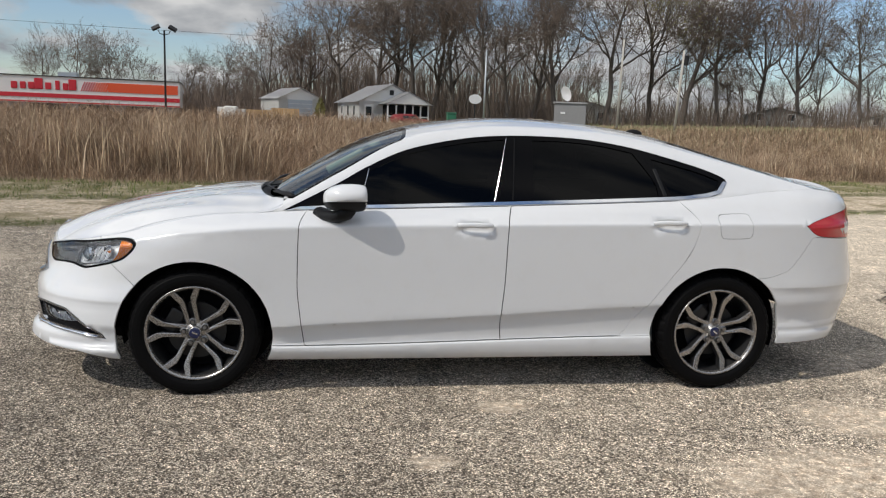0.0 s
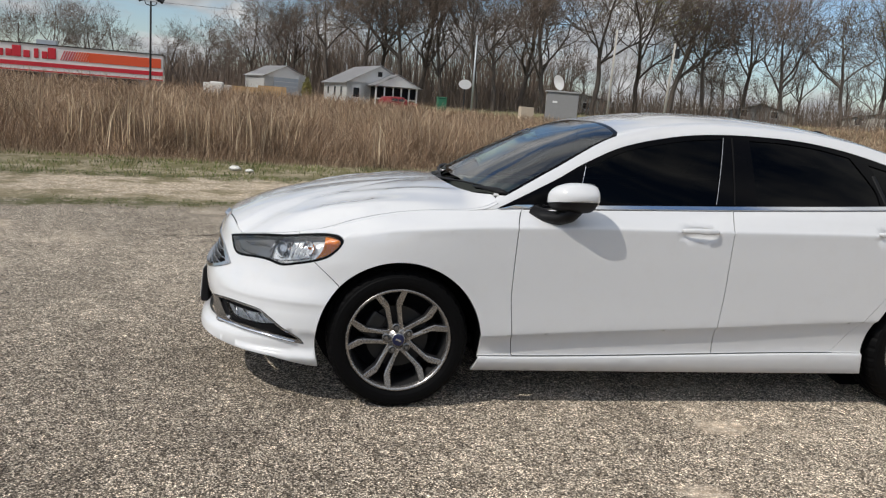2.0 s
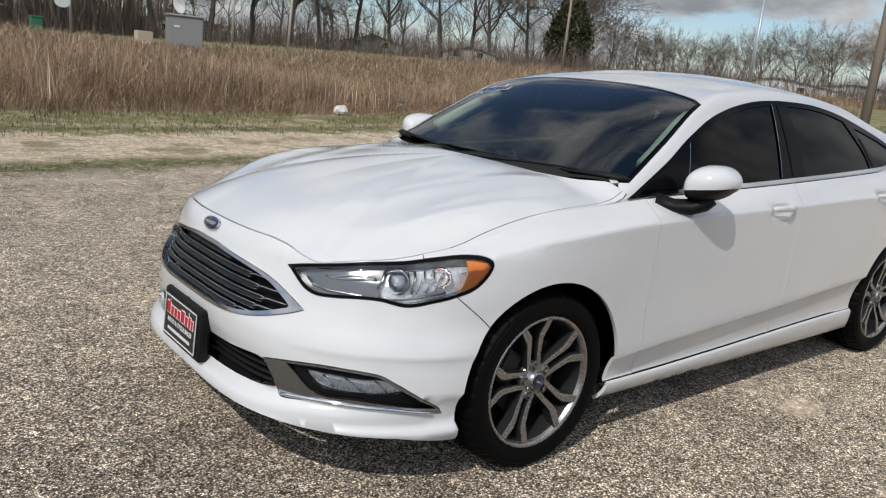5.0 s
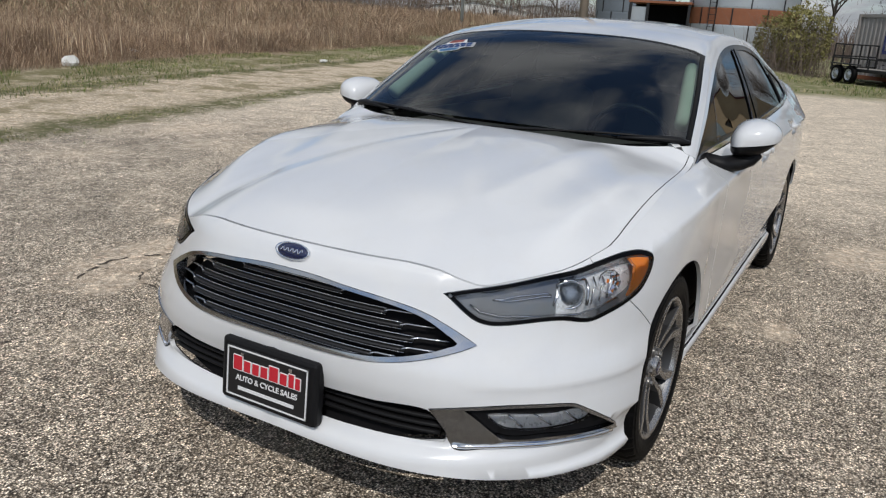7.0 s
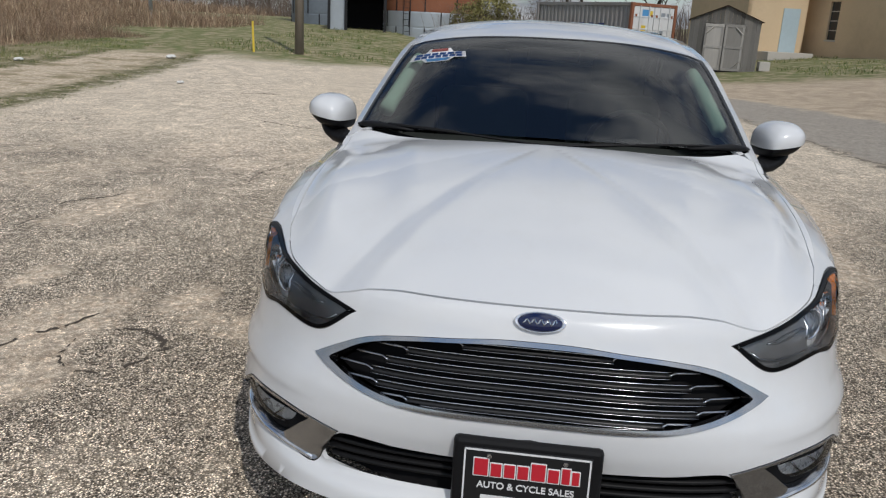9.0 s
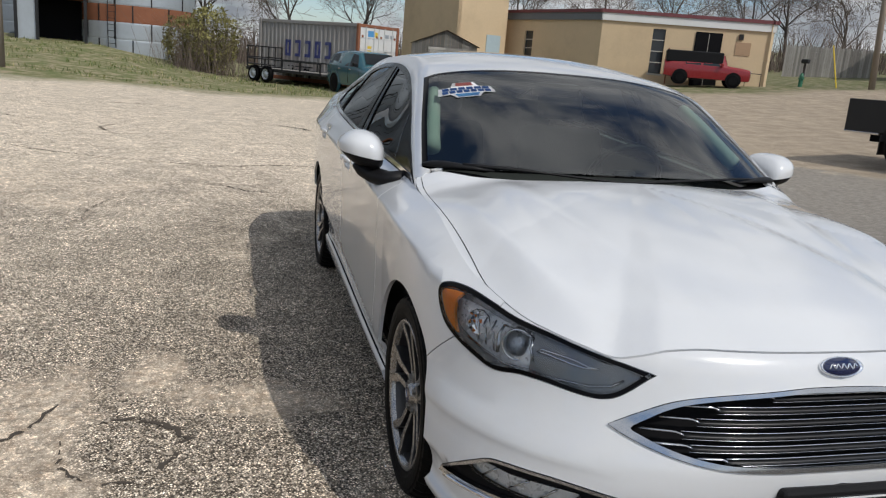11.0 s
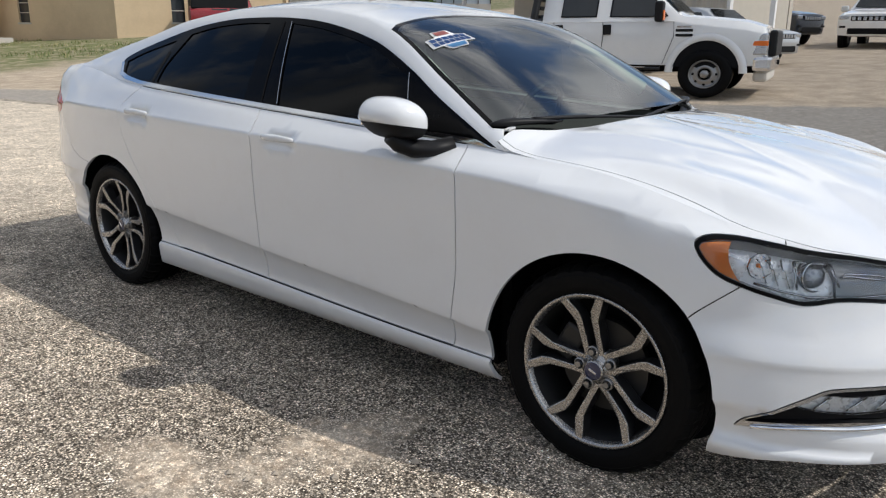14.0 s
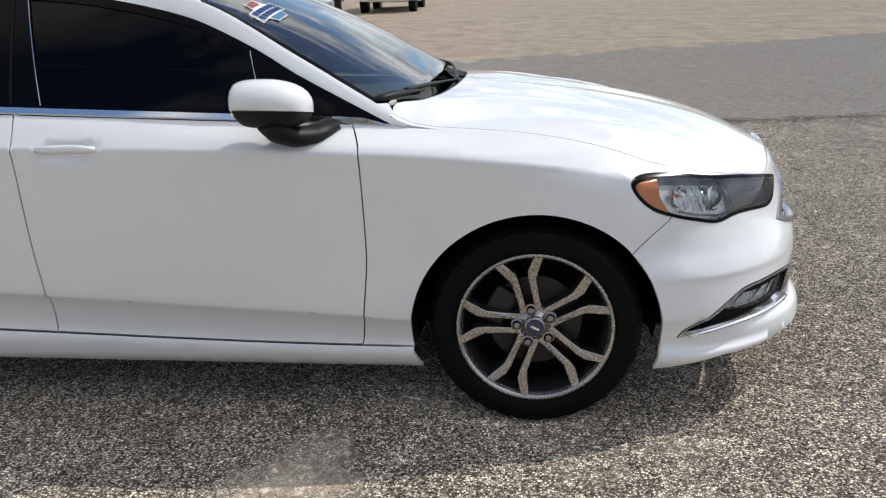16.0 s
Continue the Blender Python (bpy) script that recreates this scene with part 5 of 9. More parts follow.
def ground_material():
    k = Nodes("lot_ground")
    p = k.pos()
    sp = k.t.nodes.new("ShaderNodeSeparateXYZ")
    k.t.links.new(p, sp.inputs[0])
    x, y = sp.outputs[0], sp.outputs[1]
    big, mid, fine = k.noise(.35, 5, .6), k.noise(2.2, 5, .6), k.noise(14, 4, .6)
    # worn chip seal: pale chips in dark binder
    chips = k.voronoi(150, out="Color")
    sepc = k.t.nodes.new("ShaderNodeSeparateColor")
    k.t.links.new(chips, sepc.inputs[0])
    dist = k.voronoi(150, out="Distance")
    tone = k.ramp(sepc.outputs[0], (0.0, (.050, .040, .030)), (.35, (.25, .205, .155)), (.66, (.56, .475, .375)), (1.0, (1.0, .89, .74)))
    edge = k.ramp(dist, (.30, 1.15), (.62, .30))
    asphalt = k.mix(1.0, tone, edge, "MULTIPLY")
    asphalt = k.mix(1.0, asphalt, k.ramp(k.math("ADD", k.math("MULTIPLY", big, .6), k.math("MULTIPLY", mid, .4)), (.36, .78), (.64, 1.32)), "MULTIPLY")
    asphalt = k.mix(1.0, asphalt, k.ramp(k.math("ADD", k.math("MULTIPLY", y, .1), k.math("MULTIPLY", mid, .3)), (.22, 1.0), (.40, 1.16)), "MULTIPLY")
    asphalt = k.mix(1.0, asphalt, k.ramp(k.math("ADD", k.math("MULTIPLY", x, .1), k.math("MULTIPLY", mid, .2)), (.10, 1.0), (.36, 1.16)), "MULTIPLY")
    lumps = k.t.nodes.new("ShaderNodeSeparateColor")
    k.t.links.new(k.voronoi(46, out="Color"), lumps.inputs[0])
    mottle = k.math("MULTIPLY", k.ramp(lumps.outputs[0], (0.0, .74), (.8, 1.08), (1.0, 1.42)), k.ramp(k.noise(27, 6, .72), (.34, .70), (.66, 1.30)))
    mottle = k.math("MULTIPLY", mottle, k.ramp(k.noise(6.5, 5, .65), (.32, .80), (.68, 1.18)))
    asphalt = k.mix(1.0, asphalt, mottle, "MULTIPLY")
    # pale worn patches
    pale = k.mix(k.ramp(fine, (.3, 0.0), (.7, 1.0)), (.46, .355, .255), (.74, .645, .52))
    pale = k.mix(.38, k.mix(1.0, pale, mottle, "MULTIPLY"), asphalt)

    def blob(cx, cy, rx, ry, edge=.5):
        dx = k.math("DIVIDE", k.math("SUBTRACT", x, cx), rx)
        dy = k.math("DIVIDE", k.math("SUBTRACT", y, cy), ry)
        d = k.math("SQRT", k.math("ADD", k.math("MULTIPLY", dx, dx), k.math("MULTIPLY", dy, dy)))
        d = k.math("ADD", d, k.math("MULTIPLY", k.math("SUBTRACT", mid, .5), 1.8))
        d = k.math("ADD", d, k.math("MULTIPLY", k.math("SUBTRACT", fine, .5), .9))
        return k.ramp(d, (edge, 1.0), (edge + .5, 0.0))
    spots = None
    for b in ((.17, -1.10, .20, .10), (-1.0, 2.2, .75, .34), (-.70, 1.30, .24, .32), (-.66, 1.60, .20, .20), (1.75, -1.95, .55, .30), (2.6, -1.75, .7, .25), (1.4, 3.2, .8, .3), (3.0, -2.2, 1.4, .6), (2.2, -4.2, 1.8, .5), (-5.5, 3.5, 1.2, .5), (7.5, 1.0, 2.2, 1.3), (11, 4, 3, 2), (-.3, -1.75, .12, .10), (4.5, 3.6, 1.4, .5), (-1.38, 1.98, .26, .20), (-.42, 1.76, .34, .16), (-.28, 2.72, .30, .14), (1.62, 3.26, .34, .16), (1.45, -1.95, .75, .34), (2.1, -1.45, .55, .35)):
        one = blob(*b)
        spots = one if spots is None else k.math("MAXIMUM", spots, one)
    spots = k.math("MAXIMUM", spots, k.ramp(k.math("ADD", k.noise(.55, 7, .7), k.ramp(k.math("MULTIPLY", k.math("ADD", y, k.math("MULTIPLY", x, .5)), .1), (.15, 0.0), (.55, .10))), (.56, 0.0), (.72, .9)))
    lot = k.mix(k.math("MULTIPLY", spots, k.math("SUBTRACT", 1.0, blob(-1.08, 1.82, .21, .17))), asphalt, pale)
    # paler concrete-like paving farther off, tan gravel behind the road
    far = k.ramp(k.math("ADD", k.math("MULTIPLY", x, .12), k.math("MULTIPLY", big, .5)), (.55, 0.0), (.95, 1.0))
    gravel = k.mix(fine, (.48, .405, .31), (.72, .63, .51))
    grit = k.math("MULTIPLY", k.ramp(sepc.outputs[0], (0.0, .66), (1.0, 1.30)), k.ramp(k.noise(38, 5, .7), (.32, .72), (.66, 1.26)))
    grit = k.math("MULTIPLY", grit, k.ramp(mid, (.35, .86), (.65, 1.12)))
    gravel = k.mix(1.0, k.mix(1.0, gravel, grit, "MULTIPLY"), mottle, "MULTIPLY")
    lot = k.mix(k.math("MULTIPLY", far, .85), lot, gravel)
    tan = k.mix(1.0, k.mix(mid, (.36, .285, .205), (.49, .405, .305)), grit, "MULTIPLY")
    back = k.math("ADD", k.math("ADD", k.math("MULTIPLY", y, -1.0), k.math("MULTIPLY", x, .36)), k.math("MULTIPLY", k.math("SUBTRACT", mid, .5), 1.5))
    lot = k.mix(k.ramp(k.math("DIVIDE", back, 40.0), (.2605, 0.0), (.2665, 1.0)), lot, tan)
    # a smoother, older grey strip between the broken edge and the gravel
    strip = k.mix(k.ramp(fine, (.3, 0.0), (.7, 1.0)), (.21, .19, .165), (.35, .32, .28))
    edge = k.math("ADD", k.math("MULTIPLY", y, -1.0), k.math("ADD", k.math("MULTIPLY", x, .10), k.math("MULTIPLY", k.math("SUBTRACT", mid, .5), .8)))
    on = k.math("MULTIPLY", k.ramp(k.math("DIVIDE", edge, 40.0), (.121, 0.0), (.124, .85)), k.ramp(k.math("DIVIDE", back, 40.0), (.2605, 1.0), (.2665, 0.0)))
    lot = k.mix(on, lot, strip)
    rim = k.ramp(k.math("DIVIDE", edge, 40.0), (.1190, 0.0), (.1212, 1.0), (.1230, 0.0))
    lot = k.mix(k.math("MULTIPLY", rim, k.ramp(fine, (.42, 0.0), (.5, .9))), lot, (.05, .042, .035))
    # dirt, moss and dead grass towards the field (+y)
    e = k.math("SUBTRACT", y, k.math("MULTIPLY", x, .22))
    e = k.math("ADD", e, k.math("MULTIPLY", k.math("SUBTRACT", mid, .5), 1.1))
    e = k.math("ADD", e, k.math("MULTIPLY", k.math("SUBTRACT", big, .5), 1.0))
    soil = k.mix(k.ramp(fine, (.3, 0.0), (.7, 1.0)), (.36, .285, .20), (.62, .53, .41))
    soil = k.mix(1.0, soil, mottle, "MULTIPLY")
    soil = k.mix(k.ramp(k.noise(1.1, 6, .7), (.50, 0.0), (.60, .75)), soil, k.mix(fine, (.10, .10, .035), (.24, .19, .10)))
    moss = k.mix(fine, (.060, .068, .022), (.14, .13, .055))
    lot = k.mix(k.ramp(k.math("DIVIDE", e, 20.0), (.305, 0.0), (.325, 1.0)), lot, soil)
    for a in (.292, .432):
        strip = k.ramp(k.math("DIVIDE", e, 20.0), (a - .006, 0.0), (a + .010, 1.0), (a + .026, 1.0), (a + .042, 0.0))
        lot = k.mix(k.math("MULTIPLY", strip, k.ramp(k.math("ADD", k.math("MULTIPLY", fine, .5), k.math("MULTIPLY", k.noise(3.4, 6, .7), .5)), (.40, .10), (.52, 1.0))), lot, moss)
    lot = k.mix(k.math("MULTIPLY", k.ramp(k.math("DIVIDE", e, 20.0), (.455, 0.0), (.495, 1.0)), k.ramp(mid, (.35, .35), (.55, 1.0))), lot, k.mix(fine, (.10, .105, .035), (.24, .20, .11)))
    lot = k.mix(k.ramp(k.math("DIVIDE", e, 20.0), (.545, 0.0), (.60, 1.0)), lot, k.mix(fine, (.17, .12, .075), (.33, .25, .16)))
    # grass verge towards the far yards (+x)
    v = k.math("ADD", x, k.math("MULTIPLY", k.math("SUBTRACT", big, .5), 5.0))
    v = k.math("ADD", v, k.math("MULTIPLY", k.math("SUBTRACT", mid, .5), 2.0))
    v = k.math("ADD", v, k.math("MULTIPLY", y, .22))
    green = k.mix(fine, (.07, .10, .03), (.20, .20, .085))
    green = k.mix(k.ramp(mid, (.45, 0.0), (.62, .8)), green, (.36, .29, .20))
    lot = k.mix(k.ramp(k.math("DIVIDE", v, 40.0), (.50, 0.0), (.55, 1.0)), lot, green)
    h = k.math("ADD", k.math("MULTIPLY", dist, .8), k.math("MULTIPLY", sepc.outputs[1], .5))
    hb = k.math("ADD", h, k.math("MULTIPLY", fine, .6))
    nrm = k.bump(hb, .55, .006)
    nrm = k.bump(mid, .35, .03, nrm)
    return k.done(k.shader(Base_Color=lot, Roughness=.88, Diffuse_Roughness=1.0, Normal=nrm, Specular_IOR_Level=.25))


GROUND = ground_material()
ground = raw("ground", gv, gf, GROUND, None, smooth=True)
tagged(ground, label="worn pale chip-seal asphalt lot with dirt edges", category="ground", kind="structure")

# cracks and broken seams in the paving: ragged dark strips, and loose stones lying on it
CRACK_SOIL = surface("crack_soil", (.075, .060, .046), .95, var=.4, scale=9, fine=70, bump=.3)
rc = np.random.default_rng(31)
for pts, wide, miss in (([(1.26, 3.56), (1.42, 3.50), (1.58, 3.36), (1.76, 3.31)], .045, .1), ([(-1.50, 2.16), (-1.30, 2.25), (-1.14, 2.27), (-.93, 2.17), (-.72, 2.08)], .040, .25),
                        ([(-1.33, 1.84), (-1.30, 1.72), (-1.20, 1.64), (-1.04, 1.61), (-.92, 1.68), (-.86, 1.80), (-.88, 1.92)], .045, .2), ([(-1.30, 1.90), (-1.18, 2.00), (-1.02, 2.02)], .030, .3),
                        ([(7.18, 4.67), (6.82, 4.17), (6.47, 3.70), (6.16, 3.0), (6.0, 2.38), (5.82, 1.69), (6.10, .9), (6.26, .17), (7.3, -.6)], .060, .25), ([(4.55, 1.75), (4.42, 1.52), (4.20, 1.35), (4.14, 1.12)], .060, .2),
                        ([(11.5, .72), (11.1, .30), (10.8, .18), (10.7, -.25)], .16, .25), ([(20.2, 2.9), (20.4, 2.2), (20.1, 1.5)], .20, .3), ([(3.80, 4.12), (3.92, 3.95), (3.97, 3.72)], .040, .2), ([(10.1, 5.6), (10.4, 5.2), (10.3, 4.9)], .14, .2),
                        ([(-2.50, 2.24), (-2.34, 2.19), (-2.16, 2.22)], .026, .1), ([(-3.60, 3.42), (-3.05, 3.36), (-2.70, 3.46), (-2.30, 3.42)], .075, .3), ([(5.0, 6.3), (5.2, 6.0), (5.7, 5.9)], .09, .3), ([(-3.0, -5.05), (-3.5, -5.12), (-4.0, -5.05), (-4.6, -5.35), (-5.2, -5.60), (-6.4, -6.0)], .055, .15),
                        ([(.9, 3.50), (.80, 3.44), (.62, 3.46)], .030, .2), ([(2.3, 2.5), (2.9, 2.62), (3.6, 2.5)], .025, .35), ([(8.6, 3.2), (9.4, 3.5), (10.2, 3.3)], .09, .35), ([(14.0, 4.6), (14.6, 3.6), (14.4, 2.8)], .14, .35)):
    line = curve(pts, .03 if wide < .1 else .06, closed=False)
    d = np.gradient(line, axis=0)
    d /= np.linalg.norm(d, axis=1, keepdims=True) + 1e-9
    nrm = np.stack([-d[:, 1], d[:, 0]], 1)
    n = len(line)
    ends = np.sin(np.linspace(.15, math.pi - .15, n))**.4
    wl, wr = (wide * ends * rc.uniform(.05, .9, n) * .5 for _ in range(2))
    mid_ = line + nrm * (rc.normal(0, wide * .22, n))[:, None]
    a, b = mid_ + nrm * wl[:, None], mid_ - nrm * wr[:, None]
    v = np.vstack([np.column_stack([a, ground_z(a[:, 0], a[:, 1]) + .004]), np.column_stack([b, ground_z(b[:, 0], b[:, 1]) + .004])])
    f = [(i, i + 1, n + i + 1, n + i) for i in range(n - 1) if rc.uniform() > miss]
    tagged(raw("pavement_crack", v, f, CRACK_SOIL, None), label="ragged dark crack in the worn asphalt", category="crack", kind="structure")
STONE = surface("loose_stone", (.42, .355, .28), .9, var=.4, scale=4, fine=40)
n = 3600
home = np.array([(-1.0, 2.1, .5), (-.6, 1.5, .3), (-1.2, 1.8, .3), (1.5, 3.3, .3), (6.0, 2.4, .9), (1.7, -1.8, .5), (4.3, 1.4, .4), (-3.0, 3.4, .6), (2.0, 4.5, 2.5), (6.0, 4.0, 3.0), (-3.5, 6.4, 1.6), (2.0, 7.4, 1.6), (-4.0, -5.6, 1.0)])
pick = home[rc.integers(0, len(home), n)]
px, py = pick[:, 0] + rc.normal(0, 1, n) * pick[:, 2], pick[:, 1] + rc.normal(0, 1, n) * pick[:, 2]
sz = rc.uniform(.0035, .0095, n) * np.where(rc.uniform(0, 1, n) > .96, 1.8, 1.0)
octa = np.array([(1, 0, 0), (0, 1, 0), (-1, 0, 0), (0, -1, 0), (0, 0, .7), (0, 0, -.4)], float)
v = octa[None] * sz[:, None, None] * rc.uniform(.6, 1.3, (n, 6, 1)) + np.stack([px, py, ground_z(px, py) + sz * .3], 1)[:, None]
f = (np.arange(n)[:, None, None] * 6 + np.array([(0, 1, 4), (1, 2, 4), (2, 3, 4), (3, 0, 4), (1, 0, 5), (2, 1, 5), (3, 2, 5), (0, 3, 5)])[None]).reshape(-1, 3)
tagged(raw("loose_gravel", v.reshape(-1, 3), f, STONE, None), label="loose tan stones strewn over the asphalt", category="gravel", kind="stuff")

# ---- field, grass and trees ----


def blade_material(name, *stops):
    k = Nodes(name)
    geo = k.t.nodes.new("ShaderNodeNewGeometry")
    col = k.ramp(geo.outputs["Random Per Island"], *stops)
    col = k.mix(1.0, col, k.ramp(k.noise(.8, 5), (.35, .62), (.65, 1.35)), "MULTIPLY")
    return k.done(k.shader(Base_Color=col, Roughness=.75, Specular_IOR_Level=.2))


STRAW = blade_material("dry_grass", (0.0, (.16, .100, .064)), (.35, (.31, .205, .130)), (.7, (.47, .335, .220)), (1.0, (.70, .56, .39)))
BROWN_WEED = blade_material("dry_weeds", (0.0, (.105, .072, .050)), (.5, (.23, .158, .108)), (1.0, (.40, .290, .200)))
GREEN_GRASS = blade_material("short_grass", (0.0, (.07, .105, .026)), (.55, (.15, .19, .055)), (.8, (.30, .27, .12)), (1.0, (.48, .41, .25)))


def blades(name, rng, x, y, height, width, lean, mat, label, category):
    """Many grass blades in one mesh, each a bent tapering strip."""
    n = len(x)
    a, b = rng.uniform(0, 2 * np.pi, n), rng.uniform(0, 2 * np.pi, n)
    z = ground_z(x, y) - .02
    wx, wy = np.cos(a) * width / 2, np.sin(a) * width / 2
    lx, ly = np.cos(b) * lean * height, np.sin(b) * lean * height
    v = np.empty((n, 5, 3))
    for i, (u, w, l) in enumerate(((0, 1, 0), (0, -1, 0), (.55, .8, .35), (.55, -.8, .35), (1, 0, 1))):
        v[:, i, 0], v[:, i, 1], v[:, i, 2] = x + wx * w + lx * l, y + wy * w + ly * l, z + height * u * (1 - .12 * l)
    base = np.arange(n)[:, None] * 5
    q = (base + np.array([[0, 1, 3, 2]])).tolist()
    t = (base + np.array([[2, 3, 4]])).tolist()
    me = bpy.data.meshes.new(name)
    me.from_pydata(v.reshape(-1, 3).tolist(), [], q + t)
    ob = part_of(name, me, mat, None)
    return tagged(ob, label=label, category=category, kind="stuff")


rng = np.random.default_rng(7)
field_edge = pchip([-60, -5, 2, 6, 12, 20, 26, 34, 60], [8.6, 10.2, 11.2, 12.4, 14.6, 15.2, 13.6, 10.0, 10.0])
grass_height = pchip([-60, -8, 3, 8, 14, 24, 70], [1.20, 1.12, .98, .72, .60, .72, .9])


def scatter(n, x0, x1, d0, d1, power=1.0):
    x = rng.uniform(x0, x1, n)
    y = field_edge(x) + d0 + (d1 - d0) * rng.uniform(0, 1, n)**power
    return x, y


def clumped(x, y, amount):
    c = np.array([noise.noise((a * .45, b * .45, 3.1)) for a, b in zip(x, y)])
    return 1 + amount * c


for n, x0, x1, d0, d1, w, f, mat, nm in ((46000, -16, 24, 0, 4, .0075, .95, BROWN_WEED, "weeds"), (40000, -16, 24, .4, 6, .0075, 1.05, STRAW, "tall_grass"), (34000, -30, 38, 5, 16, .014, 1.08, STRAW, "tall_grass"),
                                         (32000, -30, 38, 5, 16, .014, 1.0, BROWN_WEED, "weeds"), (26000, -48, 70, 15, 42, .032, 1.1, STRAW, "tall_grass"), (24000, -48, 70, 15, 42, .035, 1.05, BROWN_WEED, "weeds")):
    x, y = scatter(n, x0, x1, d0, d1, 1.1)
    keep = ~((x > 13) & (x < 45) & (y < 13.5) & (x - y * .2 < 23))
    x, y = x[keep], y[keep]
    front = np.clip((y - field_edge(x)) / 1.6, .30, 1)
    h = grass_height(x) * f * rng.uniform(.35, 1.15, len(x)) * clumped(x, y, .45) * front
    blades(nm, rng, x, y, h, w * rng.uniform(.6, 1.3, len(x)), rng.uniform(.05, 1.25, len(x)) ** 1.1, mat, "dry straw-coloured tall grass of the open field" if mat is STRAW else "dead brown weeds in the open field", "grass")
# seed heads: pale plumes standing above the rest
x, y = scatter(12000, -26, 22, .5, 12)
c = clumped(x, y, 1.0)
x, y = x[c > 1.13], y[c > 1.13]
PLUME = blade_material("grass_plumes", (0.0, (.50, .36, .22)), (1.0, (.80, .66, .47)))
blades("plume_grass", rng, x, y, grass_height(x) * rng.uniform(.75, 1.30, len(x)), .015 * rng.uniform(.5, 1.4, len(x)), rng.uniform(.02, .28, len(x)), PLUME, "pale feathery grass plumes above the field", "grass")
# short green and dead grass along the lot's edge and on the far verge
n = 30000
x = rng.uniform(-16, 22, n)
y = field_edge(x) - rng.uniform(0, 1, n)**1.4 * 2.6
c = np.array([noise.noise((a * .8, b * .8, 9.0)) for a, b in zip(x, y)])
keep = c > -.2
x, y = x[keep], y[keep]
blades("short_grass", rng, x, y, rng.uniform(.03, .12, len(x)), rng.uniform(.006, .014, len(x)), rng.uniform(.2, .8, len(x)), GREEN_GRASS, "short patchy green grass at the lot's edge", "grass")
n = 26000
x = rng.uniform(-10, 20, n)
row = np.where(rng.uniform(0, 1, n) < .5, 6.15, 8.95) + rng.normal(0, .22, n) + .22 * x
c = np.array([noise.noise((a * 1.1, b * 1.6, 2.0)) for a, b in zip(x, row)])
keep = c > .0
x, y = x[keep], row[keep]
blades("short_grass", rng, x, y, rng.uniform(.02, .07, len(x)), rng.uniform(.005, .012, len(x)), rng.uniform(.3, 1.0, len(x)), GREEN_GRASS, "low grass and moss in the paving's broken seams", "grass")
n = 14000
x, y = rng.uniform(21.5, 40, n), rng.uniform(-14, 12, n)
c = np.array([noise.noise((a * .35, b * .35, 5.0)) for a, b in zip(x, y)])
keep = (c > -.05) & (x + .22 * y > 22) & ~((x > 25) & (y < -2) & (y > -9))
x, y = x[keep], y[keep]
blades("short_grass", rng, x, y, rng.uniform(.05, .20, len(x)), rng.uniform(.015, .03, len(x)), rng.uniform(.2, .7, len(x)), GREEN_GRASS, "short green grass on the far verge", "grass")

BARK = surface("bark", (.105, .088, .074), .9, var=.35, scale=3, fine=20, bump=.4, each=.25)
TWIG = surface("twigs", (.155, .120, .096), .9, var=.3, scale=.6, fine=8, each=.25)
BUDS = blade_material("buds", (0.0, (.16, .15, .05)), (1.0, (.33, .30, .12)))
NEEDLE = blade_material("dark_foliage", (0.0, (.030, .034, .016)), (.6, (.055, .058, .026)), (1.0, (.10, .095, .05)))
LEAF = blade_material("hedge_leaves", (0.0, (.03, .055, .015)), (.6, (.06, .10, .028)), (1.0, (.11, .15, .05)))


def tubes(lines, sides):
    """Tapering tubes along many lines, as one vertex and face list."""
    vs, fs = [], []
    for pts, rad in lines:
        pts = np.array(pts)
        b = len(vs)
        for i, p in enumerate(pts):
            d = pts[min(i + 1, len(pts) - 1)] - pts[max(i - 1, 0)]
            d /= np.linalg.norm(d) + 1e-9
            u = np.cross(d, (.31, .83, .46))
            u /= np.linalg.norm(u) + 1e-9
            w = np.cross(d, u)
            for k in range(sides):
                a = 2 * math.pi * k / sides
                vs.append(p + (u * math.cos(a) + w * math.sin(a)) * rad[i])
        for i in range(len(pts) - 1):
            for k in range(sides):
                o, k2 = b + i * sides, (k + 1) % sides
                fs.append((o + k, o + k2, o + sides + k2, o + sides + k))
    return vs, fs


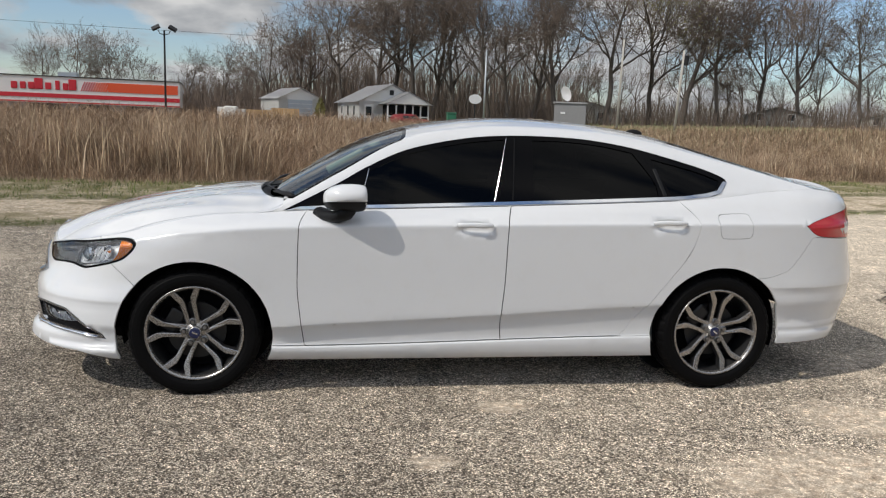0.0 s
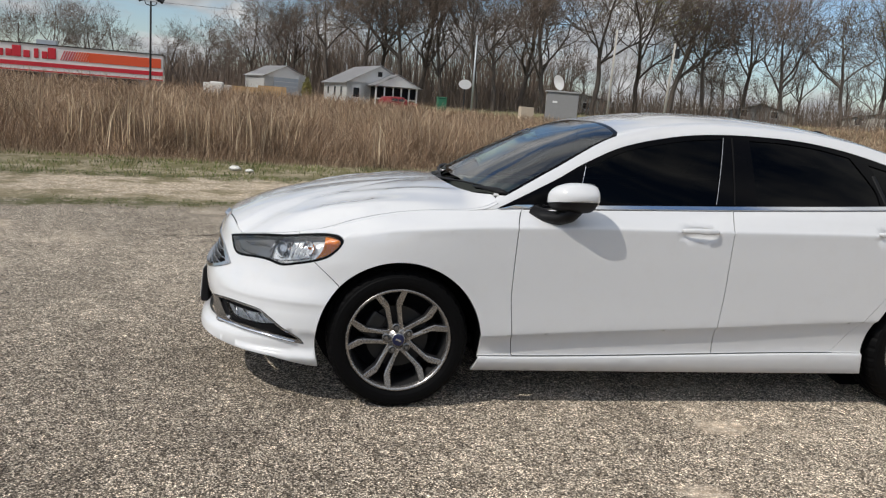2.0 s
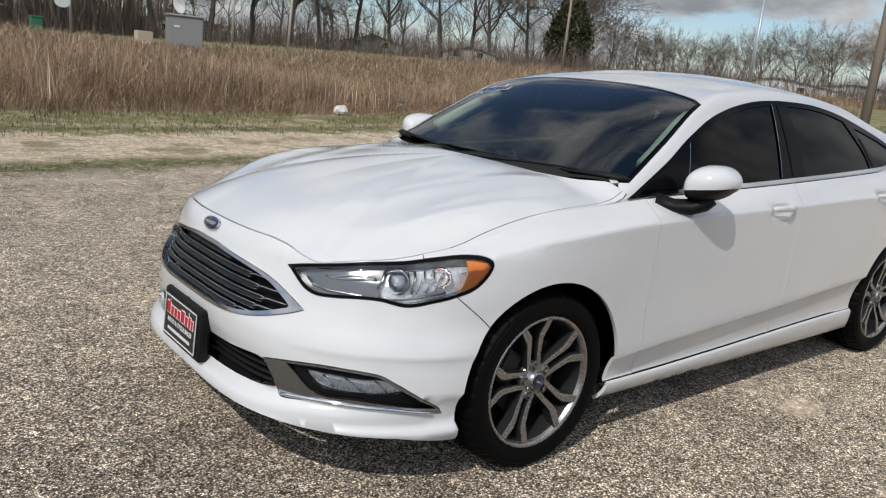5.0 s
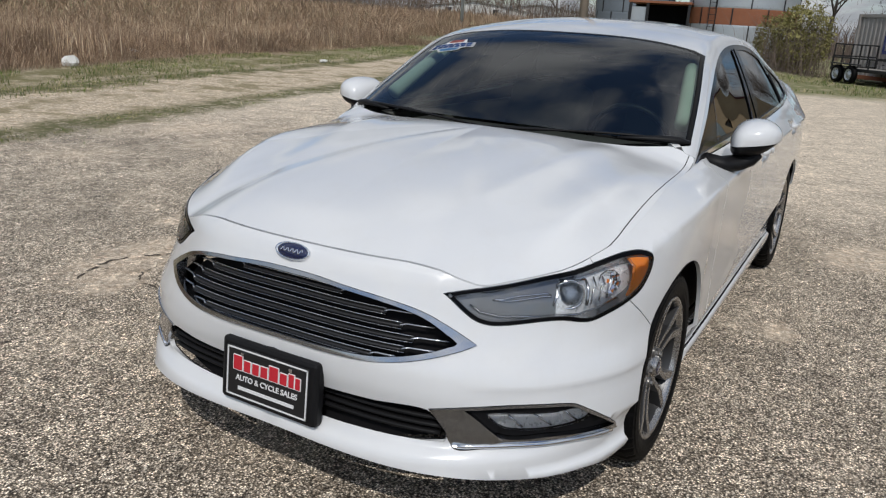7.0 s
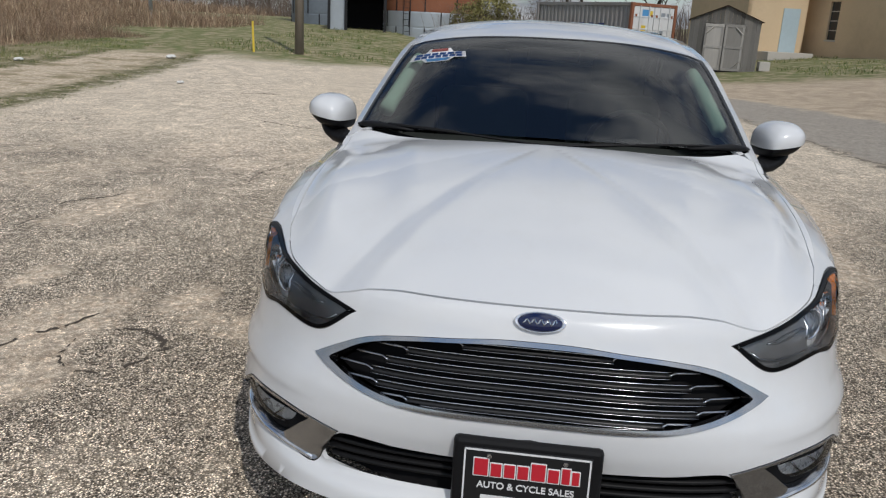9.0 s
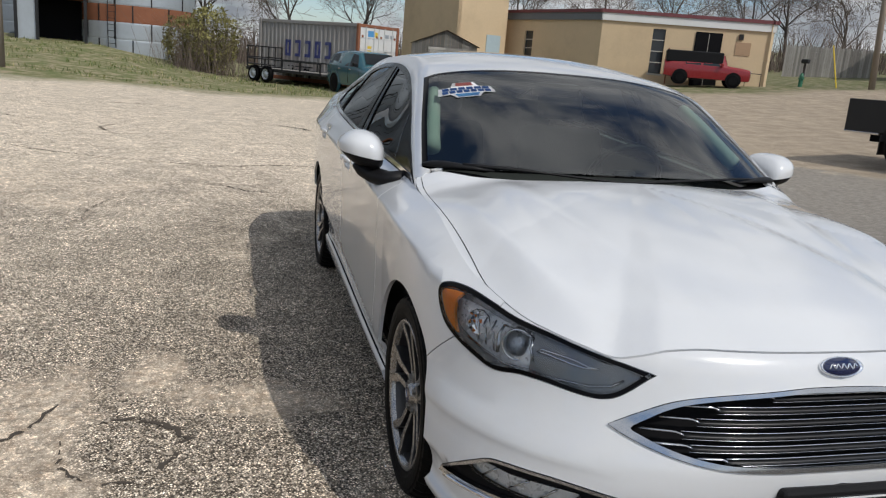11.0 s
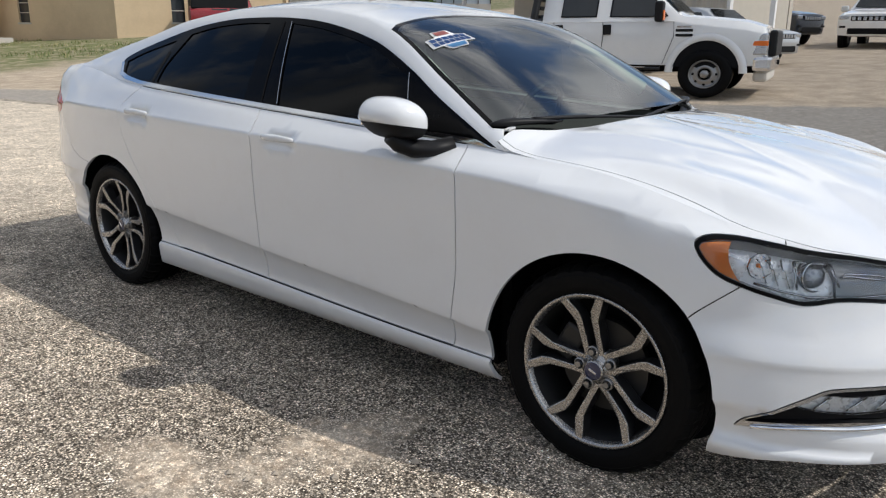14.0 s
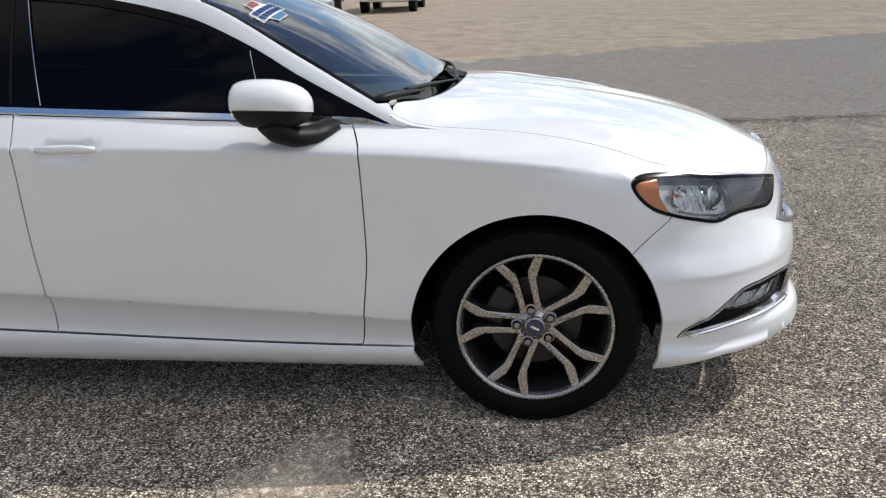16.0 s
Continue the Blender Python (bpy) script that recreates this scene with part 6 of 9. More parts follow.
def bare_tree(seed, height, spread, buds=False, depth=5):
    """A leafless tree: trunk, limbs that fork, and a crown of fine twigs."""
    r = np.random.default_rng(seed)
    tree = empty("bare_tree", label="leafless grey-brown tree behind the field", category="tree")
    limbs, twigs, tips = [], [], []

    def grow(p, d, length, rad, level):
        n = 5 if level < 2 else 4 if level < 3 else 3 if level < 4 else 2
        pts, rads = [p], [rad]
        end = .62 if level < 4 else .3
        for i in range(n):
            d = d + r.normal(0, .10 + .03 * level, 3) + np.array((0, 0, .05 if level else 0))
            d /= np.linalg.norm(d)
            p = p + d * length / n
            pts.append(p)
            rads.append(rad * (1 - (1 - end) * (i + 1) / n))
        (limbs if level < 3 else twigs).append((pts, rads))
        if level >= depth:
            tips.append(p)
            return
        kids = (5, 4, 4, 3, 3)[level] + int(r.integers(0, 2))
        for k in range(kids):
            at = 1.0 if k == 0 else r.uniform(.30 if level else .45, .98)
            i = min(int(at * n), n - 1)
            q = pts[i] + (pts[i + 1] - pts[i]) * (at * n - i)
            tilt = r.uniform(.10, .3) if k == 0 else r.uniform(.5, 1.1) * spread
            a = r.uniform(0, 2 * math.pi)
            side = np.cross(d, (math.cos(a), math.sin(a), .3))
            side /= np.linalg.norm(side)
            nd = d * math.cos(tilt) + side * math.sin(tilt)
            grow(q, nd, length * r.uniform(.58, .82), rads[i] * (.72 if k == 0 else .55), level + 1)
    grow(np.zeros(3), np.array((r.normal(0, .05), r.normal(0, .05), 1.0)), height * .30, height * .0145, 0)
    top = max(p[-1][2] for p, _ in twigs)
    f = height / top
    limbs = [([q * f for q in p], ra) for p, ra in limbs]
    twigs = [([q * f for q in p], [max(x, .014) for x in ra]) for p, ra in twigs]
    vs, fs = tubes(limbs, 6)
    raw("trunk", vs, fs, BARK, tree, smooth=True)
    vs, fs = tubes(twigs, 3)
    raw("crown", vs, fs, TWIG, tree)
    if buds:
        t = np.array(tips) * f
        t = np.repeat(t, 6, 0) + r.normal(0, .30, (len(t) * 6, 3))
        a = r.normal(0, .045, (len(t), 3, 3))
        v = (t[:, None] + a).reshape(-1, 3)
        raw("bud_haze", v, np.arange(len(v)).reshape(-1, 3), BUDS, tree, "olive spring buds")
    return tree


def leafy(name, seed, rx, rz, n, size, mat, label, category, cone=0.0):
    """A bush or evergreen of many small leaves round a hidden stem."""
    r = np.random.default_rng(seed)
    ob = empty(name, label=label, category=category)
    d = r.normal(0, 1, (n, 3))
    d /= np.linalg.norm(d, axis=1, keepdims=True)
    bump = np.array([1 + .28 * noise.noise(tuple(q * 2.2 + seed)) for q in d])
    k = r.uniform(.55, 1, n)**.5 * bump
    p = d * k[:, None] * (rx, rx, rz)
    p[:, 2] += rz * .98
    if cone:
        t = np.clip(p[:, 2] / (2 * rz), 0, 1)
        p[:, :2] *= (1 - cone * t**1.3)[:, None] * 1.1
    p[:, 2] = np.maximum(p[:, 2], .03)
    tri = p[:, None] + r.normal(0, size, (n, 3, 3))
    tri[:, :, 2] = np.maximum(tri[:, :, 2], 0)
    raw("leaves", tri.reshape(-1, 3), np.arange(n * 3).reshape(-1, 3), mat, ob)
    part("stem", rod((0, 0, -.05), (0, 0, rz * 1.2), .05 + rx * .04, .02, 8), BARK, ob)
    return ob


slender = [bare_tree(71, 15, .75, depth=4), bare_tree(83, 14, .85, depth=4)]
kinds = [bare_tree(11, 16, .95), bare_tree(23, 18, .8), bare_tree(37, 15, 1.05), bare_tree(41, 17, .9, True), bare_tree(59, 13, 1.0)]
used = set()
rt = random.Random(5)
spots = []
for az, dist, h in ((108.5, 92, 9.5), (106, 95, 9.0), (110.5, 97, 9.5), (103.5, 94, 8.5), (101.5, 96, 8.0), (99, 92, 8.5), (95, 88, 11.5), (93, 90, 12.5), (91.5, 92, 13.5), (89.3, 80, 17), (87.5, 84, 19), (86, 88, 19), (84.2, 80, 18),
                    (82, 84, 20), (80.5, 80, 18), (79, 74, 19), (76.5, 78, 18), (75, 84, 20), (72.5, 78, 19), (69.5, 78, 20), (67, 84, 18), (64, 82, 19), (61.5, 84, 19),
                    (58.5, 88, 18), (55.5, 90, 18), (52.5, 94, 16), (50.5, 92, 16), (48.5, 90, 19), (46.5, 96, 16), (44.8, 98, 17), (43.2, 100, 17), (41.8, 104, 16), (39.8, 108, 11), (38, 112, 11), (36, 114, 9.5),
                    (34, 116, 8.5), (32, 118, 8), (29.5, 112, 9), (27, 105, 9), (24.5, 100, 10), (22, 96, 10), (19.5, 94, 11), (17, 92, 11), (14, 90, 12), (-42, 78, 12), (-38, 80, 13), (-45, 82, 12), (-35, 76, 11), (-31, 78, 12), (-25, 74, 12), (-20, 72, 13), (-14, 72, 13), (-8, 70, 13), (-3, 70, 14), (3, 74, 14), (8, 78, 13)):
    x = dist * math.cos(radians(az)) + rt.uniform(-1, 1)
    y = dist * math.sin(radians(az)) + rt.uniform(-1, 1)
    spots.append((x, y, h))
natural = (16, 18, 15, 17, 13)
for n, (x, y, h) in enumerate(spots):
    i = rt.choice((0, 1, 2, 0, 1, 2, 3, 4)) if h > 10 else rt.choice((2, 4, 3, 4))
    m = pose(x, y, gz(x, y) - .1, 0, 0, rt.uniform(0, 360))
    k = h / natural[i] * rt.uniform(.94, 1.1)
    if i in used:
        t = copy_thing(kinds[i], m)
    else:
        used.add(i)
        t = kinds[i]
        t.matrix_basis = m
    t.scale = (k, k, k)
    tagged(t, group="tree line behind the field")
# a second, slighter row behind
for k in range(60):
    az = radians(26 + 74 * ((k * .618) % 1.0)) + radians(rt.uniform(-.4, .4))
    dist = rt.uniform(100, 128)
    x, y, h = dist * math.cos(az), dist * math.sin(az), rt.uniform(7.5, 11.5) * (1.0 if 44 < math.degrees(az) < 92 else .75)
    i = k % 2
    m = pose(x, y, gz(x, y) - .1, 0, 0, rt.uniform(0, 360))
    t = slender[i] if k < 2 else copy_thing(slender[i], m)
    t.matrix_basis = m
    t.scale = (h / (15, 14)[i],) * 3
    tagged(t, group="tree line behind the field")
# dense young trunks and brush behind the white house
n = 3800
az = np.radians(rng.uniform(71, 104, n))
dist = rng.uniform(90, 118, n)
x, y = dist * np.cos(az), dist * np.sin(az)
tall = np.interp(np.degrees(az), [71, 76, 92, 97, 104], [6, 12, 11, 6, 5])
blades("thicket", rng, x, y, tall * rng.uniform(.25, 1.0, n), rng.uniform(.05, .16, n), rng.uniform(.02, .30, n), TWIG, "dense leafless young wood behind the white house", "brush")
# brush under the trees
n = 26000
az = np.radians(rng.uniform(8, 112, n))
dist = rng.uniform(76, 118, n)
x, y = dist * np.cos(az), dist * np.sin(az)
blades("thicket", rng, x, y, rng.uniform(.5, 4.4, n), rng.uniform(.02, .07, n), rng.uniform(.05, .9, n), TWIG, "brown leafless thicket under the tree line", "brush")
n = 5000
az, dist = np.radians(rng.uniform(-48, 10, n)), rng.uniform(62, 86, n)
x, y = dist * np.cos(az), dist * np.sin(az)
blades("thicket", rng, x, y, rng.uniform(1.2, 4.5, n), rng.uniform(.03, .12, n), rng.uniform(.05, .5, n), TWIG, "brown leafless thicket behind the yards", "brush")
# evergreens among the trees, bushes near the yards
for nm, seed, x, y, rx, rz, n, size, mat, label, cat, cone in (
        ("evergreen_tree", 4, 69, 64.5, 2.9, 4.6, 4200, .20, NEEDLE, "dark ivy-covered tree at the field's end", "tree", .45),
        ("evergreen_tree", 9, -1.6, 70, .55, 1.0, 1100, .07, BUDS, "small yellow-green evergreen beside the garage", "tree", .7),
        ("bush", 5, 31.6, -33.6, .85, .62, 2600, .07, LEAF, "rounded dark green bush before the grey house", "bush", 0),
        ("bush", 6, 30.7, -34.5, .8, .55, 2400, .07, LEAF, "rounded dark green bush before the grey house", "bush", 0),
        ("cypress_bush", 7, 5.9, -23.3, .36, .70, 1900, .035, LEAF, "small pointed green conifer beside a post", "bush", .75),
        ("bush", 8, 34.9, 2.7, 1.3, 1.5, 5200, .05, BUDS, "sprawling olive spring bush beside the container", "bush", 0),
        ("bush", 10, 36.6, 3.9, 1.1, 1.2, 3600, .05, BUDS, "sprawling olive spring bush beside the container", "bush", 0)):
    b = leafy(nm, seed, rx, rz, n, size, mat, label, cat, cone)
    b.matrix_basis = pose(x, y, gz(x, y), 0, 0, seed * 40)
n = 700
x, y = 34.8 + rng.normal(0, 1.0, n), 3.0 + rng.normal(0, .9, n)
blades("thicket", rng, x, y, rng.uniform(.8, 3.4, n), rng.uniform(.008, .02, n), rng.uniform(.1, .8, n), TWIG, "bare brush beside the container", "brush")

# ---- yards and vehicles round the lot ----
CORTEN = surface("container_grey", (.29, .28, .27), .55, .0, var=.15, scale=.8, fine=12, dirt=.35, dirt_color=(.20, .11, .06))
CONT_WHITE = surface("container_white", (.72, .72, .70), .5, var=.12, scale=1, fine=14, dirt=.35, dirt_color=(.30, .19, .11))
RUST = surface("rust", (.26, .10, .05), .8, var=.3, scale=2, fine=20, bump=.2)
COSCO_BLUE = surface("letter_blue", (.03, .04, .16), .6, var=.2, dirt=.3, dirt_color=(.3, .3, .33))
OLD_WOOD = surface("weathered_wood", (.34, .32, .29), .9, var=.35, scale=4, fine=30, bump=.3, stretch=(1, 1, .12), each=.32)
SHINGLE = surface("brown_shingle", (.15, .085, .065), .9, var=.35, scale=6, fine=40, bump=.3)
GREY_SHINGLE = surface("grey_shingle", (.30, .29, .28), .9, var=.3, scale=6, fine=40, bump=.3)
TAN_WALL = surface("tan_block", (.64, .49, .31), .85, var=.14, scale=.6, fine=9, bump=.15, dirt=.35, dirt_color=(.30, .21, .13))
ROOF_RED = surface("dark_red_trim", (.17, .05, .055), .6, var=.2)
WHITE_WOOD = surface("white_siding", (.76, .76, .74), .6, var=.08, scale=1, fine=14, dirt=.15, dirt_color=(.45, .42, .38))
DARK_WIN = surface("dark_glass", (.025, .030, .035), .08, var=.2)
GREY_BLUE = surface("grey_panel", (.42, .47, .52), .7, var=.1, scale=1)
DARK_WOOD = surface("dark_wood", (.035, .028, .024), .8, var=.3)
POLE_WOOD = surface("pole_wood", (.30, .25, .20), .9, var=.3, scale=3, fine=25, bump=.3, stretch=(1, 1, .1))
GALV = surface("galvanised", (.50, .54, .57), .42, .55, var=.2, scale=.7, fine=6, dirt=.3, dirt_color=(.34, .33, .31))
STEEL_DARK = surface("black_steel", (.018, .018, .019), .5, .2, var=.25)
TEAL = surface("teal_paint", (.042, .130, .155), .22, coat=.8, var=.1, dirt=.12, dirt_color=(.2, .2, .18))
TRUCK_WHITE = surface("truck_white", (.74, .74, .73), .25, coat=.8, var=.06, dirt=.10, dirt_color=(.5, .46, .4))
RED_PAINT = surface("red_paint", (.26, .012, .016), .28, coat=.5, var=.1)
YELLOW = surface("yellow_plastic", (.72, .52, .05), .5, var=.1)
ORANGE = surface("orange_lens", (.75, .16, .02), .25, var=.1)
CONCRETE = surface("concrete", (.50, .47, .42), .9, var=.15, scale=1, fine=18, bump=.15)
TRUCK_CHROME = surface("bumper_chrome", (.66, .66, .67), .18, .95, var=.15)


def corrugated(length, z0, z1, pitch, depth, mat, name, parent, m):
    """A ribbed steel sheet along x, its face towards -y."""
    xs, ys = [], []
    x = 0.0
    while x < length - 1e-6:
        for dx, y in ((0, 0), (.32, 0), (.5, depth), (.82, depth)):
            xs.append(min(x + dx * pitch, length))
            ys.append(y)
        x += pitch
    xs.append(length)
    ys.append(0)
    v = [(a, b, z) for a, b in zip(xs, ys) for z in (z0, z1)]
    f = [(2 * i, 2 * i + 2, 2 * i + 3, 2 * i + 1) for i in range(len(xs) - 1)]
    n = len(v)
    v += [(a, b + .02, z) for a, b, z in v]
    f += [(n + 2 * i, n + 2 * i + 1, n + 2 * i + 3, n + 2 * i + 2) for i in range(len(xs) - 1)]
    return raw(name, v, f, mat, parent, m=m)


def shipping_container(m):
    """Origin at the lower corner between the long side seen and the doors; x runs along the long side, the doors face -x."""
    c = empty("shipping_container", m, label="grey shipping container with rusty edges and white doors", category="container")
    L, W, H = 6.06, 2.44, 2.59
    corrugated(L - .16, .16, H - .12, .26, .035, CORTEN, "side_wall", c, pose(.08, W - .0, 0) @ Matrix.Diagonal((1, -1, 1, 1)))
    corrugated(L - .16, .16, H - .12, .26, .035, CORTEN, "side_wall", c, pose(.08, 0, 0))
    part("roof", boxed(0, L, .0, W, H - .04, H, .01), CORTEN, c)
    part("end_wall", boxed(L - .04, L, .02, W - .02, .1, H - .05), CORTEN, c)
    for y in (0, W):
        part("top_rail", boxed(0, L, y - .03, y + .03, H - .14, H - .002, .01), CORTEN, c)
        part("bottom_rail", boxed(0, L, y - .03, y + .03, 0, .16, .01), RUST, c)
        for x in (0, L):
            part("corner_post", boxed(x - .06, x + .06, y - .065, y + .065, 0, H + .004, .01), RUST if x == 0 else CORTEN, c)
    part("header", boxed(-.05, .03, .06, W - .06, H - .13, H - .01, .01), RUST, c)
    for k in range(2):
        y0, y1 = .08 + k * 1.15, 1.20 + k * 1.15
        d = part("door", boxed(-.03, .02, y0, y1, .12, H - .14, .008), CONT_WHITE, c, "white steel door with lock rods")
        for z in (.62, 1.10, 1.58, 2.06):
            part("panel_rib", boxed(-.045, -.028, y0 + .03, y1 - .03, z - .03, z + .03, .006), CONT_WHITE, d)
        for y in (y0 + .30, y1 - .30):
            part("lock_rod", rod((-.075, y, .10), (-.075, y, H - .10), .018, n=8), CONT_WHITE, d)
            part("lever", boxed(-.10, -.06, y - .02, y + .26, .98, 1.02, .005), GALV, d)
        for y in (y0 + .12, y1 - .12):
            for z in (.4, 1.25, 2.1):
                part("hinge", boxed(-.055, -.02, y - .05, y + .05, z - .05, z + .05, .006), RUST, d)
    for y0, y1, z0, z1, mat in ((.55, .90, 2.02, 2.34, STICKER_SKY), (.98, 1.14, 2.06, 2.30, YELLOW), (.55, .80, 1.40, 1.72, YELLOW), (1.62, 1.86, 2.10, 2.25, GALV), (1.95, 2.18, 2.06, 2.24, GALV), (1.60, 1.82, 1.42, 1.62, GALV)):
        part("decal", boxed(-.034, -.031, W - y1, W - y0, z0, z1), mat, c)
    # five dark blue blocks where the line's name stands
    for k in range(5):
        x = 1.55 + k * .62
        b = bmesh.new()
        box(b, x, x + .34, -.012, -.004, 1.05, 1.18)
        box(b, x, x + .34, -.012, -.004, 1.62, 1.75)
        box(b, x, x + .12, -.012, -.004, 1.18, 1.62)
        if k in (1, 4):
            box(b, x + .22, x + .34, -.012, -.004, 1.18, 1.62)
        bmesh.ops.transform(b, matrix=Matrix.Translation((0, W + .0, 0)) @ Matrix.Diagonal((1, -1, 1, 1)), verts=b.verts)
        part("letter_block", b, COSCO_BLUE, c)
    return c


# doors towards the lot: the container's long side runs away to +x +y
shipping_container(Matrix.Translation((30.7, -5.2, .12)) @ pose(0, 0, 0, 0, 0, 38.6))


def simple_wheel(parent, x, y, z, r, w, rim_mat, name="wheel"):
    b = lathe([(r * .62, -w / 2), (r * .9, -w / 2), (r, -w * .36), (r, w * .36), (r * .9, w / 2), (r * .62, w / 2)], 28)
    t = part(name, b, TYRE, parent, smooth=True, m=pose(x, y, z))
    for s in (-1, 1):
        b = lathe([(r * .64, s * w * .48), (r * .60, s * w * .44), (r * .52, s * w * .30), (r * .34, s * w * .34), (r * .30, s * w * .46), (r * .02, s * w * .48)], 24)
        part("rim", b, rim_mat, t, smooth=True)
        b = bmesh.new()
        for k in range(8):
            a = k * math.pi / 4
            cyl(b, (r * .44 * math.cos(a), s * w * .28, r * .44 * math.sin(a)), (r * .44 * math.cos(a), s * w * .345, r * .44 * math.sin(a)), r * .055, n=8)
        part("hole_ring", b, STEEL_DARK, t)
    return t


def loft(stations, bm=None):
    """A vehicle body from cross sections (x, z bottom, z waist, z top, half widths at bottom, waist and top)."""
    bm = bm or bmesh.new()
    rings = []
    for x, zb, zw, zt, wb, ww, wt in stations:
        h = zt - zw
        half = [(wb * .6, zb), (wb, zb + .03), (ww * .99, zb + (zw - zb) * .45), (ww, zw - .02), (ww * .985, zw + .012), (wt + (ww - wt) * .25, zw + h * .75), (wt, zt - min(.05, h * .3)), (wt * .80, zt - .004), (wt * .4, zt)]
        ring = [(y, z) for y, z in half] + [(-y, z) for y, z in half[::-1]]
        rings.append([bm.verts.new((x, y, z)) for y, z in ring])
    for p, q in zip(rings, rings[1:]):
        n = len(p)
        for i in range(n):
            bm.faces.new((p[i], p[(i + 1) % n], q[(i + 1) % n], q[i]))
    bm.faces.new(rings[0])
    bm.faces.new(rings[-1][::-1])
    bmesh.ops.recalc_face_normals(bm, faces=bm.faces)
    return bm


def smooth_part(name, bm, mat, parent, label="", angle=35):
    ob = part(name, bm, mat, parent, label)
    me = ob.data
    me.shade_smooth()
    me.set_sharp_from_angle(angle=radians(angle))
    return ob


def side_plate(outline, y, thick, mat, name, parent, tilt=0.0, zref=0.0):
    """A flat outline in (x, z) at half width y, on both sides; tilt leans it in with height."""
    for s in (-1, 1):
        b = prism(outline, thick)
        for v in b.verts:
            v.co.y = s * (y + v.co.y - tilt * max(0.0, v.co.z - zref))
        bmesh.ops.recalc_face_normals(b, faces=b.faces)
        part(name, b, mat, parent)


def steel_wheel(parent, x, y, z, r, s):
    """A pressed steel wheel with round holes; s is the side it faces."""
    w = empty("wheel")
    w.parent = parent
    w.matrix_basis = Matrix.Translation((x, y, z)) @ Matrix.Diagonal((1 / .89, s, 1, 1))
    part("tyre", lathe([(.22, .05), (.25, .115), (.33, .125), (.385, .10), (r, .06), (r, -.12), (.36, -.14), (.24, -.12)], 48), TYRE, w, smooth=True)
    part("rim", lathe([(.235, .085), (.232, .105), (.222, .108), (.212, .085), (.190, .050), (.165, .058), (.120, .085), (.100, .080), (.090, .055)], 40), LUG, w, smooth=True)
    part("hub", lathe([(.001, .125), (.055, .120), (.066, .105), (.068, .05)], 24), LUG, w, smooth=True)
    for k in range(8):
        a = 2 * math.pi * k / 8
        part("slot", rod((.168 * math.cos(a), .050, .168 * math.sin(a)), (.168 * math.cos(a), .0645, .168 * math.sin(a)), .021, n=12), BLACK, w)
    return w


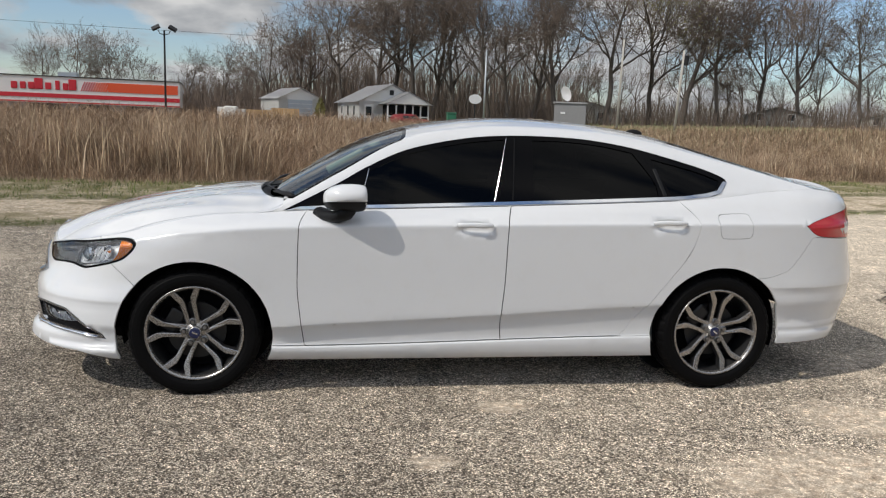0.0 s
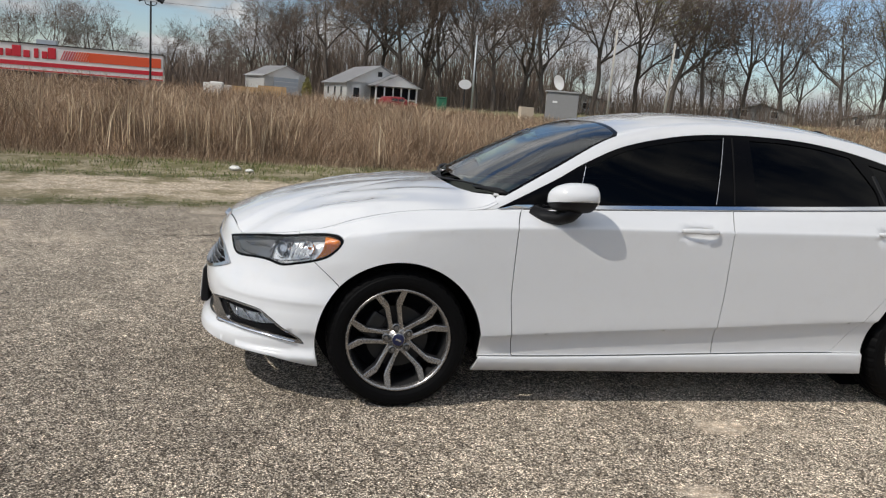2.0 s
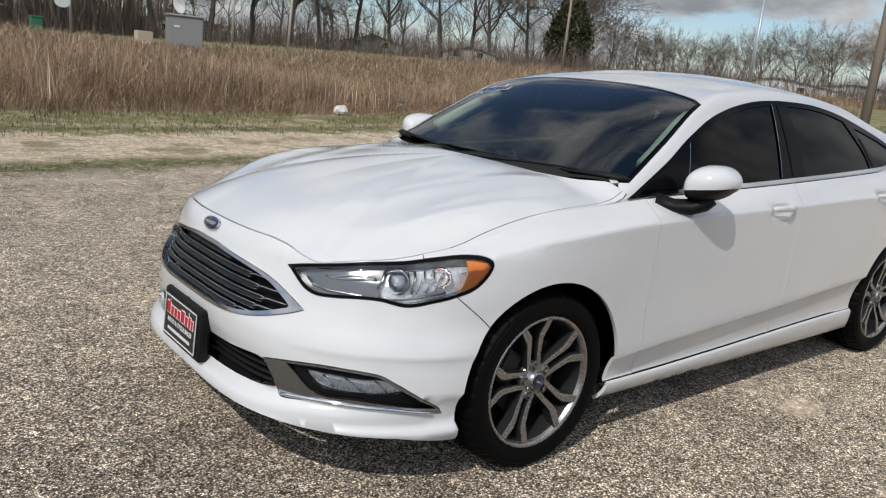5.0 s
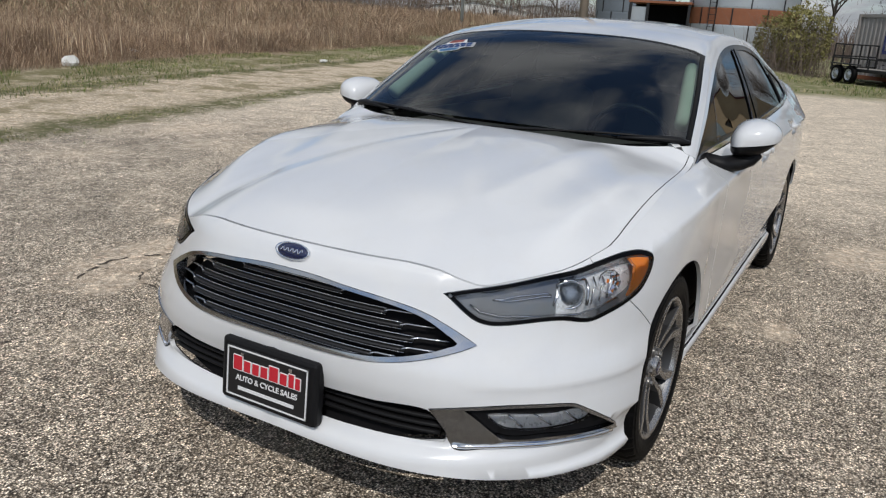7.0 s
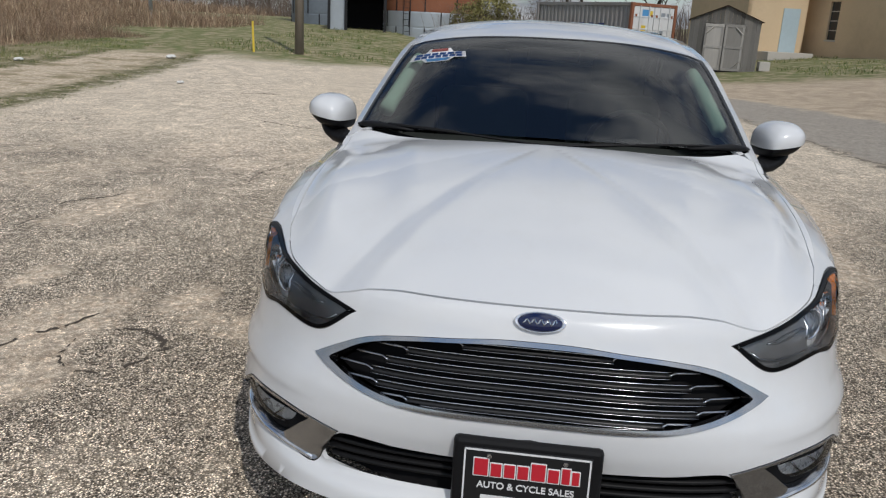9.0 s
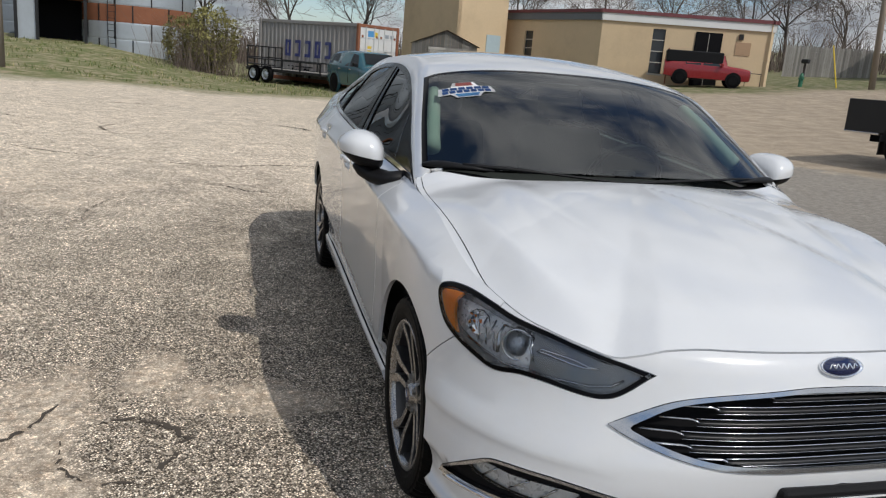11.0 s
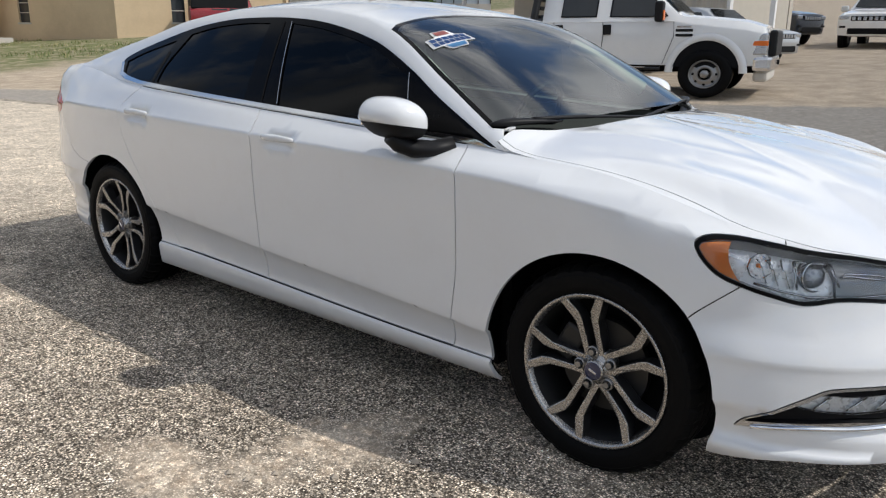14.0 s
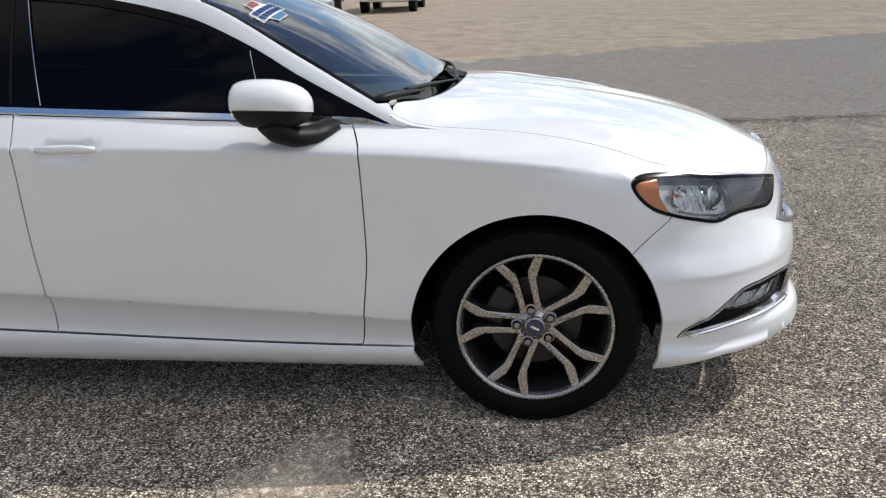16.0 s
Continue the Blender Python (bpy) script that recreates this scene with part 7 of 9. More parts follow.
# pickup with a flat work bed; x = 0 at the front axle, the tail towards +x
def pickup(m):
    t = empty("pickup_truck", m, label="white crew-cab pickup truck with a black work bed", category="truck")
    R, WB = .39, 4.0
    st = [(-.93, .66, .96, 1.02, .80, .88, .72), (-.87, .50, 1.04, 1.18, .92, .97, .82), (-.6, .50, 1.10, 1.27, .95, 1.0, .86), (0, .50, 1.17, 1.33, .96, 1.0, .88), (.40, .50, 1.22, 1.36, .96, 1.0, .88), (.50, .50, 1.24, 1.40, .96, 1.0, .86),
          (1.0, .50, 1.25, 1.84, .96, 1.0, .77), (1.22, .50, 1.25, 1.895, .96, 1.0, .77), (1.9, .50, 1.25, 1.92, .96, 1.0, .78), (2.6, .50, 1.25, 1.90, .96, 1.0, .78), (2.82, .50, 1.25, 1.86, .95, .99, .77), (2.89, .54, 1.25, 1.76, .93, .97, .75)]
    smooth_part("cab", loft(st), TRUCK_WHITE, t, "white cab and hood")
    for nm, out in (("front_window", [(.66, 1.325), (1.04, 1.78), (1.14, 1.815), (1.64, 1.825), (1.66, 1.325), (1.10, 1.315)]), ("rear_window", [(1.89, 1.325), (1.87, 1.825), (2.44, 1.815), (2.52, 1.79), (2.54, 1.325)])):
        c = np.mean(out, 0)
        side_plate(out, .992, .012, BLACK_TRIM, nm + "_seal", t, .325, 1.25)
        side_plate([tuple(c + (np.array(q) - c) * (.93, .92)) for q in out], .997, .012, DARK_WIN, nm, t, .325, 1.25)
    b = bmesh.new()
    b.faces.new([b.verts.new(p) for p in ((.52, -.82, 1.405), (.52, .82, 1.405), (1.0, .72, 1.825), (1.0, -.72, 1.825))])
    bmesh.ops.solidify(b, geom=b.faces[:], thickness=.012)
    bmesh.ops.translate(b, vec=(-.012, 0, .018), verts=b.verts)
    part("windshield", b, DARK_WIN, t)
    for s in (-1, 1):
        for top, low in ((.56, .72), (1.77, 1.80), (2.66, 2.62)):
            pts = [(top, s * 1.003, 1.24), (top - .01, s * 1.003, 1.0), ((top + low) / 2, s * 1.001, .75), (low, s * .975, .54)]
            part("door_seam", sweep(pts, .005, 4), STEEL_DARK, t)
        part("belt_crease", boxed(.56, 2.84, s * 1.0 - .006, s * 1.0 + .006, 1.236, 1.250, .004), TRUCK_WHITE, t)
        for x in (1.69, 2.56):
            part("door_handle", boxed(x - .07, x + .07, s * 1.0 - .02, s * 1.0 + .022, 1.03, 1.20, .012), BLACK_TRIM, t)
        mr = part("side_mirror", boxed(.70, .84, s * 1.17 - .11, s * 1.17 + .11, 1.23, 1.57, .04), BLACK_TRIM, t, "black towing mirror")
        part("marker", boxed(.685, .702, s * 1.17 - .02, s * 1.17 + .09, 1.26, 1.42, .004), ORANGE, mr)
        part("mirror_arm", rod((.72, s * .93, 1.32), (.76, s * 1.10, 1.36), .03, n=8), BLACK_TRIM, mr)
        for z in (1.10, 1.02):
            part("fender_vent", boxed(.24, .52, s * 1.0 - .006, s * 1.0 + .008, z - .022, z + .022, .008), BLACK_TRIM, t)
        part("nameplate", boxed(.26, .50, s * 1.0 - .004, s * 1.0 + .006, 1.145, 1.175, .003), TRUCK_CHROME, t)
        part("headlamp", boxed(-.935, -.70, s * .94 - .10, s * .94 + .035, .70, 1.05, .03), CHROME_DULL, t)
        part("turn_signal", boxed(-.942, -.69, s * .945 - .09, s * .945 + .036, .85, .93, .01), ORANGE, t)
        part("step_bar", sweep([(.75, s * .99, .47), (2.75, s * .99, .46)], .045, 8, flat=.6), STEEL_DARK, t)
        part("step_plate", boxed(1.0, 1.7, s * 1.0 - .05, s * 1.0 + .05, .485, .50, .004), TRUCK_CHROME, t)
        b = lathe([(.535, s * .99), (.555, s * 1.022), (.61, s * 1.026), (.665, s * 1.004), (.67, s * .98)], 44)
        bmesh.ops.bisect_plane(b, geom=b.verts[:] + b.edges[:] + b.faces[:], plane_co=(0, 0, .02), plane_no=(0, 0, 1), clear_inner=True)
        part("fender_flare", b, TRUCK_WHITE, t, smooth=True, m=pose(0, 0, R))
        # black disc proud of the body, painting the shade of the wheel opening
        b = rod((0, s * .70, R), (0, s * 1.006, R), .545, n=36)
        bmesh.ops.bisect_plane(b, geom=b.verts[:] + b.edges[:] + b.faces[:], plane_co=(0, 0, .505), plane_no=(0, 0, 1), clear_inner=True)
        part("arch_shade_disc", b, BLACK, t)
        steel_wheel(t, 0, s * .935, R, R, s)
        steel_wheel(t, WB, s * .975, R, R, s)
        part("bed_side", boxed(3.06, 5.22, s * 1.0 - .03, s * 1.0 + .03, .58, 1.12, .01), STEEL_DARK, t)
        b = lathe([(.47, s * .99), (.53, s * 1.05), (.54, s * .99)], 36)
        bmesh.ops.bisect_plane(b, geom=b.verts[:] + b.edges[:] + b.faces[:], plane_co=(0, 0, .05), plane_no=(0, 0, 1), clear_inner=True)
        part("bed_fender", b, STEEL_DARK, t, m=pose(WB, 0, R))
        # same black disc in place of the bed's shaded wheel opening
        b = rod((WB, s * .70, R), (WB, s * 1.036, R), .47, n=32)
        bmesh.ops.bisect_plane(b, geom=b.verts[:] + b.edges[:] + b.faces[:], plane_co=(0, 0, .56), plane_no=(0, 0, 1), clear_inner=True)
        part("arch_shade_disc", b, BLACK, t)
        part("bed_edge", boxed(3.15, 3.75, s * 1.01 - .02, s * 1.01 + .03, .50, .54, .01), TRUCK_CHROME, t)
        part("marker", rod((3.14, s * 1.02, .92), (3.14, s * 1.045, .92), .035, n=12), ORANGE, t)
        part("tag", boxed(3.44, 3.58, s * 1.03, s * 1.037, .80, .98), CONCRETE, t)
        part("mud_flap", boxed(4.53, 4.55, s * .9 - .14, s * .9 + .14, .22, .56), STEEL_DARK, t)
        part("rear_step", boxed(4.6, 5.25, s * .98 - .04, s * .98 + .04, .54, .58, .01), TRUCK_CHROME, t)
    part("front_bumper", boxed(-1.02, -.72, -.97, .97, .44, .69, .06), TRUCK_CHROME, t, "chrome front bumper")
    part("air_dam", boxed(-.97, -.74, -.86, .86, .27, .45, .05), CONCRETE, t)
    part("tow_hook", boxed(-1.05, -.98, -.62, -.50, .52, .60, .01), BLACK, t)
    part("grille_guard", boxed(-1.06, -.93, -.70, .70, .68, 1.10, .04), BLACK_TRIM, t)
    part("bed_floor", boxed(3.06, 5.22, -1.0, 1.0, .92, 1.0, .01), STEEL_DARK, t)
    part("bed_rail", boxed(3.06, 4.5, -.98, .98, 1.08, 1.14, .01), STEEL_DARK, t)
    part("tail_board", boxed(5.18, 5.25, -1.0, 1.0, .58, 1.12, .01), STEEL_DARK, t)
    hr = empty("headache_rack")
    hr.parent = t
    for y in (-.9, .9):
        part("upright", sweep([(3.12, y, 1.0), (3.06, y, 1.4), (3.0, y * .92, 1.84)], .07, 8), STEEL_DARK, hr)
    for z in (1.14, 1.35, 1.50, 1.65, 1.80, 1.88):
        part("cross_bar", boxed(2.96, 3.06, -.86, .86, z - .03, z + .03, .01), STEEL_DARK, hr)
    part("chassis", boxed(-.8, 5.1, -.45, .45, .40, .60), BLACK, t)
    part("engine_bay", boxed(-.8, .6, -.72, .72, .46, .95), BLACK, t)
    return t


pickup(Matrix.Translation((2.98, -11.12, .33)) @ pose(0, 0, 0, 0, .6, 14))


def compact_wagon(m):
    c = empty("compact_wagon", m, label="teal retro wagon with a chrome grille, parked", category="car")
    st = [(-.95, .42, .60, .64, .50, .62, .50), (-.90, .30, .70, .80, .74, .80, .62), (-.7, .28, .78, .92, .82, .86, .66), (-.2, .27, .84, 1.00, .84, .875, .70), (.32, .27, .90, 1.04, .84, .88, .72), (.42, .27, .92, 1.08, .84, .88, .70),
          (.86, .27, .95, 1.50, .84, .88, .62), (1.2, .27, .96, 1.56, .84, .88, .63), (2.0, .27, .98, 1.585, .84, .88, .64), (2.9, .28, .99, 1.54, .84, .88, .63), (3.3, .30, .99, 1.46, .82, .86, .61), (3.46, .34, .98, 1.20, .78, .82, .60), (3.52, .42, .90, 1.0, .70, .76, .58)]
    smooth_part("body", loft(st), TEAL, c, "teal painted body")
    side_plate([(.66, .98), (.98, 1.40), (1.42, 1.46), (1.42, .99)], .868, .010, DARK_WIN, "front_window", c, .40, .96)
    side_plate([(1.52, .99), (1.52, 1.46), (2.32, 1.46), (2.34, 1.0)], .868, .010, DARK_WIN, "rear_window", c, .40, .96)
    side_plate([(2.46, 1.0), (2.46, 1.45), (3.0, 1.40), (3.12, 1.05)], .868, .010, DARK_WIN, "cargo_window", c, .40, .96)
    b = bmesh.new()
    vs = [b.verts.new(p) for p in ((.44, -.66, 1.10), (.44, .66, 1.10), (.86, .57, 1.48), (.86, -.57, 1.48))]
    b.faces.new(vs)
    bmesh.ops.solidify(b, geom=b.faces[:], thickness=.012)
    bmesh.ops.translate(b, vec=(-.02, 0, .022), verts=b.verts)
    part("windshield", b, DARK_WIN, c)
    g = part("grille", boxed(-.99, -.88, -.44, .44, .58, .80, .03), TRUCK_CHROME, c, "chrome slatted grille")
    for z in (.62, .67, .72, .77):
        part("slat", boxed(-1.0, -.985, -.42, .42, z - .008, z + .008), CHROME, g)
    part("lower_intake", boxed(-.965, -.90, -.55, .55, .32, .44, .02), BLACK, c)
    part("bumper_trim", boxed(-.975, -.90, -.78, .78, .46, .56, .02), TEAL, c)
    for s in (-1, 1):
        b = bmesh.new()
        bmesh.ops.create_uvsphere(b, u_segments=16, v_segments=10, radius=1, matrix=Matrix.Translation((-.86, s * .66, .70)) @ Matrix.Diagonal((.10, .15, .10, 1)))
        part("headlamp", b, CHROME_DULL, c, smooth=True)
        part("side_mirror", boxed(.62, .78, s * .98 - .09, s * .98 + .09, 1.0, 1.14, .04), BLACK_TRIM, c)
        for x in (0, 2.63):
            part("fender_flare", rod((x, s * .80, .36), (x, s * .90, .36), .42, .40, n=32), TEAL, c)
            # the arch's shade is a black disc just outside the flare
            part("arch_shade_disc", rod((x, s * .78, .33), (x, s * .903, .33), .37, n=32), BLACK, c)
            simple_wheel(c, x, s * .80, .32, .325, .21, ALLOY)
        for x in (.55, 1.47, 2.40):
            part("door_seam", boxed(x - .005, x + .005, s * .875 - .006, s * .875 + .006, .36, .95), BLACK, c)
        for x in (1.32, 2.25):
            part("door_handle", boxed(x - .09, x + .05, s * .88 - .02, s * .88 + .02, .86, .90, .008), CHROME_DULL, c)
    return c


compact_wagon(Matrix.Translation((24.55, -3.76, gz(24.55, -3.76))) @ pose(0, 0, 0, 0, 0, 18))


def suv(name, m, paint, label, boxy=False):
    c = empty(name, m, label=label, category="car")
    zt = 1.80 if boxy else 1.74
    st = [(-.92, .48, .76, .82, .72, .80, .66), (-.86, .36, .92, 1.02, .88, .92, .74), (-.5, .34, .98, 1.10, .92, .95, .78), (.25, .34, 1.04, 1.16, .92, .96, .80), (.40, .34, 1.05, 1.20, .92, .96, .78),
          (.95 if not boxy else .58, .34, 1.08, zt - .06, .92, .96, .68), (1.4, .34, 1.09, zt, .92, .96, .70), (2.6, .34, 1.10, zt - .01, .92, .96, .70), (3.5, .36, 1.10, zt - .10, .90, .94, .68), (3.85, .42, 1.08, 1.30, .86, .90, .68)]
    smooth_part("body", loft(st), paint, c)
    side_plate([(.75, 1.10), (1.1, 1.56), (1.72, 1.60), (1.72, 1.11)], .945, .012, DARK_WIN, "front_window", c, .40, 1.09)
    side_plate([(1.85, 1.11), (1.85, 1.60), (2.7, 1.60), (2.7, 1.12)], .945, .012, DARK_WIN, "rear_window", c, .40, 1.09)
    b = bmesh.new()
    x1 = .95 if not boxy else .60
    vs = [b.verts.new(p) for p in ((.42, -.74, 1.22), (.42, .74, 1.22), (x1, .64, zt - .09), (x1, -.64, zt - .09))]
    b.faces.new(vs)
    bmesh.ops.solidify(b, geom=b.faces[:], thickness=.012)
    bmesh.ops.translate(b, vec=(-.025, 0, .02), verts=b.verts)
    part("windshield", b, DARK_WIN, c)
    g = part("grille", boxed(-.93, -.86, -.55, .55, .80, .95, .02), BLACK_GLOSS, c)
    for k in range(7):
        y = -.46 + k * .153
        part("grille_slot", boxed(-.945, -.925, y - .05, y + .05, .82, .93, .01), CHROME_DULL if not boxy else BLACK, g)
    part("lower_intake", boxed(-.93, -.84, -.62, .62, .42, .60, .03), BLACK, c)
    if boxy:
        part("hardtop", boxed(.66, 3.80, -.90, .90, 1.20, 1.86, .06), BLACK_TRIM, c)
    for s in (-1, 1):
        part("headlamp", boxed(-.91, -.78, s * .75 - .15, s * .75 + .13, .84, .96, .02), CHROME_DULL, c)
        part("fog_lamp", boxed(-.93, -.86, s * .76 - .09, s * .76 + .09, .60, .66, .01), BLACK, c)
        part("side_mirror", boxed(.62, .78, s * 1.08 - .11, s * 1.08 + .11, 1.12, 1.30, .04), paint, c)
        for x in (0, 2.92):
            # black disc on the body side stands in for the shaded arch
            part("arch_shade_disc", rod((x, s * .80, .40), (x, s * .962, .40), .43, n=32), BLACK, c)
            simple_wheel(c, x, s * .84, .37, .375, .25, ALLOY if not boxy else STEEL_DARK)
    return c


suv("suv", Matrix.Translation((3.38, -24.9, gz(3.4, -24.6))) @ pose(0, 0, 0, 0, 0, -88), TRUCK_WHITE, "white sport utility car standing on tan gravel")
suv("suv", Matrix.Translation((28.6, -20.6, gz(28.6, -20.6))) @ pose(0, 0, 0, 0, 0, 62) @ Matrix.Diagonal((.80, .80, .80, 1)), RED_PAINT, "red off-road car beside the tan building", True)
suv("suv", Matrix.Translation((6.3, -25.6, gz(6.3, -25.6))) @ pose(0, 0, 0, 0, 0, -12), surface("dark_blue_paint", (.03, .035, .045), .25, coat=.7), "dark blue car parked behind the white truck")
suv("suv", Matrix.Translation((4.4, -17.0, gz(4.4, -17.0))) @ pose(0, 0, 0, 0, 0, -8) @ Matrix.Diagonal((.92, .92, .80, 1)), surface("silver_paint", (.42, .43, .44), .3, .5, coat=.7), "silver car parked behind the white truck")
suv("suv", Matrix.Translation((6.2, -14.6, gz(6.2, -14.6))) @ pose(0, 0, 0, 0, 0, -6) @ Matrix.Diagonal((.92, .92, .74, 1)), surface("black_paint", (.012, .012, .014), .2, coat=.7), "black car parked close behind the white truck")


def utility_trailer(m):
    """Deck along x from the wheels (0) to the tongue."""
    t = empty("utility_trailer", m, label="black open utility trailer with two axles", category="trailer")
    part("deck", boxed(-.6, 3.9, -.95, .95, .48, .56, .01), OLD_WOOD, t)
    for y in (-.97, .97):
        part("bottom_rail", boxed(-.7, 3.95, y - .04, y + .04, .46, .58, .01), STEEL_DARK, t)
        part("top_rail", boxed(-.7, 3.95, y - .025, y + .025, .92, .97, .01), STEEL_DARK, t)
        for x in (-.66, .5, 1.6, 2.7, 3.9):
            part("post", boxed(x - .025, x + .025, y - .025, y + .025, .5, .95, .005), STEEL_DARK, t)
        for x in (0, .82):
            simple_wheel(t, x, y * 1.14, .34, .34, .20, GALV)
        part("fender", boxed(-.42, 1.24, y * 1.14 - .12, y * 1.14 + .12, .70, .75, .03), STEEL_DARK, t)
    rg = empty("ramp_gate")
    rg.parent = t
    for z in (.6, 1.0, 1.45):
        part("bar", boxed(-.72, -.68, -.95, .95, z - .025, z + .025), STEEL_DARK, rg)
    for y in np.linspace(-.93, .93, 6):
        part("bar", boxed(-.72, -.68, y - .02, y + .02, .5, 1.47), STEEL_DARK, rg)
    part("tongue", sweep([(3.9, .6, .48), (5.0, 0, .48)], .04, 6), STEEL_DARK, t)
    part("tongue", sweep([(3.9, -.6, .48), (5.0, 0, .48)], .04, 6), STEEL_DARK, t)
    part("jack", rod((4.7, 0, .05), (4.7, 0, .8), .03, n=8), STEEL_DARK, t)
    return t


utility_trailer(Matrix.Translation((31.6, -.10, gz(31, 0) + .02)) @ pose(0, 0, 0, 0, 0, -143))


def garden_shed(m):
    s = empty("garden_shed", m, label="weathered grey wooden shed with double doors", category="shed")
    W, D, E, R = 2.55, 3.2, 1.95, 2.48
    for k in range(17):
        y0 = -W / 2 + k * W / 17
        y1 = y0 + W / 17 - .006
        top = lambda y: E + (R - E) * (1 - abs(y) / (W / 2))
        b = bmesh.new()
        vs = [b.verts.new(p) for p in ((0, y0, .02), (0, y1, .02), (0, y1, top(y1)), (0, y0, top(y0)))]
        b.faces.new(vs)
        bmesh.ops.solidify(b, geom=b.faces[:], thickness=.02)
        part("plank", b, OLD_WOOD, s)
    for y in (-W / 2, W / 2):
        part("side_wall", boxed(.02, D, y - .015, y + .015, .02, E, .0), OLD_WOOD, s)
    part("back_wall", boxed(D - .03, D, -W / 2, W / 2, .02, E), OLD_WOOD, s)
    for sg in (-1, 1):
        b = bmesh.new()
        vs = [b.verts.new(p) for p in ((-.12, sg * (W / 2 + .12), E - .03), (D + .1, sg * (W / 2 + .12), E - .03), (D + .1, 0, R + .03), (-.12, 0, R + .03))]
        b.faces.new(vs)
        bmesh.ops.solidify(b, geom=b.faces[:], thickness=.05)
        bmesh.ops.recalc_face_normals(b, faces=b.faces)
        part("roof", b, SHINGLE, s)
    for sg in (-1, 1):
        d = part("door", boxed(-.045, -.02, min(sg * .02, sg * .72), max(sg * .02, sg * .72), .08, 1.80, .004), OLD_WOOD, s)
        for z in (.12, .95, 1.74):
            part("batten", boxed(-.065, -.043, min(sg * .03, sg * .71), max(sg * .03, sg * .71), z - .045, z + .045), OLD_WOOD, d)
        for y in (.06, .68):
            part("batten", boxed(-.064, -.044, sg * y - .04, sg * y + .04, .10, 1.78), OLD_WOOD, d)
        for z0, z1 in ((.2, .45), (1.68, 1.45)):
            part("brace", sweep([(-.066, sg * .66, z1), (-.066, sg * .42, z0)], .03, 4), OLD_WOOD, d)
    return s


garden_shed(Matrix.Translation((28.1, -6.75, gz(28.1, -6.8))) @ pose(0, 0, 0, 0, 0, -10))
# old tyres leaning by the shed
for k, (x, y, tilt) in enumerate(((27.55, -5.35, 68), (27.75, -5.15, 75))):
    b = lathe([(.20, -.10), (.30, -.11), (.345, -.07), (.345, .07), (.30, .11), (.20, .10), (.19, .0)], 30, "Z", closed=True)
    t = part("old_tyre", b, TYRE, None, smooth=True, m=Matrix.Translation((x, y, gz(x, y) + .35)) @ pose(0, 0, 0, 0, tilt, -25))
    tagged(t, label="old black tyre leaning beside the shed", category="tyre", group="old tyres")
tagged(part("concrete_block", boxed(-.2, .2, -.2, .2, 0, .35, .02), CONCRETE, None, m=pose(28.0, -8.35, gz(28, -8.3))), label="pale concrete block beside the wooden shed", category="block")


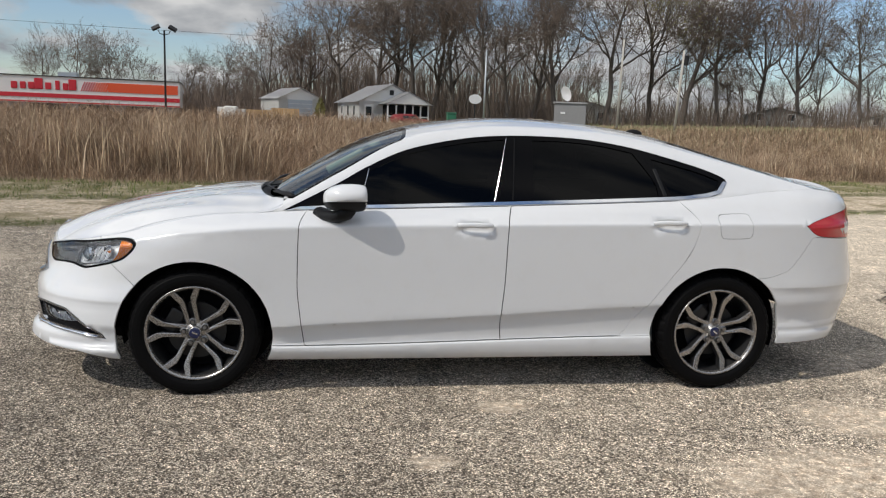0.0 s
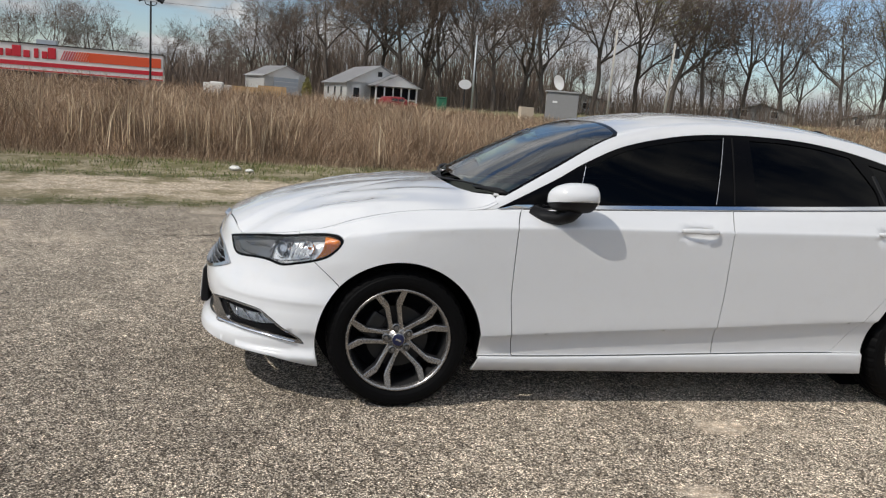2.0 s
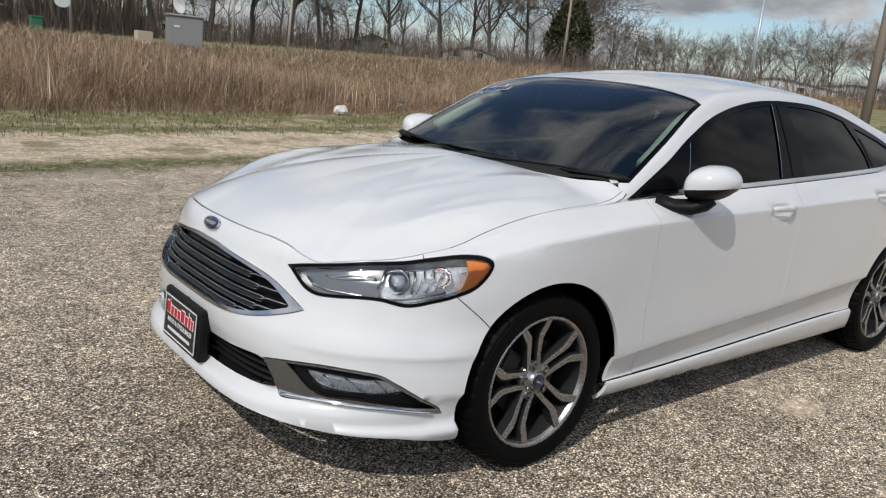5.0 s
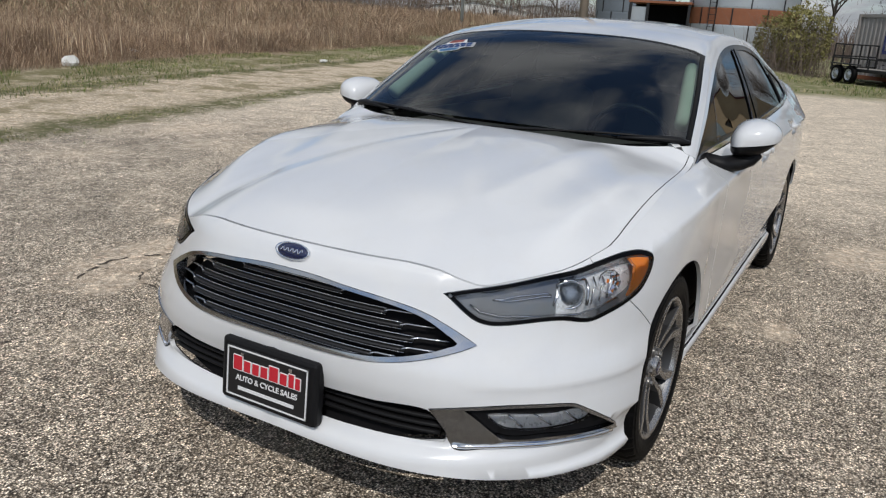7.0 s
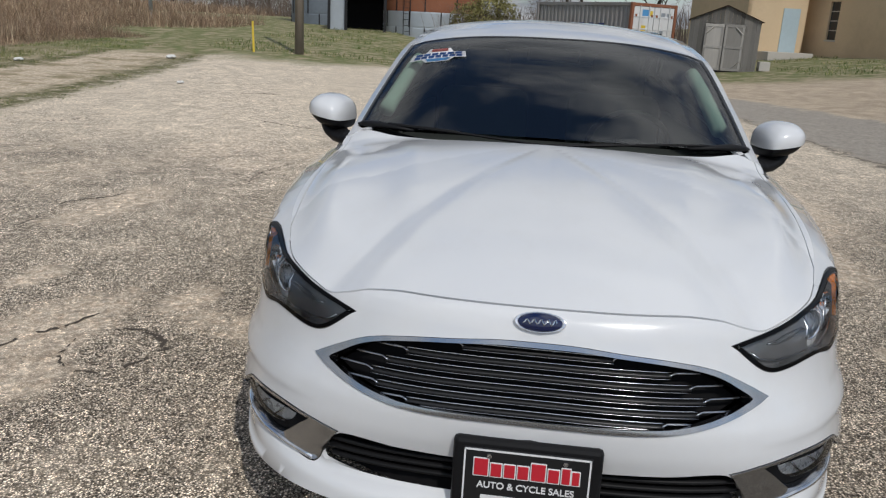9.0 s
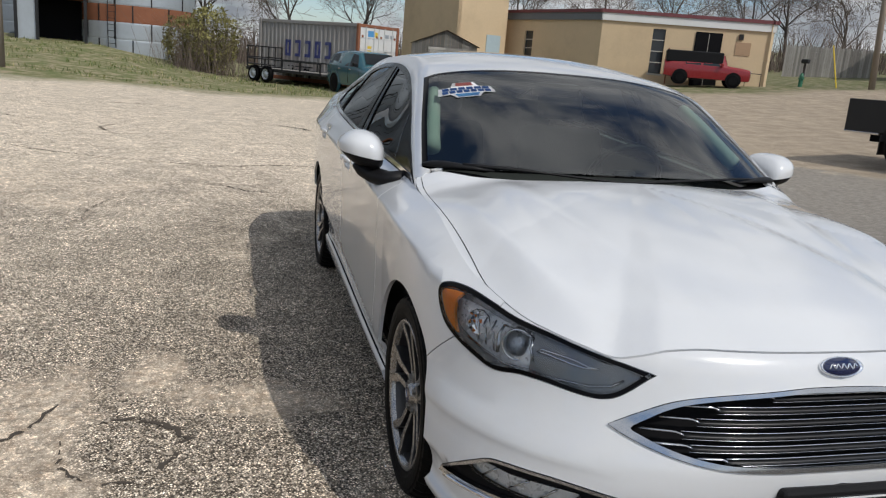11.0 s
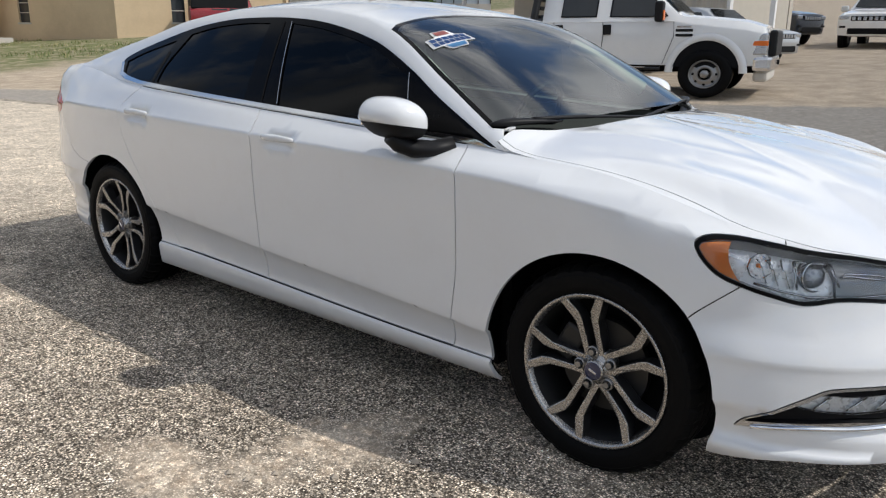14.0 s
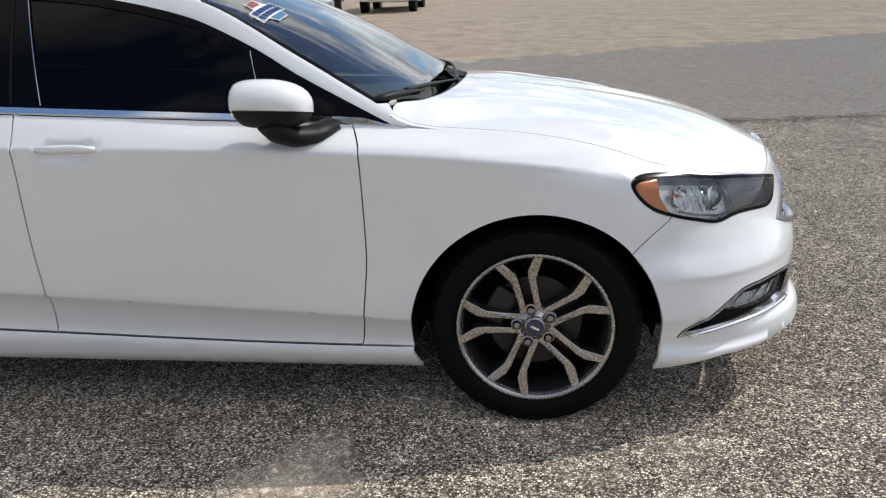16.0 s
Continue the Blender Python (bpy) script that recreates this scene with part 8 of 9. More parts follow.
def tan_building():
    b0 = empty("tan_building", label="low tan block building with flat red-edged roof", category="building")
    A, K, M = Vector((40.2, -12.9, 0)), Vector((32.4, -15.6, 0)), Vector((29.3, -23.0, 0))
    Nn = A + (M - K)
    base, top = .3, 4.55

    def wall(p, q, name, openings, z_top=top):
        """A block wall from p to q with openings (from, to, z0, z1) told along it."""
        L = (q - p).length
        d = (q - p) / L
        n = Vector((d.y, -d.x, 0))
        m = Matrix(((d.x, -n.x, 0, p.x), (d.y, -n.y, 0, p.y), (0, 0, 1, 0), (0, 0, 0, 1)))
        xs = sorted({0, L, *[a for o in openings for a in o[:2]]})
        w = empty(name)
        w.parent = b0
        w.matrix_basis = m
        for a, c in zip(xs, xs[1:]):
            hole = [o for o in openings if o[0] <= a + 1e-6 and c <= o[1] + 1e-6]
            spans = [(base, z_top)] if not hole else [(base, hole[0][2]), (hole[0][3], z_top)]
            for z0, z1 in spans:
                if z1 - z0 > .02:
                    part("block_wall", boxed(a, c, 0, .2, z0, z1), TAN_WALL, w)
        for o in openings:
            part("pane", boxed(o[0], o[1], .10, .12, o[2], o[3]), DARK_WIN, w)
            part("sill", boxed(o[0] - .05, o[1] + .05, -.04, .08, o[2] - .08, o[2] - .002), CONCRETE, w)
            for z in np.linspace(o[2], o[3], 5)[1:-1]:
                part("mullion", boxed(o[0] + .002, o[1] - .002, .07, .099, z - .02, z + .02), CONCRETE, w)
        part("fascia", boxed(-.06, L + .06, -.10, .0 - .003, z_top - .48, z_top - .12), WHITE_WOOD if name == "front_wall" else surface("grey_fascia", (.16, .17, .18), .7), w)
        part("roof_edge", boxed(-.12, L + .12, -.16, .22, z_top - .12, z_top + .04), ROOF_RED, w)
        return w
    La, Lf = (K - A).length, (M - K).length
    wall(A, K, "side_wall", [(2.4, 3.1, 1.7, 3.5)])
    f = wall(K, M, "front_wall", [(2.45, 3.05, 1.75, 3.85)])
    dx = 4.45
    part("door", boxed(dx, dx + 1.25, -.045, -.006, 1.2, 3.85), BLACK, f, "black double door")
    part("door_gap", boxed(dx + .62, dx + .64, -.05, -.04, 1.2, 3.8), CONCRETE, f)
    part("sign_board", boxed(6.35, 7.05, -.03, -.006, 2.9, 3.5), surface("brown_board", (.42, .28, .17), .8), f)
    part("lamp", boxed(6.45, 6.65, -.10, -.01, 3.62, 3.88), STEEL_DARK, f)
    part("railing", sweep([(6.9, -.6, 1.5), (6.9, -.6, 2.1), (7.6, -.6, 2.1), (7.6, -.6, 1.5)], .025, 6), STEEL_DARK, f)
    part("pipe", rod((3.3, -.05, 1.3), (3.3, -.05, 3.0), .03, n=8), RUST, f)
    rb = bmesh.new()
    vs = [rb.verts.new((p.x, p.y, top - .02)) for p in (A, K, M, Nn)]
    rb.faces.new(vs)
    bmesh.ops.solidify(rb, geom=rb.faces[:], thickness=.1)
    part("roof", rb, STEEL_DARK, b0)
    for p, q in ((M, Nn), (Nn, A)):
        wall(p, q, "rear_wall", [])
    return b0


tan_building()


def lit_house():
    # taller pale block wing behind the shed
    h = empty("tan_annex", pose(41.5, -12.0, 0, 0, 0, 16), label="taller pale tan block annex with a grey door", category="building")
    part("wall", boxed(-3.2, -3.0, .2, 3.3, .3, 5.2), TAN_WALL, h)
    part("wall", boxed(-3.2, 3.0, 3.1, 3.3, .3, 5.2, m=Matrix.Translation((0, .01, 0))), TAN_WALL, h)
    part("wall", boxed(-3.0, 3.0, .0, .2, .3, 5.2), TAN_WALL, h)
    part("roof", boxed(-3.3, 3.1, -.1, 3.4, 5.22, 5.35), ROOF_RED, h)
    part("door", boxed(-3.24, -3.205, .5, 1.4, .9, 3.1), surface("pale_blue_door", (.42, .52, .56), .6), h)
    part("step", boxed(-4.4, -3.3, .2, 2.6, .3, 1.0, .02), CONCRETE, h)
    return h


lit_house()


def grey_house():
    h = empty("grey_house", Matrix.Translation((32.9, -36.5, gz(33, -36.6) + .42)) @ pose(0, 0, 0, 0, 0, 128) @ Matrix.Diagonal((1, -1, 1, 1)), label="small grey panelled house with dark gabled porch", category="house")
    # front looks to local +x ... its long side runs along y
    part("base", boxed(-6, .0, -4.8, 1.9, -.9, .25), CONCRETE, h)
    part("wall", boxed(-6, -.02, -4.8, 0, .25, 2.55), GREY_BLUE, h)
    part("porch_wall", boxed(-5.5, -.6, 0, 1.8, .25, 2.5), DARK_WOOD, h)
    for k in range(7):
        part("trim_strip", boxed(-.018, .02, -4.76 + k * .79 - .035, -4.76 + k * .79 + .035, .25, 2.55), DARK_WOOD, h)
    for y in (-1.2, -3.6):
        w = part("window", boxed(-.015, .03, y - .42, y + .42, 1.05, 2.05), WHITE_WOOD, h)
        for z in (1.3, 1.55, 1.8):
            part("pane", boxed(.03, .036, y - .36, y + .36, z - .11, z + .11), DARK_WIN, w)
    w = part("window", boxed(-.59, -.56, .45, 1.15, 1.15, 2.05), WHITE_WOOD, h)
    part("pane", boxed(-.56, -.553, .5, 1.1, 1.2, 2.0), DARK_WIN, w)
    b = prism([(-6.6, 2.5), (-3.0, 3.9), (.6, 2.5), (.6, 2.4), (-3.0, 3.72), (-6.6, 2.4)], 7.4, m=pose(0, -5.2, 0))
    part("roof", b, SHINGLE, h)
    b = prism([(-5.9, 2.5), (-3.0, 3.7), (-.1, 2.5)], .12, m=pose(0, 1.45, 0))
    part("gable", b, DARK_WOOD, h)
    part("chimney", boxed(-3.4, -2.9, -3.4, -2.9, 3.3, 4.3, .02), DARK_WOOD, h)
    return h


grey_house()


def porch_house():
    """Local x runs along the front, which faces +y; an open carport on the far half."""
    h = empty("beige_house", Matrix.Translation((6.0, -19.6, 0)) @ pose(0, 0, 0, 0, 0, -18.3), label="beige panelled house with a shingled carport roof on a post", category="house")
    siding = surface("beige_siding", (.50, .46, .39), .7, var=.12)
    corrugated(6.95, .6, 3.7, .20, .02, siding, "front_wall", h, pose(0, 0, 0) @ Matrix.Diagonal((1, -1, 1, 1)))
    part("end_wall", boxed(0, .04, -2.6, -.02, .6, 3.7), siding, h)
    part("end_wall", boxed(6.91, 6.95, -2.6, -.02, .6, 3.7), siding, h)
    part("rear_wall", boxed(0, 13.6, -2.8, -2.65, .6, 3.9), siding, h)
    part("corner_trim", boxed(-.05, .06, -.08, .05, .6, 3.7), WHITE_WOOD, h)
    part("window", boxed(4.2, 4.8, .0, .05, 2.9, 3.3), DARK_WIN, h)
    b = bmesh.new()
    vs = [b.verts.new(p) for p in ((-.4, .6, 3.75), (14.0, .6, 3.75), (14.0, -3.0, 4.7), (-.4, -3.0, 4.7))]
    b.faces.new(vs)
    bmesh.ops.solidify(b, geom=b.faces[:], thickness=.12)
    bmesh.ops.recalc_face_normals(b, faces=b.faces)
    part("roof", b, GREY_SHINGLE, h)
    part("gutter", boxed(-.4, 14.0, .60, .70, 3.66, 3.78, .01), WHITE_WOOD, h)
    part("porch_post", boxed(13.3, 13.44, .06, .20, .9, 3.7, .01), WHITE_WOOD, h)
    return h


porch_house()
tagged(part("white_post", boxed(-.07, .07, -.07, .07, -.2, 3.4, .01), WHITE_WOOD, None, m=pose(4.93, -19.97, gz(4.9, -20))), label="white painted post standing beside the conifer", category="post")


def grain_bin(x, y, r, h, mat, band):
    z0 = gz(x, y) - .3
    s = empty("grain_bin", pose(x, y, z0), label="ribbed galvanised grain bin with a rusty band" if band else "dark grey ribbed grain bin", category="silo")
    z = 0.0
    while z < h - .01:
        prof = []
        for k in range(9):
            prof.append((r + (.02 if k % 2 else 0), z + k * .82 / 8))
        m = RUST if band and 2 <= round(z / .82) < 3 else mat
        part("wall_ring", lathe(prof, 72, "Z"), m, s, smooth=True)
        for k in range(10):
            a = 2 * math.pi * (k + (.5 if round(z / .82) % 2 else 0)) / 10
            part("seam", boxed(-.02, .02, -.03, .03, z, z + .815, m=Matrix.Translation(((r + .02) * math.cos(a), (r + .02) * math.sin(a), 0)) @ pose(0, 0, 0, 0, 0, math.degrees(a))), STEEL_DARK, s)
        z += .82
    part("roof", lathe([(r + .1, h), (.3, h + r * .6), (.01, h + r * .62)], 48, "Z"), mat, s)
    if band:
        la = empty("ladder")
        la.parent = s
        a0 = math.radians(160)
        c = Vector(((r + .12) * math.cos(a0), (r + .12) * math.sin(a0), 0))
        t = Vector((-math.sin(a0), math.cos(a0), 0))
        for k in (-.2, .2):
            part("rail", rod(c + t * k + Vector((0, 0, .4)), c + t * k + Vector((0, 0, h)), .022, n=6), STEEL_DARK, la)
        for k in range(int(h / .3) - 2):
            part("rung", rod(c - t * .2 + Vector((0, 0, .6 + .3 * k)), c + t * .2 + Vector((0, 0, .6 + .3 * k)), .014, n=6), STEEL_DARK, la)
    return s


grain_bin(41.3, 6.5, 2.75, 8.2, GALV, True)
grain_bin(44.5, 13.3, 2.3, 7.4, surface("dark_galvanised", (.20, .23, .26), .5, .4, var=.2), False)
sh = empty("lean_to", pose(39.5, 10.3, gz(39.5, 10.3) - .1, 0, 0, 8), label="dark open lean-to between the grain bins", category="shed")
part("roof", boxed(-1.2, 1.4, -1.6, 1.6, 2.1, 2.22, .01), RUST, sh)
for x, y in ((-1.1, -1.5), (-1.1, 1.5), (-1.1, .6)):
    part("post", boxed(x - .07, x + .07, y - .07, y + .07, 0, 2.1), STEEL_DARK, sh)
part("back_wall", boxed(1.3, 1.4, -1.6, 1.6, 0, 2.1), BLACK, sh)
part("panel", boxed(-1.0, -.95, .62, 1.45, 0, 1.9), GALV, sh)

# poles, rods and small things
def utility_pole(x, y, h, r, label, lean=0.0, arm=False, mat=POLE_WOOD):
    z = gz(x, y)
    p = empty("utility_pole", Matrix.Translation((x, y, z - .2)) @ pose(0, 0, 0, 0, lean, 20), label=label, category="pole")
    part("shaft", rod((0, 0, 0), (0, 0, h), r, r * .7, 14), mat, p, smooth=True)
    if arm:
        part("cross_arm", boxed(-.06, .06, -1.1, 1.1, h - .7, h - .58, .01), mat, p)
        for k in (-1, 0, 1):
            part("insulator", rod((0, k * .95, h - .57), (0, k * .95, h - .40), .05, .03, 8), CONCRETE, p)
    return p


utility_pole(21.7, 8.1, 9, .15, "weathered wooden utility pole on the grass verge")
utility_pole(27.0, -27.0, 9, .15, "brown wooden utility pole across the road", 3)
utility_pole(51.2, 48.5, 7.6, .14, "leaning pale utility pole before the trees", 2, True)
utility_pole(36.1, 20.6, 6, .10, "thin grey pole standing in the weeds", 0, False, GALV)
for x, y, h, lean in ((21.25, 9.5, 1.0, 8), (28.0, -25.9, 2.0, 14)):
    tagged(part("marker_rod", rod((0, 0, 0), (0, 0, h), .035, n=8), YELLOW, None, m=Matrix.Translation((x, y, gz(x, y) - .02)) @ pose(0, 0, 0, 0, lean, 30)), label="thin yellow guy-wire marker in the grass", category="marker")
mb = empty("mailbox", pose(31.3, -26.6, gz(31.3, -26.6) + .3), label="dark mailbox on a thin post", category="mailbox")
part("post", boxed(-.04, .04, -.04, .04, -.4, .75), DARK_WOOD, mb)
part("box", boxed(-.25, .25, -.10, .10, .75, .97, .05), STEEL_DARK, mb)
fe = empty("wooden_fence", Matrix.Translation((42.3, -33.7, gz(42, -34) + .9)) @ pose(0, 0, 0, 0, 0, -130), label="grey wooden board fence along the hillside yard", category="fence")
for k in range(44):
    part("board", boxed(k * .125, k * .125 + .115, -.012, .012, -1.0, 1.12 + .03 * math.sin(k * 2.1)), OLD_WOOD, fe)
for z in (.2, .85):
    part("rail", boxed(0, 5.5, .012, .05, z - .04, z + .04), OLD_WOOD, fe)
hy = empty("fire_hydrant", pose(28.9, -24.6, gz(28.9, -24.6)), label="small green fire hydrant on the verge", category="hydrant")
GREEN_PAINT = surface("green_paint", (.03, .16, .09), .5, var=.15)
part("barrel", rod((0, 0, 0), (0, 0, .5), .10, .09, 12), GREEN_PAINT, hy)
part("bonnet", rod((0, 0, .5), (0, 0, .66), .11, .04, 12), GREEN_PAINT, hy)
part("nozzle", rod((-.17, 0, .38), (.17, 0, .38), .05, n=10), GREEN_PAINT, hy)
rk = bmesh.new()
bmesh.ops.create_icosphere(rk, subdivisions=2, radius=.11)
for v in rk.verts:
    v.co *= 1 + .3 * noise.noise(v.co * 14)
    v.co.z *= .6
tagged(part("rock", rk, surface("grey_rock", (.20, .18, .16), .9, var=.3, bump=.3), None, m=pose(-.95, -8.6, gz(-.95, -8.6) + .04)), label="grey rock lying on the broken pavement edge", category="rock")
PAPER = surface("white_litter", (.74, .73, .69), .8, var=.1)
for nm, x, y, s, lab in (("plastic_bag", 5.95, 12.7, .15, "white crumpled plastic bag in the weeds"), ("litter", -3.0, 9.25, .10, "white crumpled paper on the grass edge"), ("litter", -2.75, 9.1, .07, "white crumpled paper on the grass edge"),
                         ("litter", 9.6, 15.4, .12, "white crumpled paper on the grass edge"), ("litter", 13.2, 12.2, .10, "white crumpled paper on the grass edge"), ("litter", 11.0, 7.2, .07, "white crumpled paper on the grass edge"), ("litter", 17.2, 10.4, .13, "white crumpled paper on the grass edge")):
    b = bmesh.new()
    bmesh.ops.create_icosphere(b, subdivisions=2, radius=s)
    for v in b.verts:
        v.co *= 1 + .45 * noise.noise(v.co * 3 / s)
        v.co.z *= .9 if nm == "plastic_bag" else .45
    tagged(part(nm, b, PAPER, None, m=pose(x, y, gz(x, y) + s * .4)), label=lab, category="litter")

# ---- far side of the field ----
STORE_WHITE = surface("store_white", (.74, .73, .71), .6, var=.06)
STORE_RED = surface("store_red", (.55, .02, .035), .55, var=.06)
STORE_ORANGE = surface("store_orange", (.72, .095, .03), .55, var=.06)
STORE_GREY = surface("store_grey", (.20, .205, .21), .7, var=.12)
FENCE_WOOD = surface("new_fence", (.48, .31, .15), .8, var=.2, each=.15)
METAL_ROOF = surface("pale_roof", (.46, .46, .47), .55, var=.12, scale=.6)


def auto_store():
    """A long low shop with a striped parapet; local x along its front."""
    s = empty("auto_parts_store", Matrix.Translation((-14.6, 71.4, gz(-14.6, 71.4) - .6)) @ pose(0, 0, 0, 0, 0, 188), label="long shop with white, red and orange striped parapet", category="store")
    L = 15.0
    part("wall", boxed(0, L, -8, 0, 0, 1.7), STORE_GREY, s)
    z0 = 1.15
    part("parapet", boxed(-.05, L + .05, -8.05, .10, 1.15, 3.45), STORE_WHITE, s)
    part("red_band", boxed(-.06, L + .06, .10, .14, 1.62, 1.98), STORE_RED, s)
    part("red_stripe", boxed(-.06, L + .06, .10, .13, 1.18, 1.30), STORE_RED, s)
    part("orange_band", boxed(.10, 6.1, .10, .14, 2.30, 3.12), STORE_ORANGE, s)
    for k in range(11):
        w = .17 - .010 * k
        x = 6.2 + k * .21
        b = prism([(x, 2.30), (x + w, 2.30), (x + w - .35, 3.12), (x - .35, 3.12)], .04, m=pose(0, .10, 0))
        part("orange_slash", b, STORE_ORANGE if k < 6 else STORE_RED, s)
    # red blocks where the shop's name stands
    for k, (w, h) in enumerate(((.9, .95), (.6, .6), (.5, .8), (.7, .6), (.95, .95), (.7, .6), (.65, .6), (.7, .6))):
        x = 8.7 + k * .68
        b = boxed(x, x + w * .72, .10, .16, 2.32, 2.32 + h, .05)
        part("letter_block", b, STORE_RED, s)
    part("coping", boxed(-.1, L + .1, -8.1, .18, 3.45, 3.53), STEEL_DARK, s)
    part("roof_unit", boxed(9.0, 10.6, -3.6, -2.2, 3.5, 4.0, .02), GALV, s)
    for k in range(3):
        part("window", boxed(2 + k * 4, 4.6 + k * 4, .0, .04, .2, 1.1), DARK_WIN, s)
    return s


auto_store()
lp = empty("lot_lamp", pose(-13.5, 59.7, gz(-13.5, 59.7), 0, 0, 10), label="black parking lot lamp with two heads", category="street lamp")
part("pole", rod((0, 0, 0), (0, 0, 6.6), .09, .07, 10), STEEL_DARK, lp)
for s in (-1, 1):
    part("arm", sweep([(0, 0, 6.25), (s * .35, 0, 6.35), (s * .45, 0, 6.6)], .035, 6), STEEL_DARK, lp)
    part("lamp_head", boxed(-.32, .32, -.22, .22, -.09, .09, .03, m=Matrix.Translation((s * .62, -.1, 6.75)) @ pose(0, 0, 0, 35, s * 28, 0)), STEEL_DARK, lp)


def clapboard(parent, x0, x1, z0, z1, y, sg, mat, step=.17, axis="x", holes=()):
    """Overlapping boards on a wall plane."""
    z = z0
    while z < z1 - .02:
        h = min(step, z1 - z)
        spans = [(x0, x1)]
        for a, b, c, d in holes:
            if z + h > c and z < d:
                spans = [t for p, q in spans for t in ((p, min(q, a)), (max(p, b), q)) if t[1] - t[0] > .02]
        for p, q in spans:
            b = bmesh.new()
            if axis == "x":
                vs = [b.verts.new(c) for c in ((p, y + sg * .03, z), (q, y + sg * .03, z), (q, y + sg * .008, z + h), (p, y + sg * .008, z + h))]
            else:
                vs = [b.verts.new(c) for c in ((y + sg * .03, p, z), (y + sg * .03, q, z), (y + sg * .008, q, z + h), (y + sg * .008, p, z + h))]
            b.faces.new(vs)
            bmesh.ops.solidify(b, geom=b.faces[:], thickness=.012)
            part("siding_board", b, mat, parent)
        z += step


def white_house():
    """Gable front with a screened porch; local -y is the front, the long side on -x."""
    h = empty("white_house", Matrix.Translation((4.9, 68.0, gz(5, 68) - .25)) @ pose(0, 0, 0, 0, 0, 14), label="small white clapboard house with a screened front porch", category="house")
    W, D, E, R = 3.1, 7.5, 2.15, 3.75
    part("base", boxed(-W, W, 0, D, -.5, .12), CONCRETE, h)
    wl = part("wall", boxed(-W, W, 0, D, .12, E), WHITE_WOOD, h)
    side_holes = [(1.2, 1.9, .75, 1.75), (3.3, 4.0, .75, 1.75), (5.6, 6.2, .9, 1.75)]
    clapboard(wl, 0, D, .12, E, -W, -1, WHITE_WOOD, .20, "y", side_holes)
    clapboard(wl, -W, W, .12, E, 0, -1, WHITE_WOOD, .20, "x", [(-2.6, -1.8, .7, 1.75), (-.9, 3.1, .1, 2.2)])
    for a, b_, c, d in side_holes:
        w = part("window", boxed(-W - .03, -W + .02, a, b_, c, d), WHITE_WOOD, h)
        part("pane", boxed(-W - .036, -W - .03, a + .06, b_ - .06, c + .06, d - .06), DARK_WIN, w)
    w = part("window", boxed(-2.55, -1.85, -.04, .02, .75, 1.7), WHITE_WOOD, h)
    part("pane", boxed(-2.48, -1.92, -.046, -.04, .82, 1.64), DARK_WIN, w)
    b = prism([(-W, E), (0, R - .08), (W, E)], .10, m=pose(0, .02, 0))
    part("gable", b, WHITE_WOOD, h)
    b = prism([(-W, E), (0, R - .08), (W, E)], .10, m=pose(0, D - .12, 0))
    part("gable", b, WHITE_WOOD, h)
    part("attic_vent", boxed(-.2, .2, -.01, .03, 2.75, 3.2), STEEL_DARK, h)
    for s in (-1, 1):
        b = bmesh.new()
        vs = [b.verts.new(p) for p in ((s * (W + .35), -.35, E - .16), (s * (W + .35), D + .3, E - .16), (0, D + .3, R + .02), (0, -.35, R + .02))]
        b.faces.new(vs)
        bmesh.ops.solidify(b, geom=b.faces[:], thickness=.08)
        bmesh.ops.recalc_face_normals(b, faces=b.faces)
        part("roof", b, METAL_ROOF, h)
    po = empty("porch")
    po.parent = h
    part("porch_floor", boxed(-.9, 3.0, -1.7, 0, -.3, .2), CONCRETE, po)
    part("screen", boxed(-.85, 2.95, -1.62, -.02, .25, 1.85), BLACK, po)
    for x in (-.9, -.1, .72, 1.5, 2.25, 3.0):
        part("porch_post", boxed(x - .06, x + .06, -1.72, -1.60, .2, 1.95), WHITE_WOOD, po)
    part("porch_rail", boxed(-.9, 3.0, -1.69, -1.63, .80, .90), WHITE_WOOD, po)
    b = prism([(-1.2, 1.95), (1.05, 2.95), (3.3, 1.95)], 2.0, m=pose(0, -1.95, 0))
    part("porch_roof", b, WHITE_WOOD, po)
    for s, x0 in ((-1, -1.3), (1, 3.4)):
        b = bmesh.new()
        vs = [b.verts.new(p) for p in ((x0, -2.05, 1.92), (x0, .1, 1.92), (1.05, .1, 3.05), (1.05, -2.05, 3.05))]
        b.faces.new(vs)
        bmesh.ops.solidify(b, geom=b.faces[:], thickness=.06)
        bmesh.ops.recalc_face_normals(b, faces=b.faces)
        part("porch_roof_slope", b, METAL_ROOF, po)
    return h


white_house()
suv("suv", Matrix.Translation((7.2, 64.6, gz(7, 64.6) - .25)) @ pose(0, 0, 0, 0, 0, 196) @ Matrix.Diagonal((.68, .68, .66, 1)), RED_PAINT, "dark red car parked before the white house")


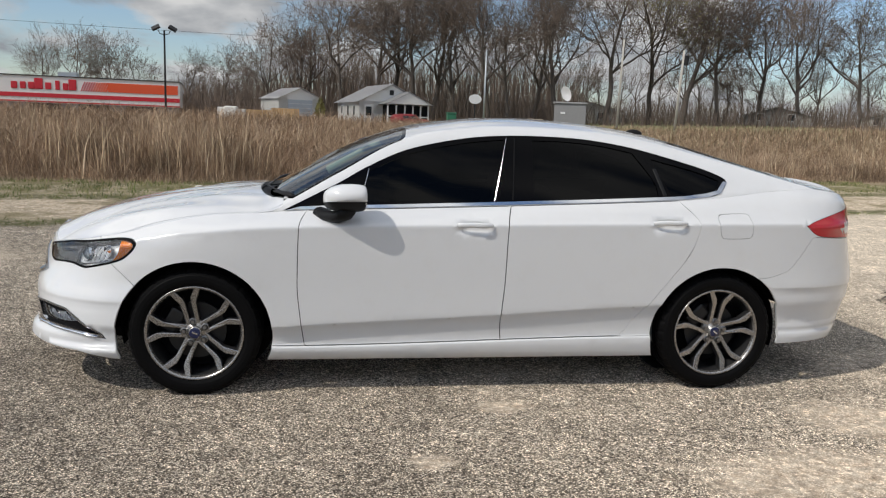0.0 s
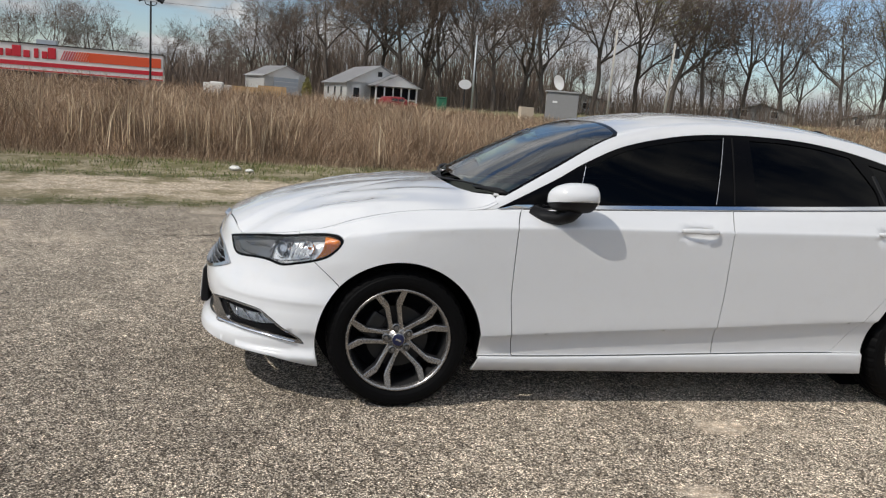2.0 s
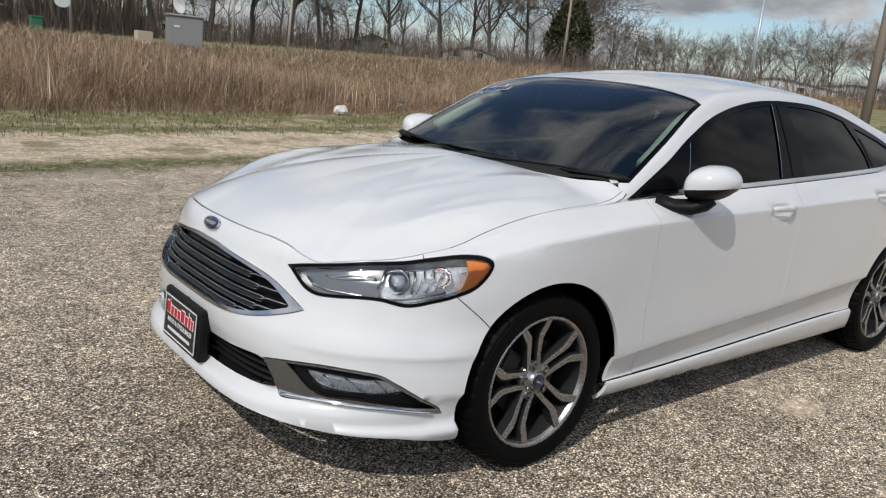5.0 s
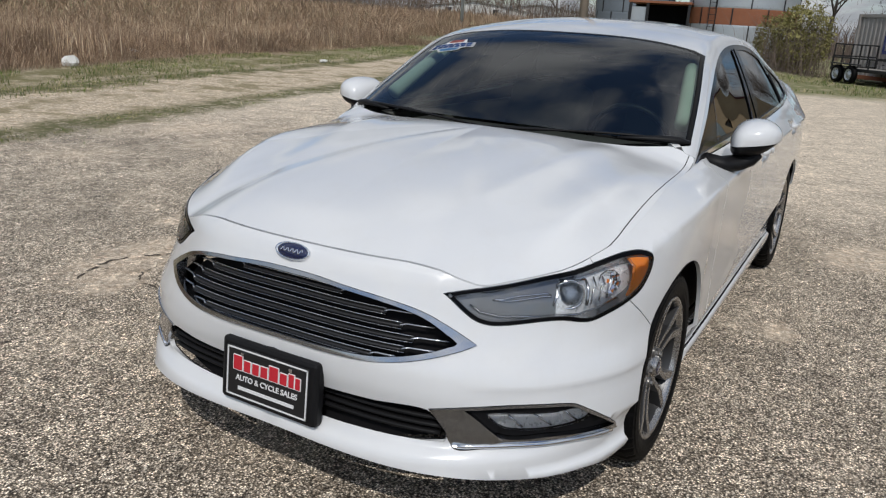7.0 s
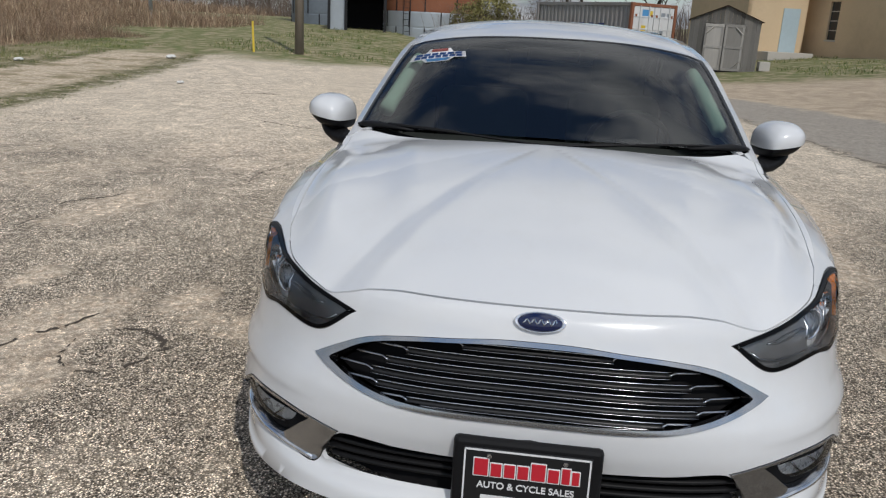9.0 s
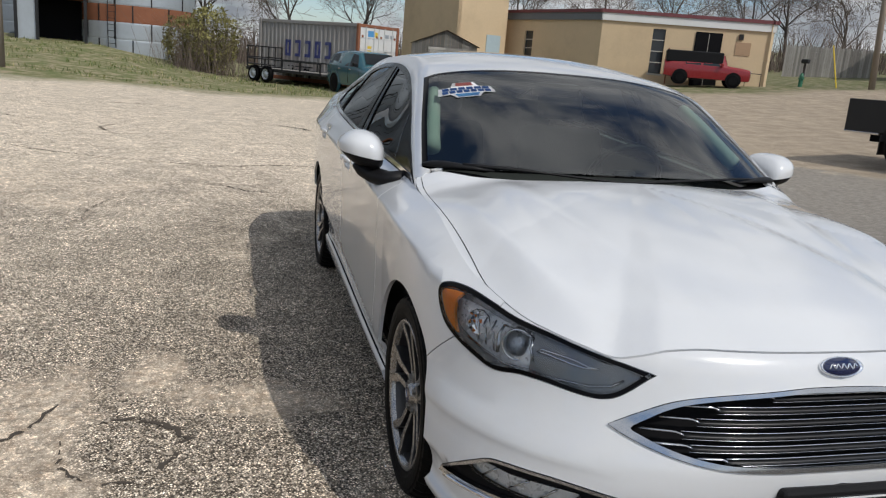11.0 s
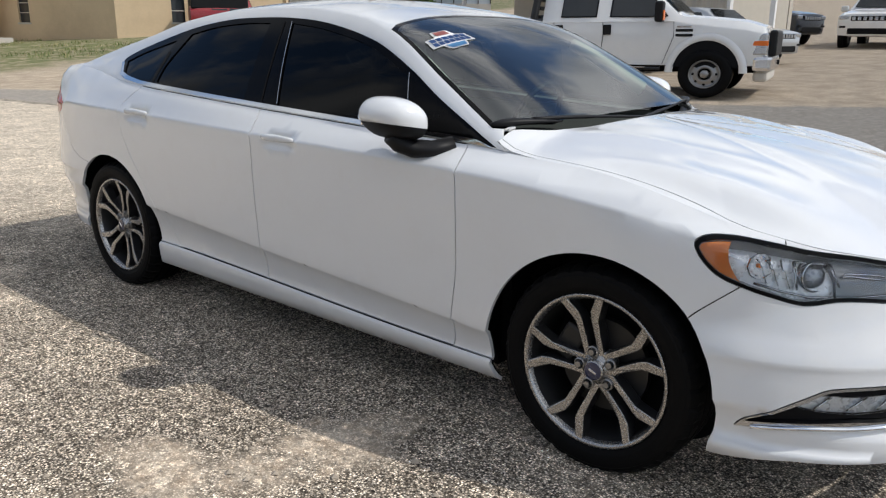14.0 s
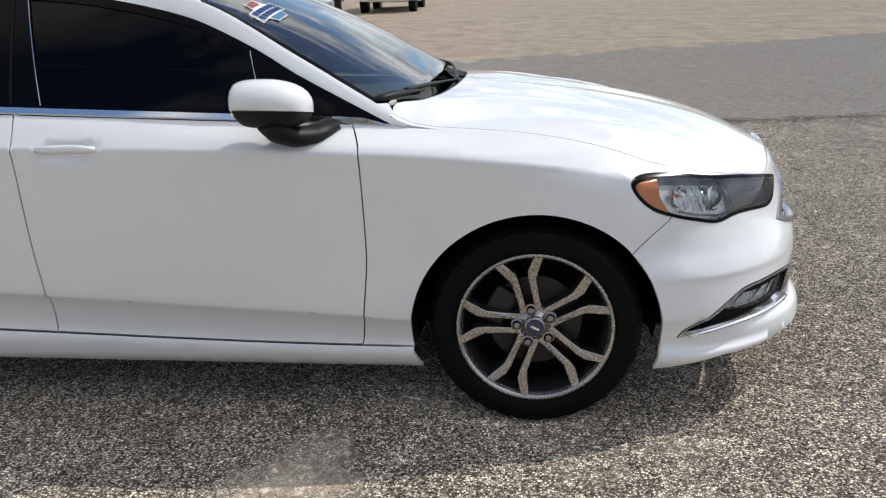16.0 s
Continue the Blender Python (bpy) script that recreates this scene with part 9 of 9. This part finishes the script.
def garage():
    g = empty("garage", Matrix.Translation((-3.6, 73.5, gz(-4, 74) + .15)) @ pose(0, 0, 0, 0, 0, 24), label="white single garage with a low gabled roof", category="garage")
    W, D, E, R = 2.2, 5, 1.75, 2.75
    wl = part("wall", boxed(-W, W, 0, D, 0, E), WHITE_WOOD, g)
    clapboard(wl, 0, D, 0, E, -W, -1, WHITE_WOOD, .22, "y")
    clapboard(wl, -W, W, 0, E, 0, -1, WHITE_WOOD, .22, "x", [(-1.3, 1.3, 0, 1.6)])
    d = part("door", boxed(-1.25, 1.25, -.05, -.01, 0, 1.58), GREY_BLUE, g)
    for z in (.4, .8, 1.2):
        part("door_rib", boxed(-1.22, 1.22, -.06, -.05, z - .015, z + .015), WHITE_WOOD, d)
    part("gable", prism([(-W, E), (0, R - .06), (W, E)], D - .1, m=pose(0, .02, 0)), WHITE_WOOD, g)
    for s in (-1, 1):
        b = bmesh.new()
        vs = [b.verts.new(p) for p in ((s * (W + .25), -.25, E - .12), (s * (W + .25), D + .2, E - .12), (0, D + .2, R + .02), (0, -.25, R + .02))]
        b.faces.new(vs)
        bmesh.ops.solidify(b, geom=b.faces[:], thickness=.06)
        bmesh.ops.recalc_face_normals(b, faces=b.faces)
        part("roof", b, METAL_ROOF, g)
    return g


garage()
fn = empty("board_fence", Matrix.Translation((-7.8, 63.2, gz(-6, 63) - .15)), label="new tan wooden privacy fence across the field", category="fence")
for k in range(31):
    part("board", boxed(k * .145, k * .145 + .135, -.012, .012, 0, 1.12 if k > 14 else .92), FENCE_WOOD, fn)
for x, s, mat in ((-10.6, .45, PAPER), (-10.0, .5, PAPER), (-9.2, .4, CONCRETE)):
    b = boxed(-s, s, -s, s, 0, s * 2.0, .1)
    tagged(part("wrapped_pallet", b, mat, None, m=pose(x + 1.2, 62.0, gz(x, 62))), label="white wrapped pallet stack beside the fence", category="pallet", group="pallets by the fence")

# equipment cabinet with a dish
cb = empty("equipment_cabinet", Matrix.Translation((16.85, 51.6, gz(17.6, 51.6) + .3)) @ pose(0, 0, 0, 0, 0, -16), label="grey steel equipment cabinet with a rooftop satellite dish", category="cabinet")
part("cabinet_body", boxed(-1.15, 1.15, -.9, .9, -.45, 1.85, .03), surface("cabinet_grey", (.27, .27, .27), .6, var=.12), cb)
part("cabinet_top", boxed(-1.25, 1.25, -1.0, 1.0, 1.85, 1.97, .03), surface("cabinet_lid", (.33, .33, .33), .6, var=.12), cb)
part("cabinet_label", boxed(-.7, -.35, -.93, -.905, 1.1, 1.25), WHITE_PLAIN, cb)
di = lathe([(.01, 0), (.30, .03), (.50, .09), (.56, .13), (.545, .13), (.28, .05), (.01, .02)], 36)
part("dish", di, WHITE_PLAIN, cb, "white satellite dish", smooth=True, m=Matrix.Translation((-.25, -.2, 2.62)) @ pose(0, 0, 0, -18, 0, 128))
part("dish_arm", rod((-.2, -.1, 1.9), (-.22, -.15, 2.6), .035, n=8), GALV, cb)
tagged(part("meter_box", boxed(-.5, .5, -.4, .4, 0, 1.0, .02), surface("tan_box", (.55, .46, .36), .7), None, m=pose(14.6, 53.0, gz(14.6, 53))), label="small tan utility box beside the cabinet", category="box")
# basketball hoop, bins, vehicles and houses in the far yards
hp = empty("basketball_hoop", pose(11.6, 62.0, gz(11.6, 62)), label="white basketball backboard on a dark post", category="hoop")
part("post", rod((0, 0, 0), (0, 0, 2.2), .06, n=8), STEEL_DARK, hp)
bb = lathe([(.01, 0), (.50, 0), (.50, .04), (.01, .04)], 28)
part("backboard", bb, WHITE_PLAIN, hp, m=Matrix.Translation((0, -.1, 2.4)) @ Matrix.Diagonal((1.1, 1, .8, 1)))
tb = empty("trash_bin", pose(8.9, 57.5, gz(8.9, 57.5) + .1), label="green wheeled trash bin in the yard", category="bin")
part("bin_body", boxed(-.35, .35, -.38, .38, 0, 1.0, .04), GREEN_PAINT, tb)
part("bin_lid", boxed(-.38, .38, -.42, .42, 1.0, 1.12, .04), GREEN_PAINT, tb)
for x, y, w, d, e, r, wall, roof, rz, lab in ((29, 84, 4, 3.5, 1.8, 2.7, CONCRETE, SHINGLE, -20, "low pale house behind bare trees"),
                                          (47, 74, 3.4, 3, 1.3, 2.2, OLD_WOOD, GREEN_PAINT, -30, "small weathered house with a green roof"), (55.5, 67, 3.0, 3, 1.4, 2.0, CONCRETE, GREY_SHINGLE, -40, "low pale house behind bare trees"),
                                          (92, 40, 9, 4, 1.6, 2.6, WHITE_WOOD, METAL_ROOF, -55, "long white mobile home beyond the field"), (78, 42, 6, 3, 1.5, 2.3, WHITE_WOOD, GREY_SHINGLE, -60, "long white mobile home beyond the field")):
    h = empty("house", Matrix.Translation((x, y, gz(x, y) - .2)) @ pose(0, 0, 0, 0, 0, rz), label=lab, category="house")
    part("wall", boxed(-w, w, 0, d * 2, 0, e), wall, h)
    part("gable", prism([(-w, e), (-w + .02, e + .02), (0, r - .05), (w - .02, e + .02), (w, e)], d * 2 - .1, m=pose(0, .05, 0)), wall, h)
    for s in (-1, 1):
        b = bmesh.new()
        vs = [b.verts.new(p) for p in ((s * (w + .3), -.3, e - .1), (s * (w + .3), d * 2 + .3, e - .1), (0, d * 2 + .3, r), (0, -.3, r))]
        b.faces.new(vs)
        bmesh.ops.solidify(b, geom=b.faces[:], thickness=.08)
        bmesh.ops.recalc_face_normals(b, faces=b.faces)
        part("roof", b, roof, h)
    for k in (-.5, .4):
        wn = part("window", boxed(w * k - .4, w * k + .4, -.04, .0, .7, 1.5), WHITE_WOOD, h)
        part("pane", boxed(w * k - .34, w * k + .34, -.05, -.04, .76, 1.44), DARK_WIN, wn)
# pale poles among the trees
utility_pole(21.9, 55.2, 7.4, .10, "tall pale wooden pole before the trees", 1, False, CONCRETE)
tp = utility_pole(28.3, 58.5, 6.9, .12, "grey pole with a dark transformer", 3, False, CONCRETE)
part("transformer", rod((.34, 0, 5.7), (.34, 0, 6.45), .25, n=16), STEEL_DARK, tp)
part("bracket", boxed(0, .34, -.04, .04, 6.0, 6.08), STEEL_DARK, tp)
utility_pole(13.6, 68, 7.2, .10, "thin grey pole beside the yard", 0, False, GALV)
# overhead wire before the store
wr = [(-60 + 5 * k, 66 + .2 * k, 8.3 + .9 * ((k - 11) / 11)**2) for k in range(23)]
tagged(part("overhead_wire", sweep(wr, .012, 4), STEEL_DARK, None), label="thin dark overhead wire across the sky", category="wire")
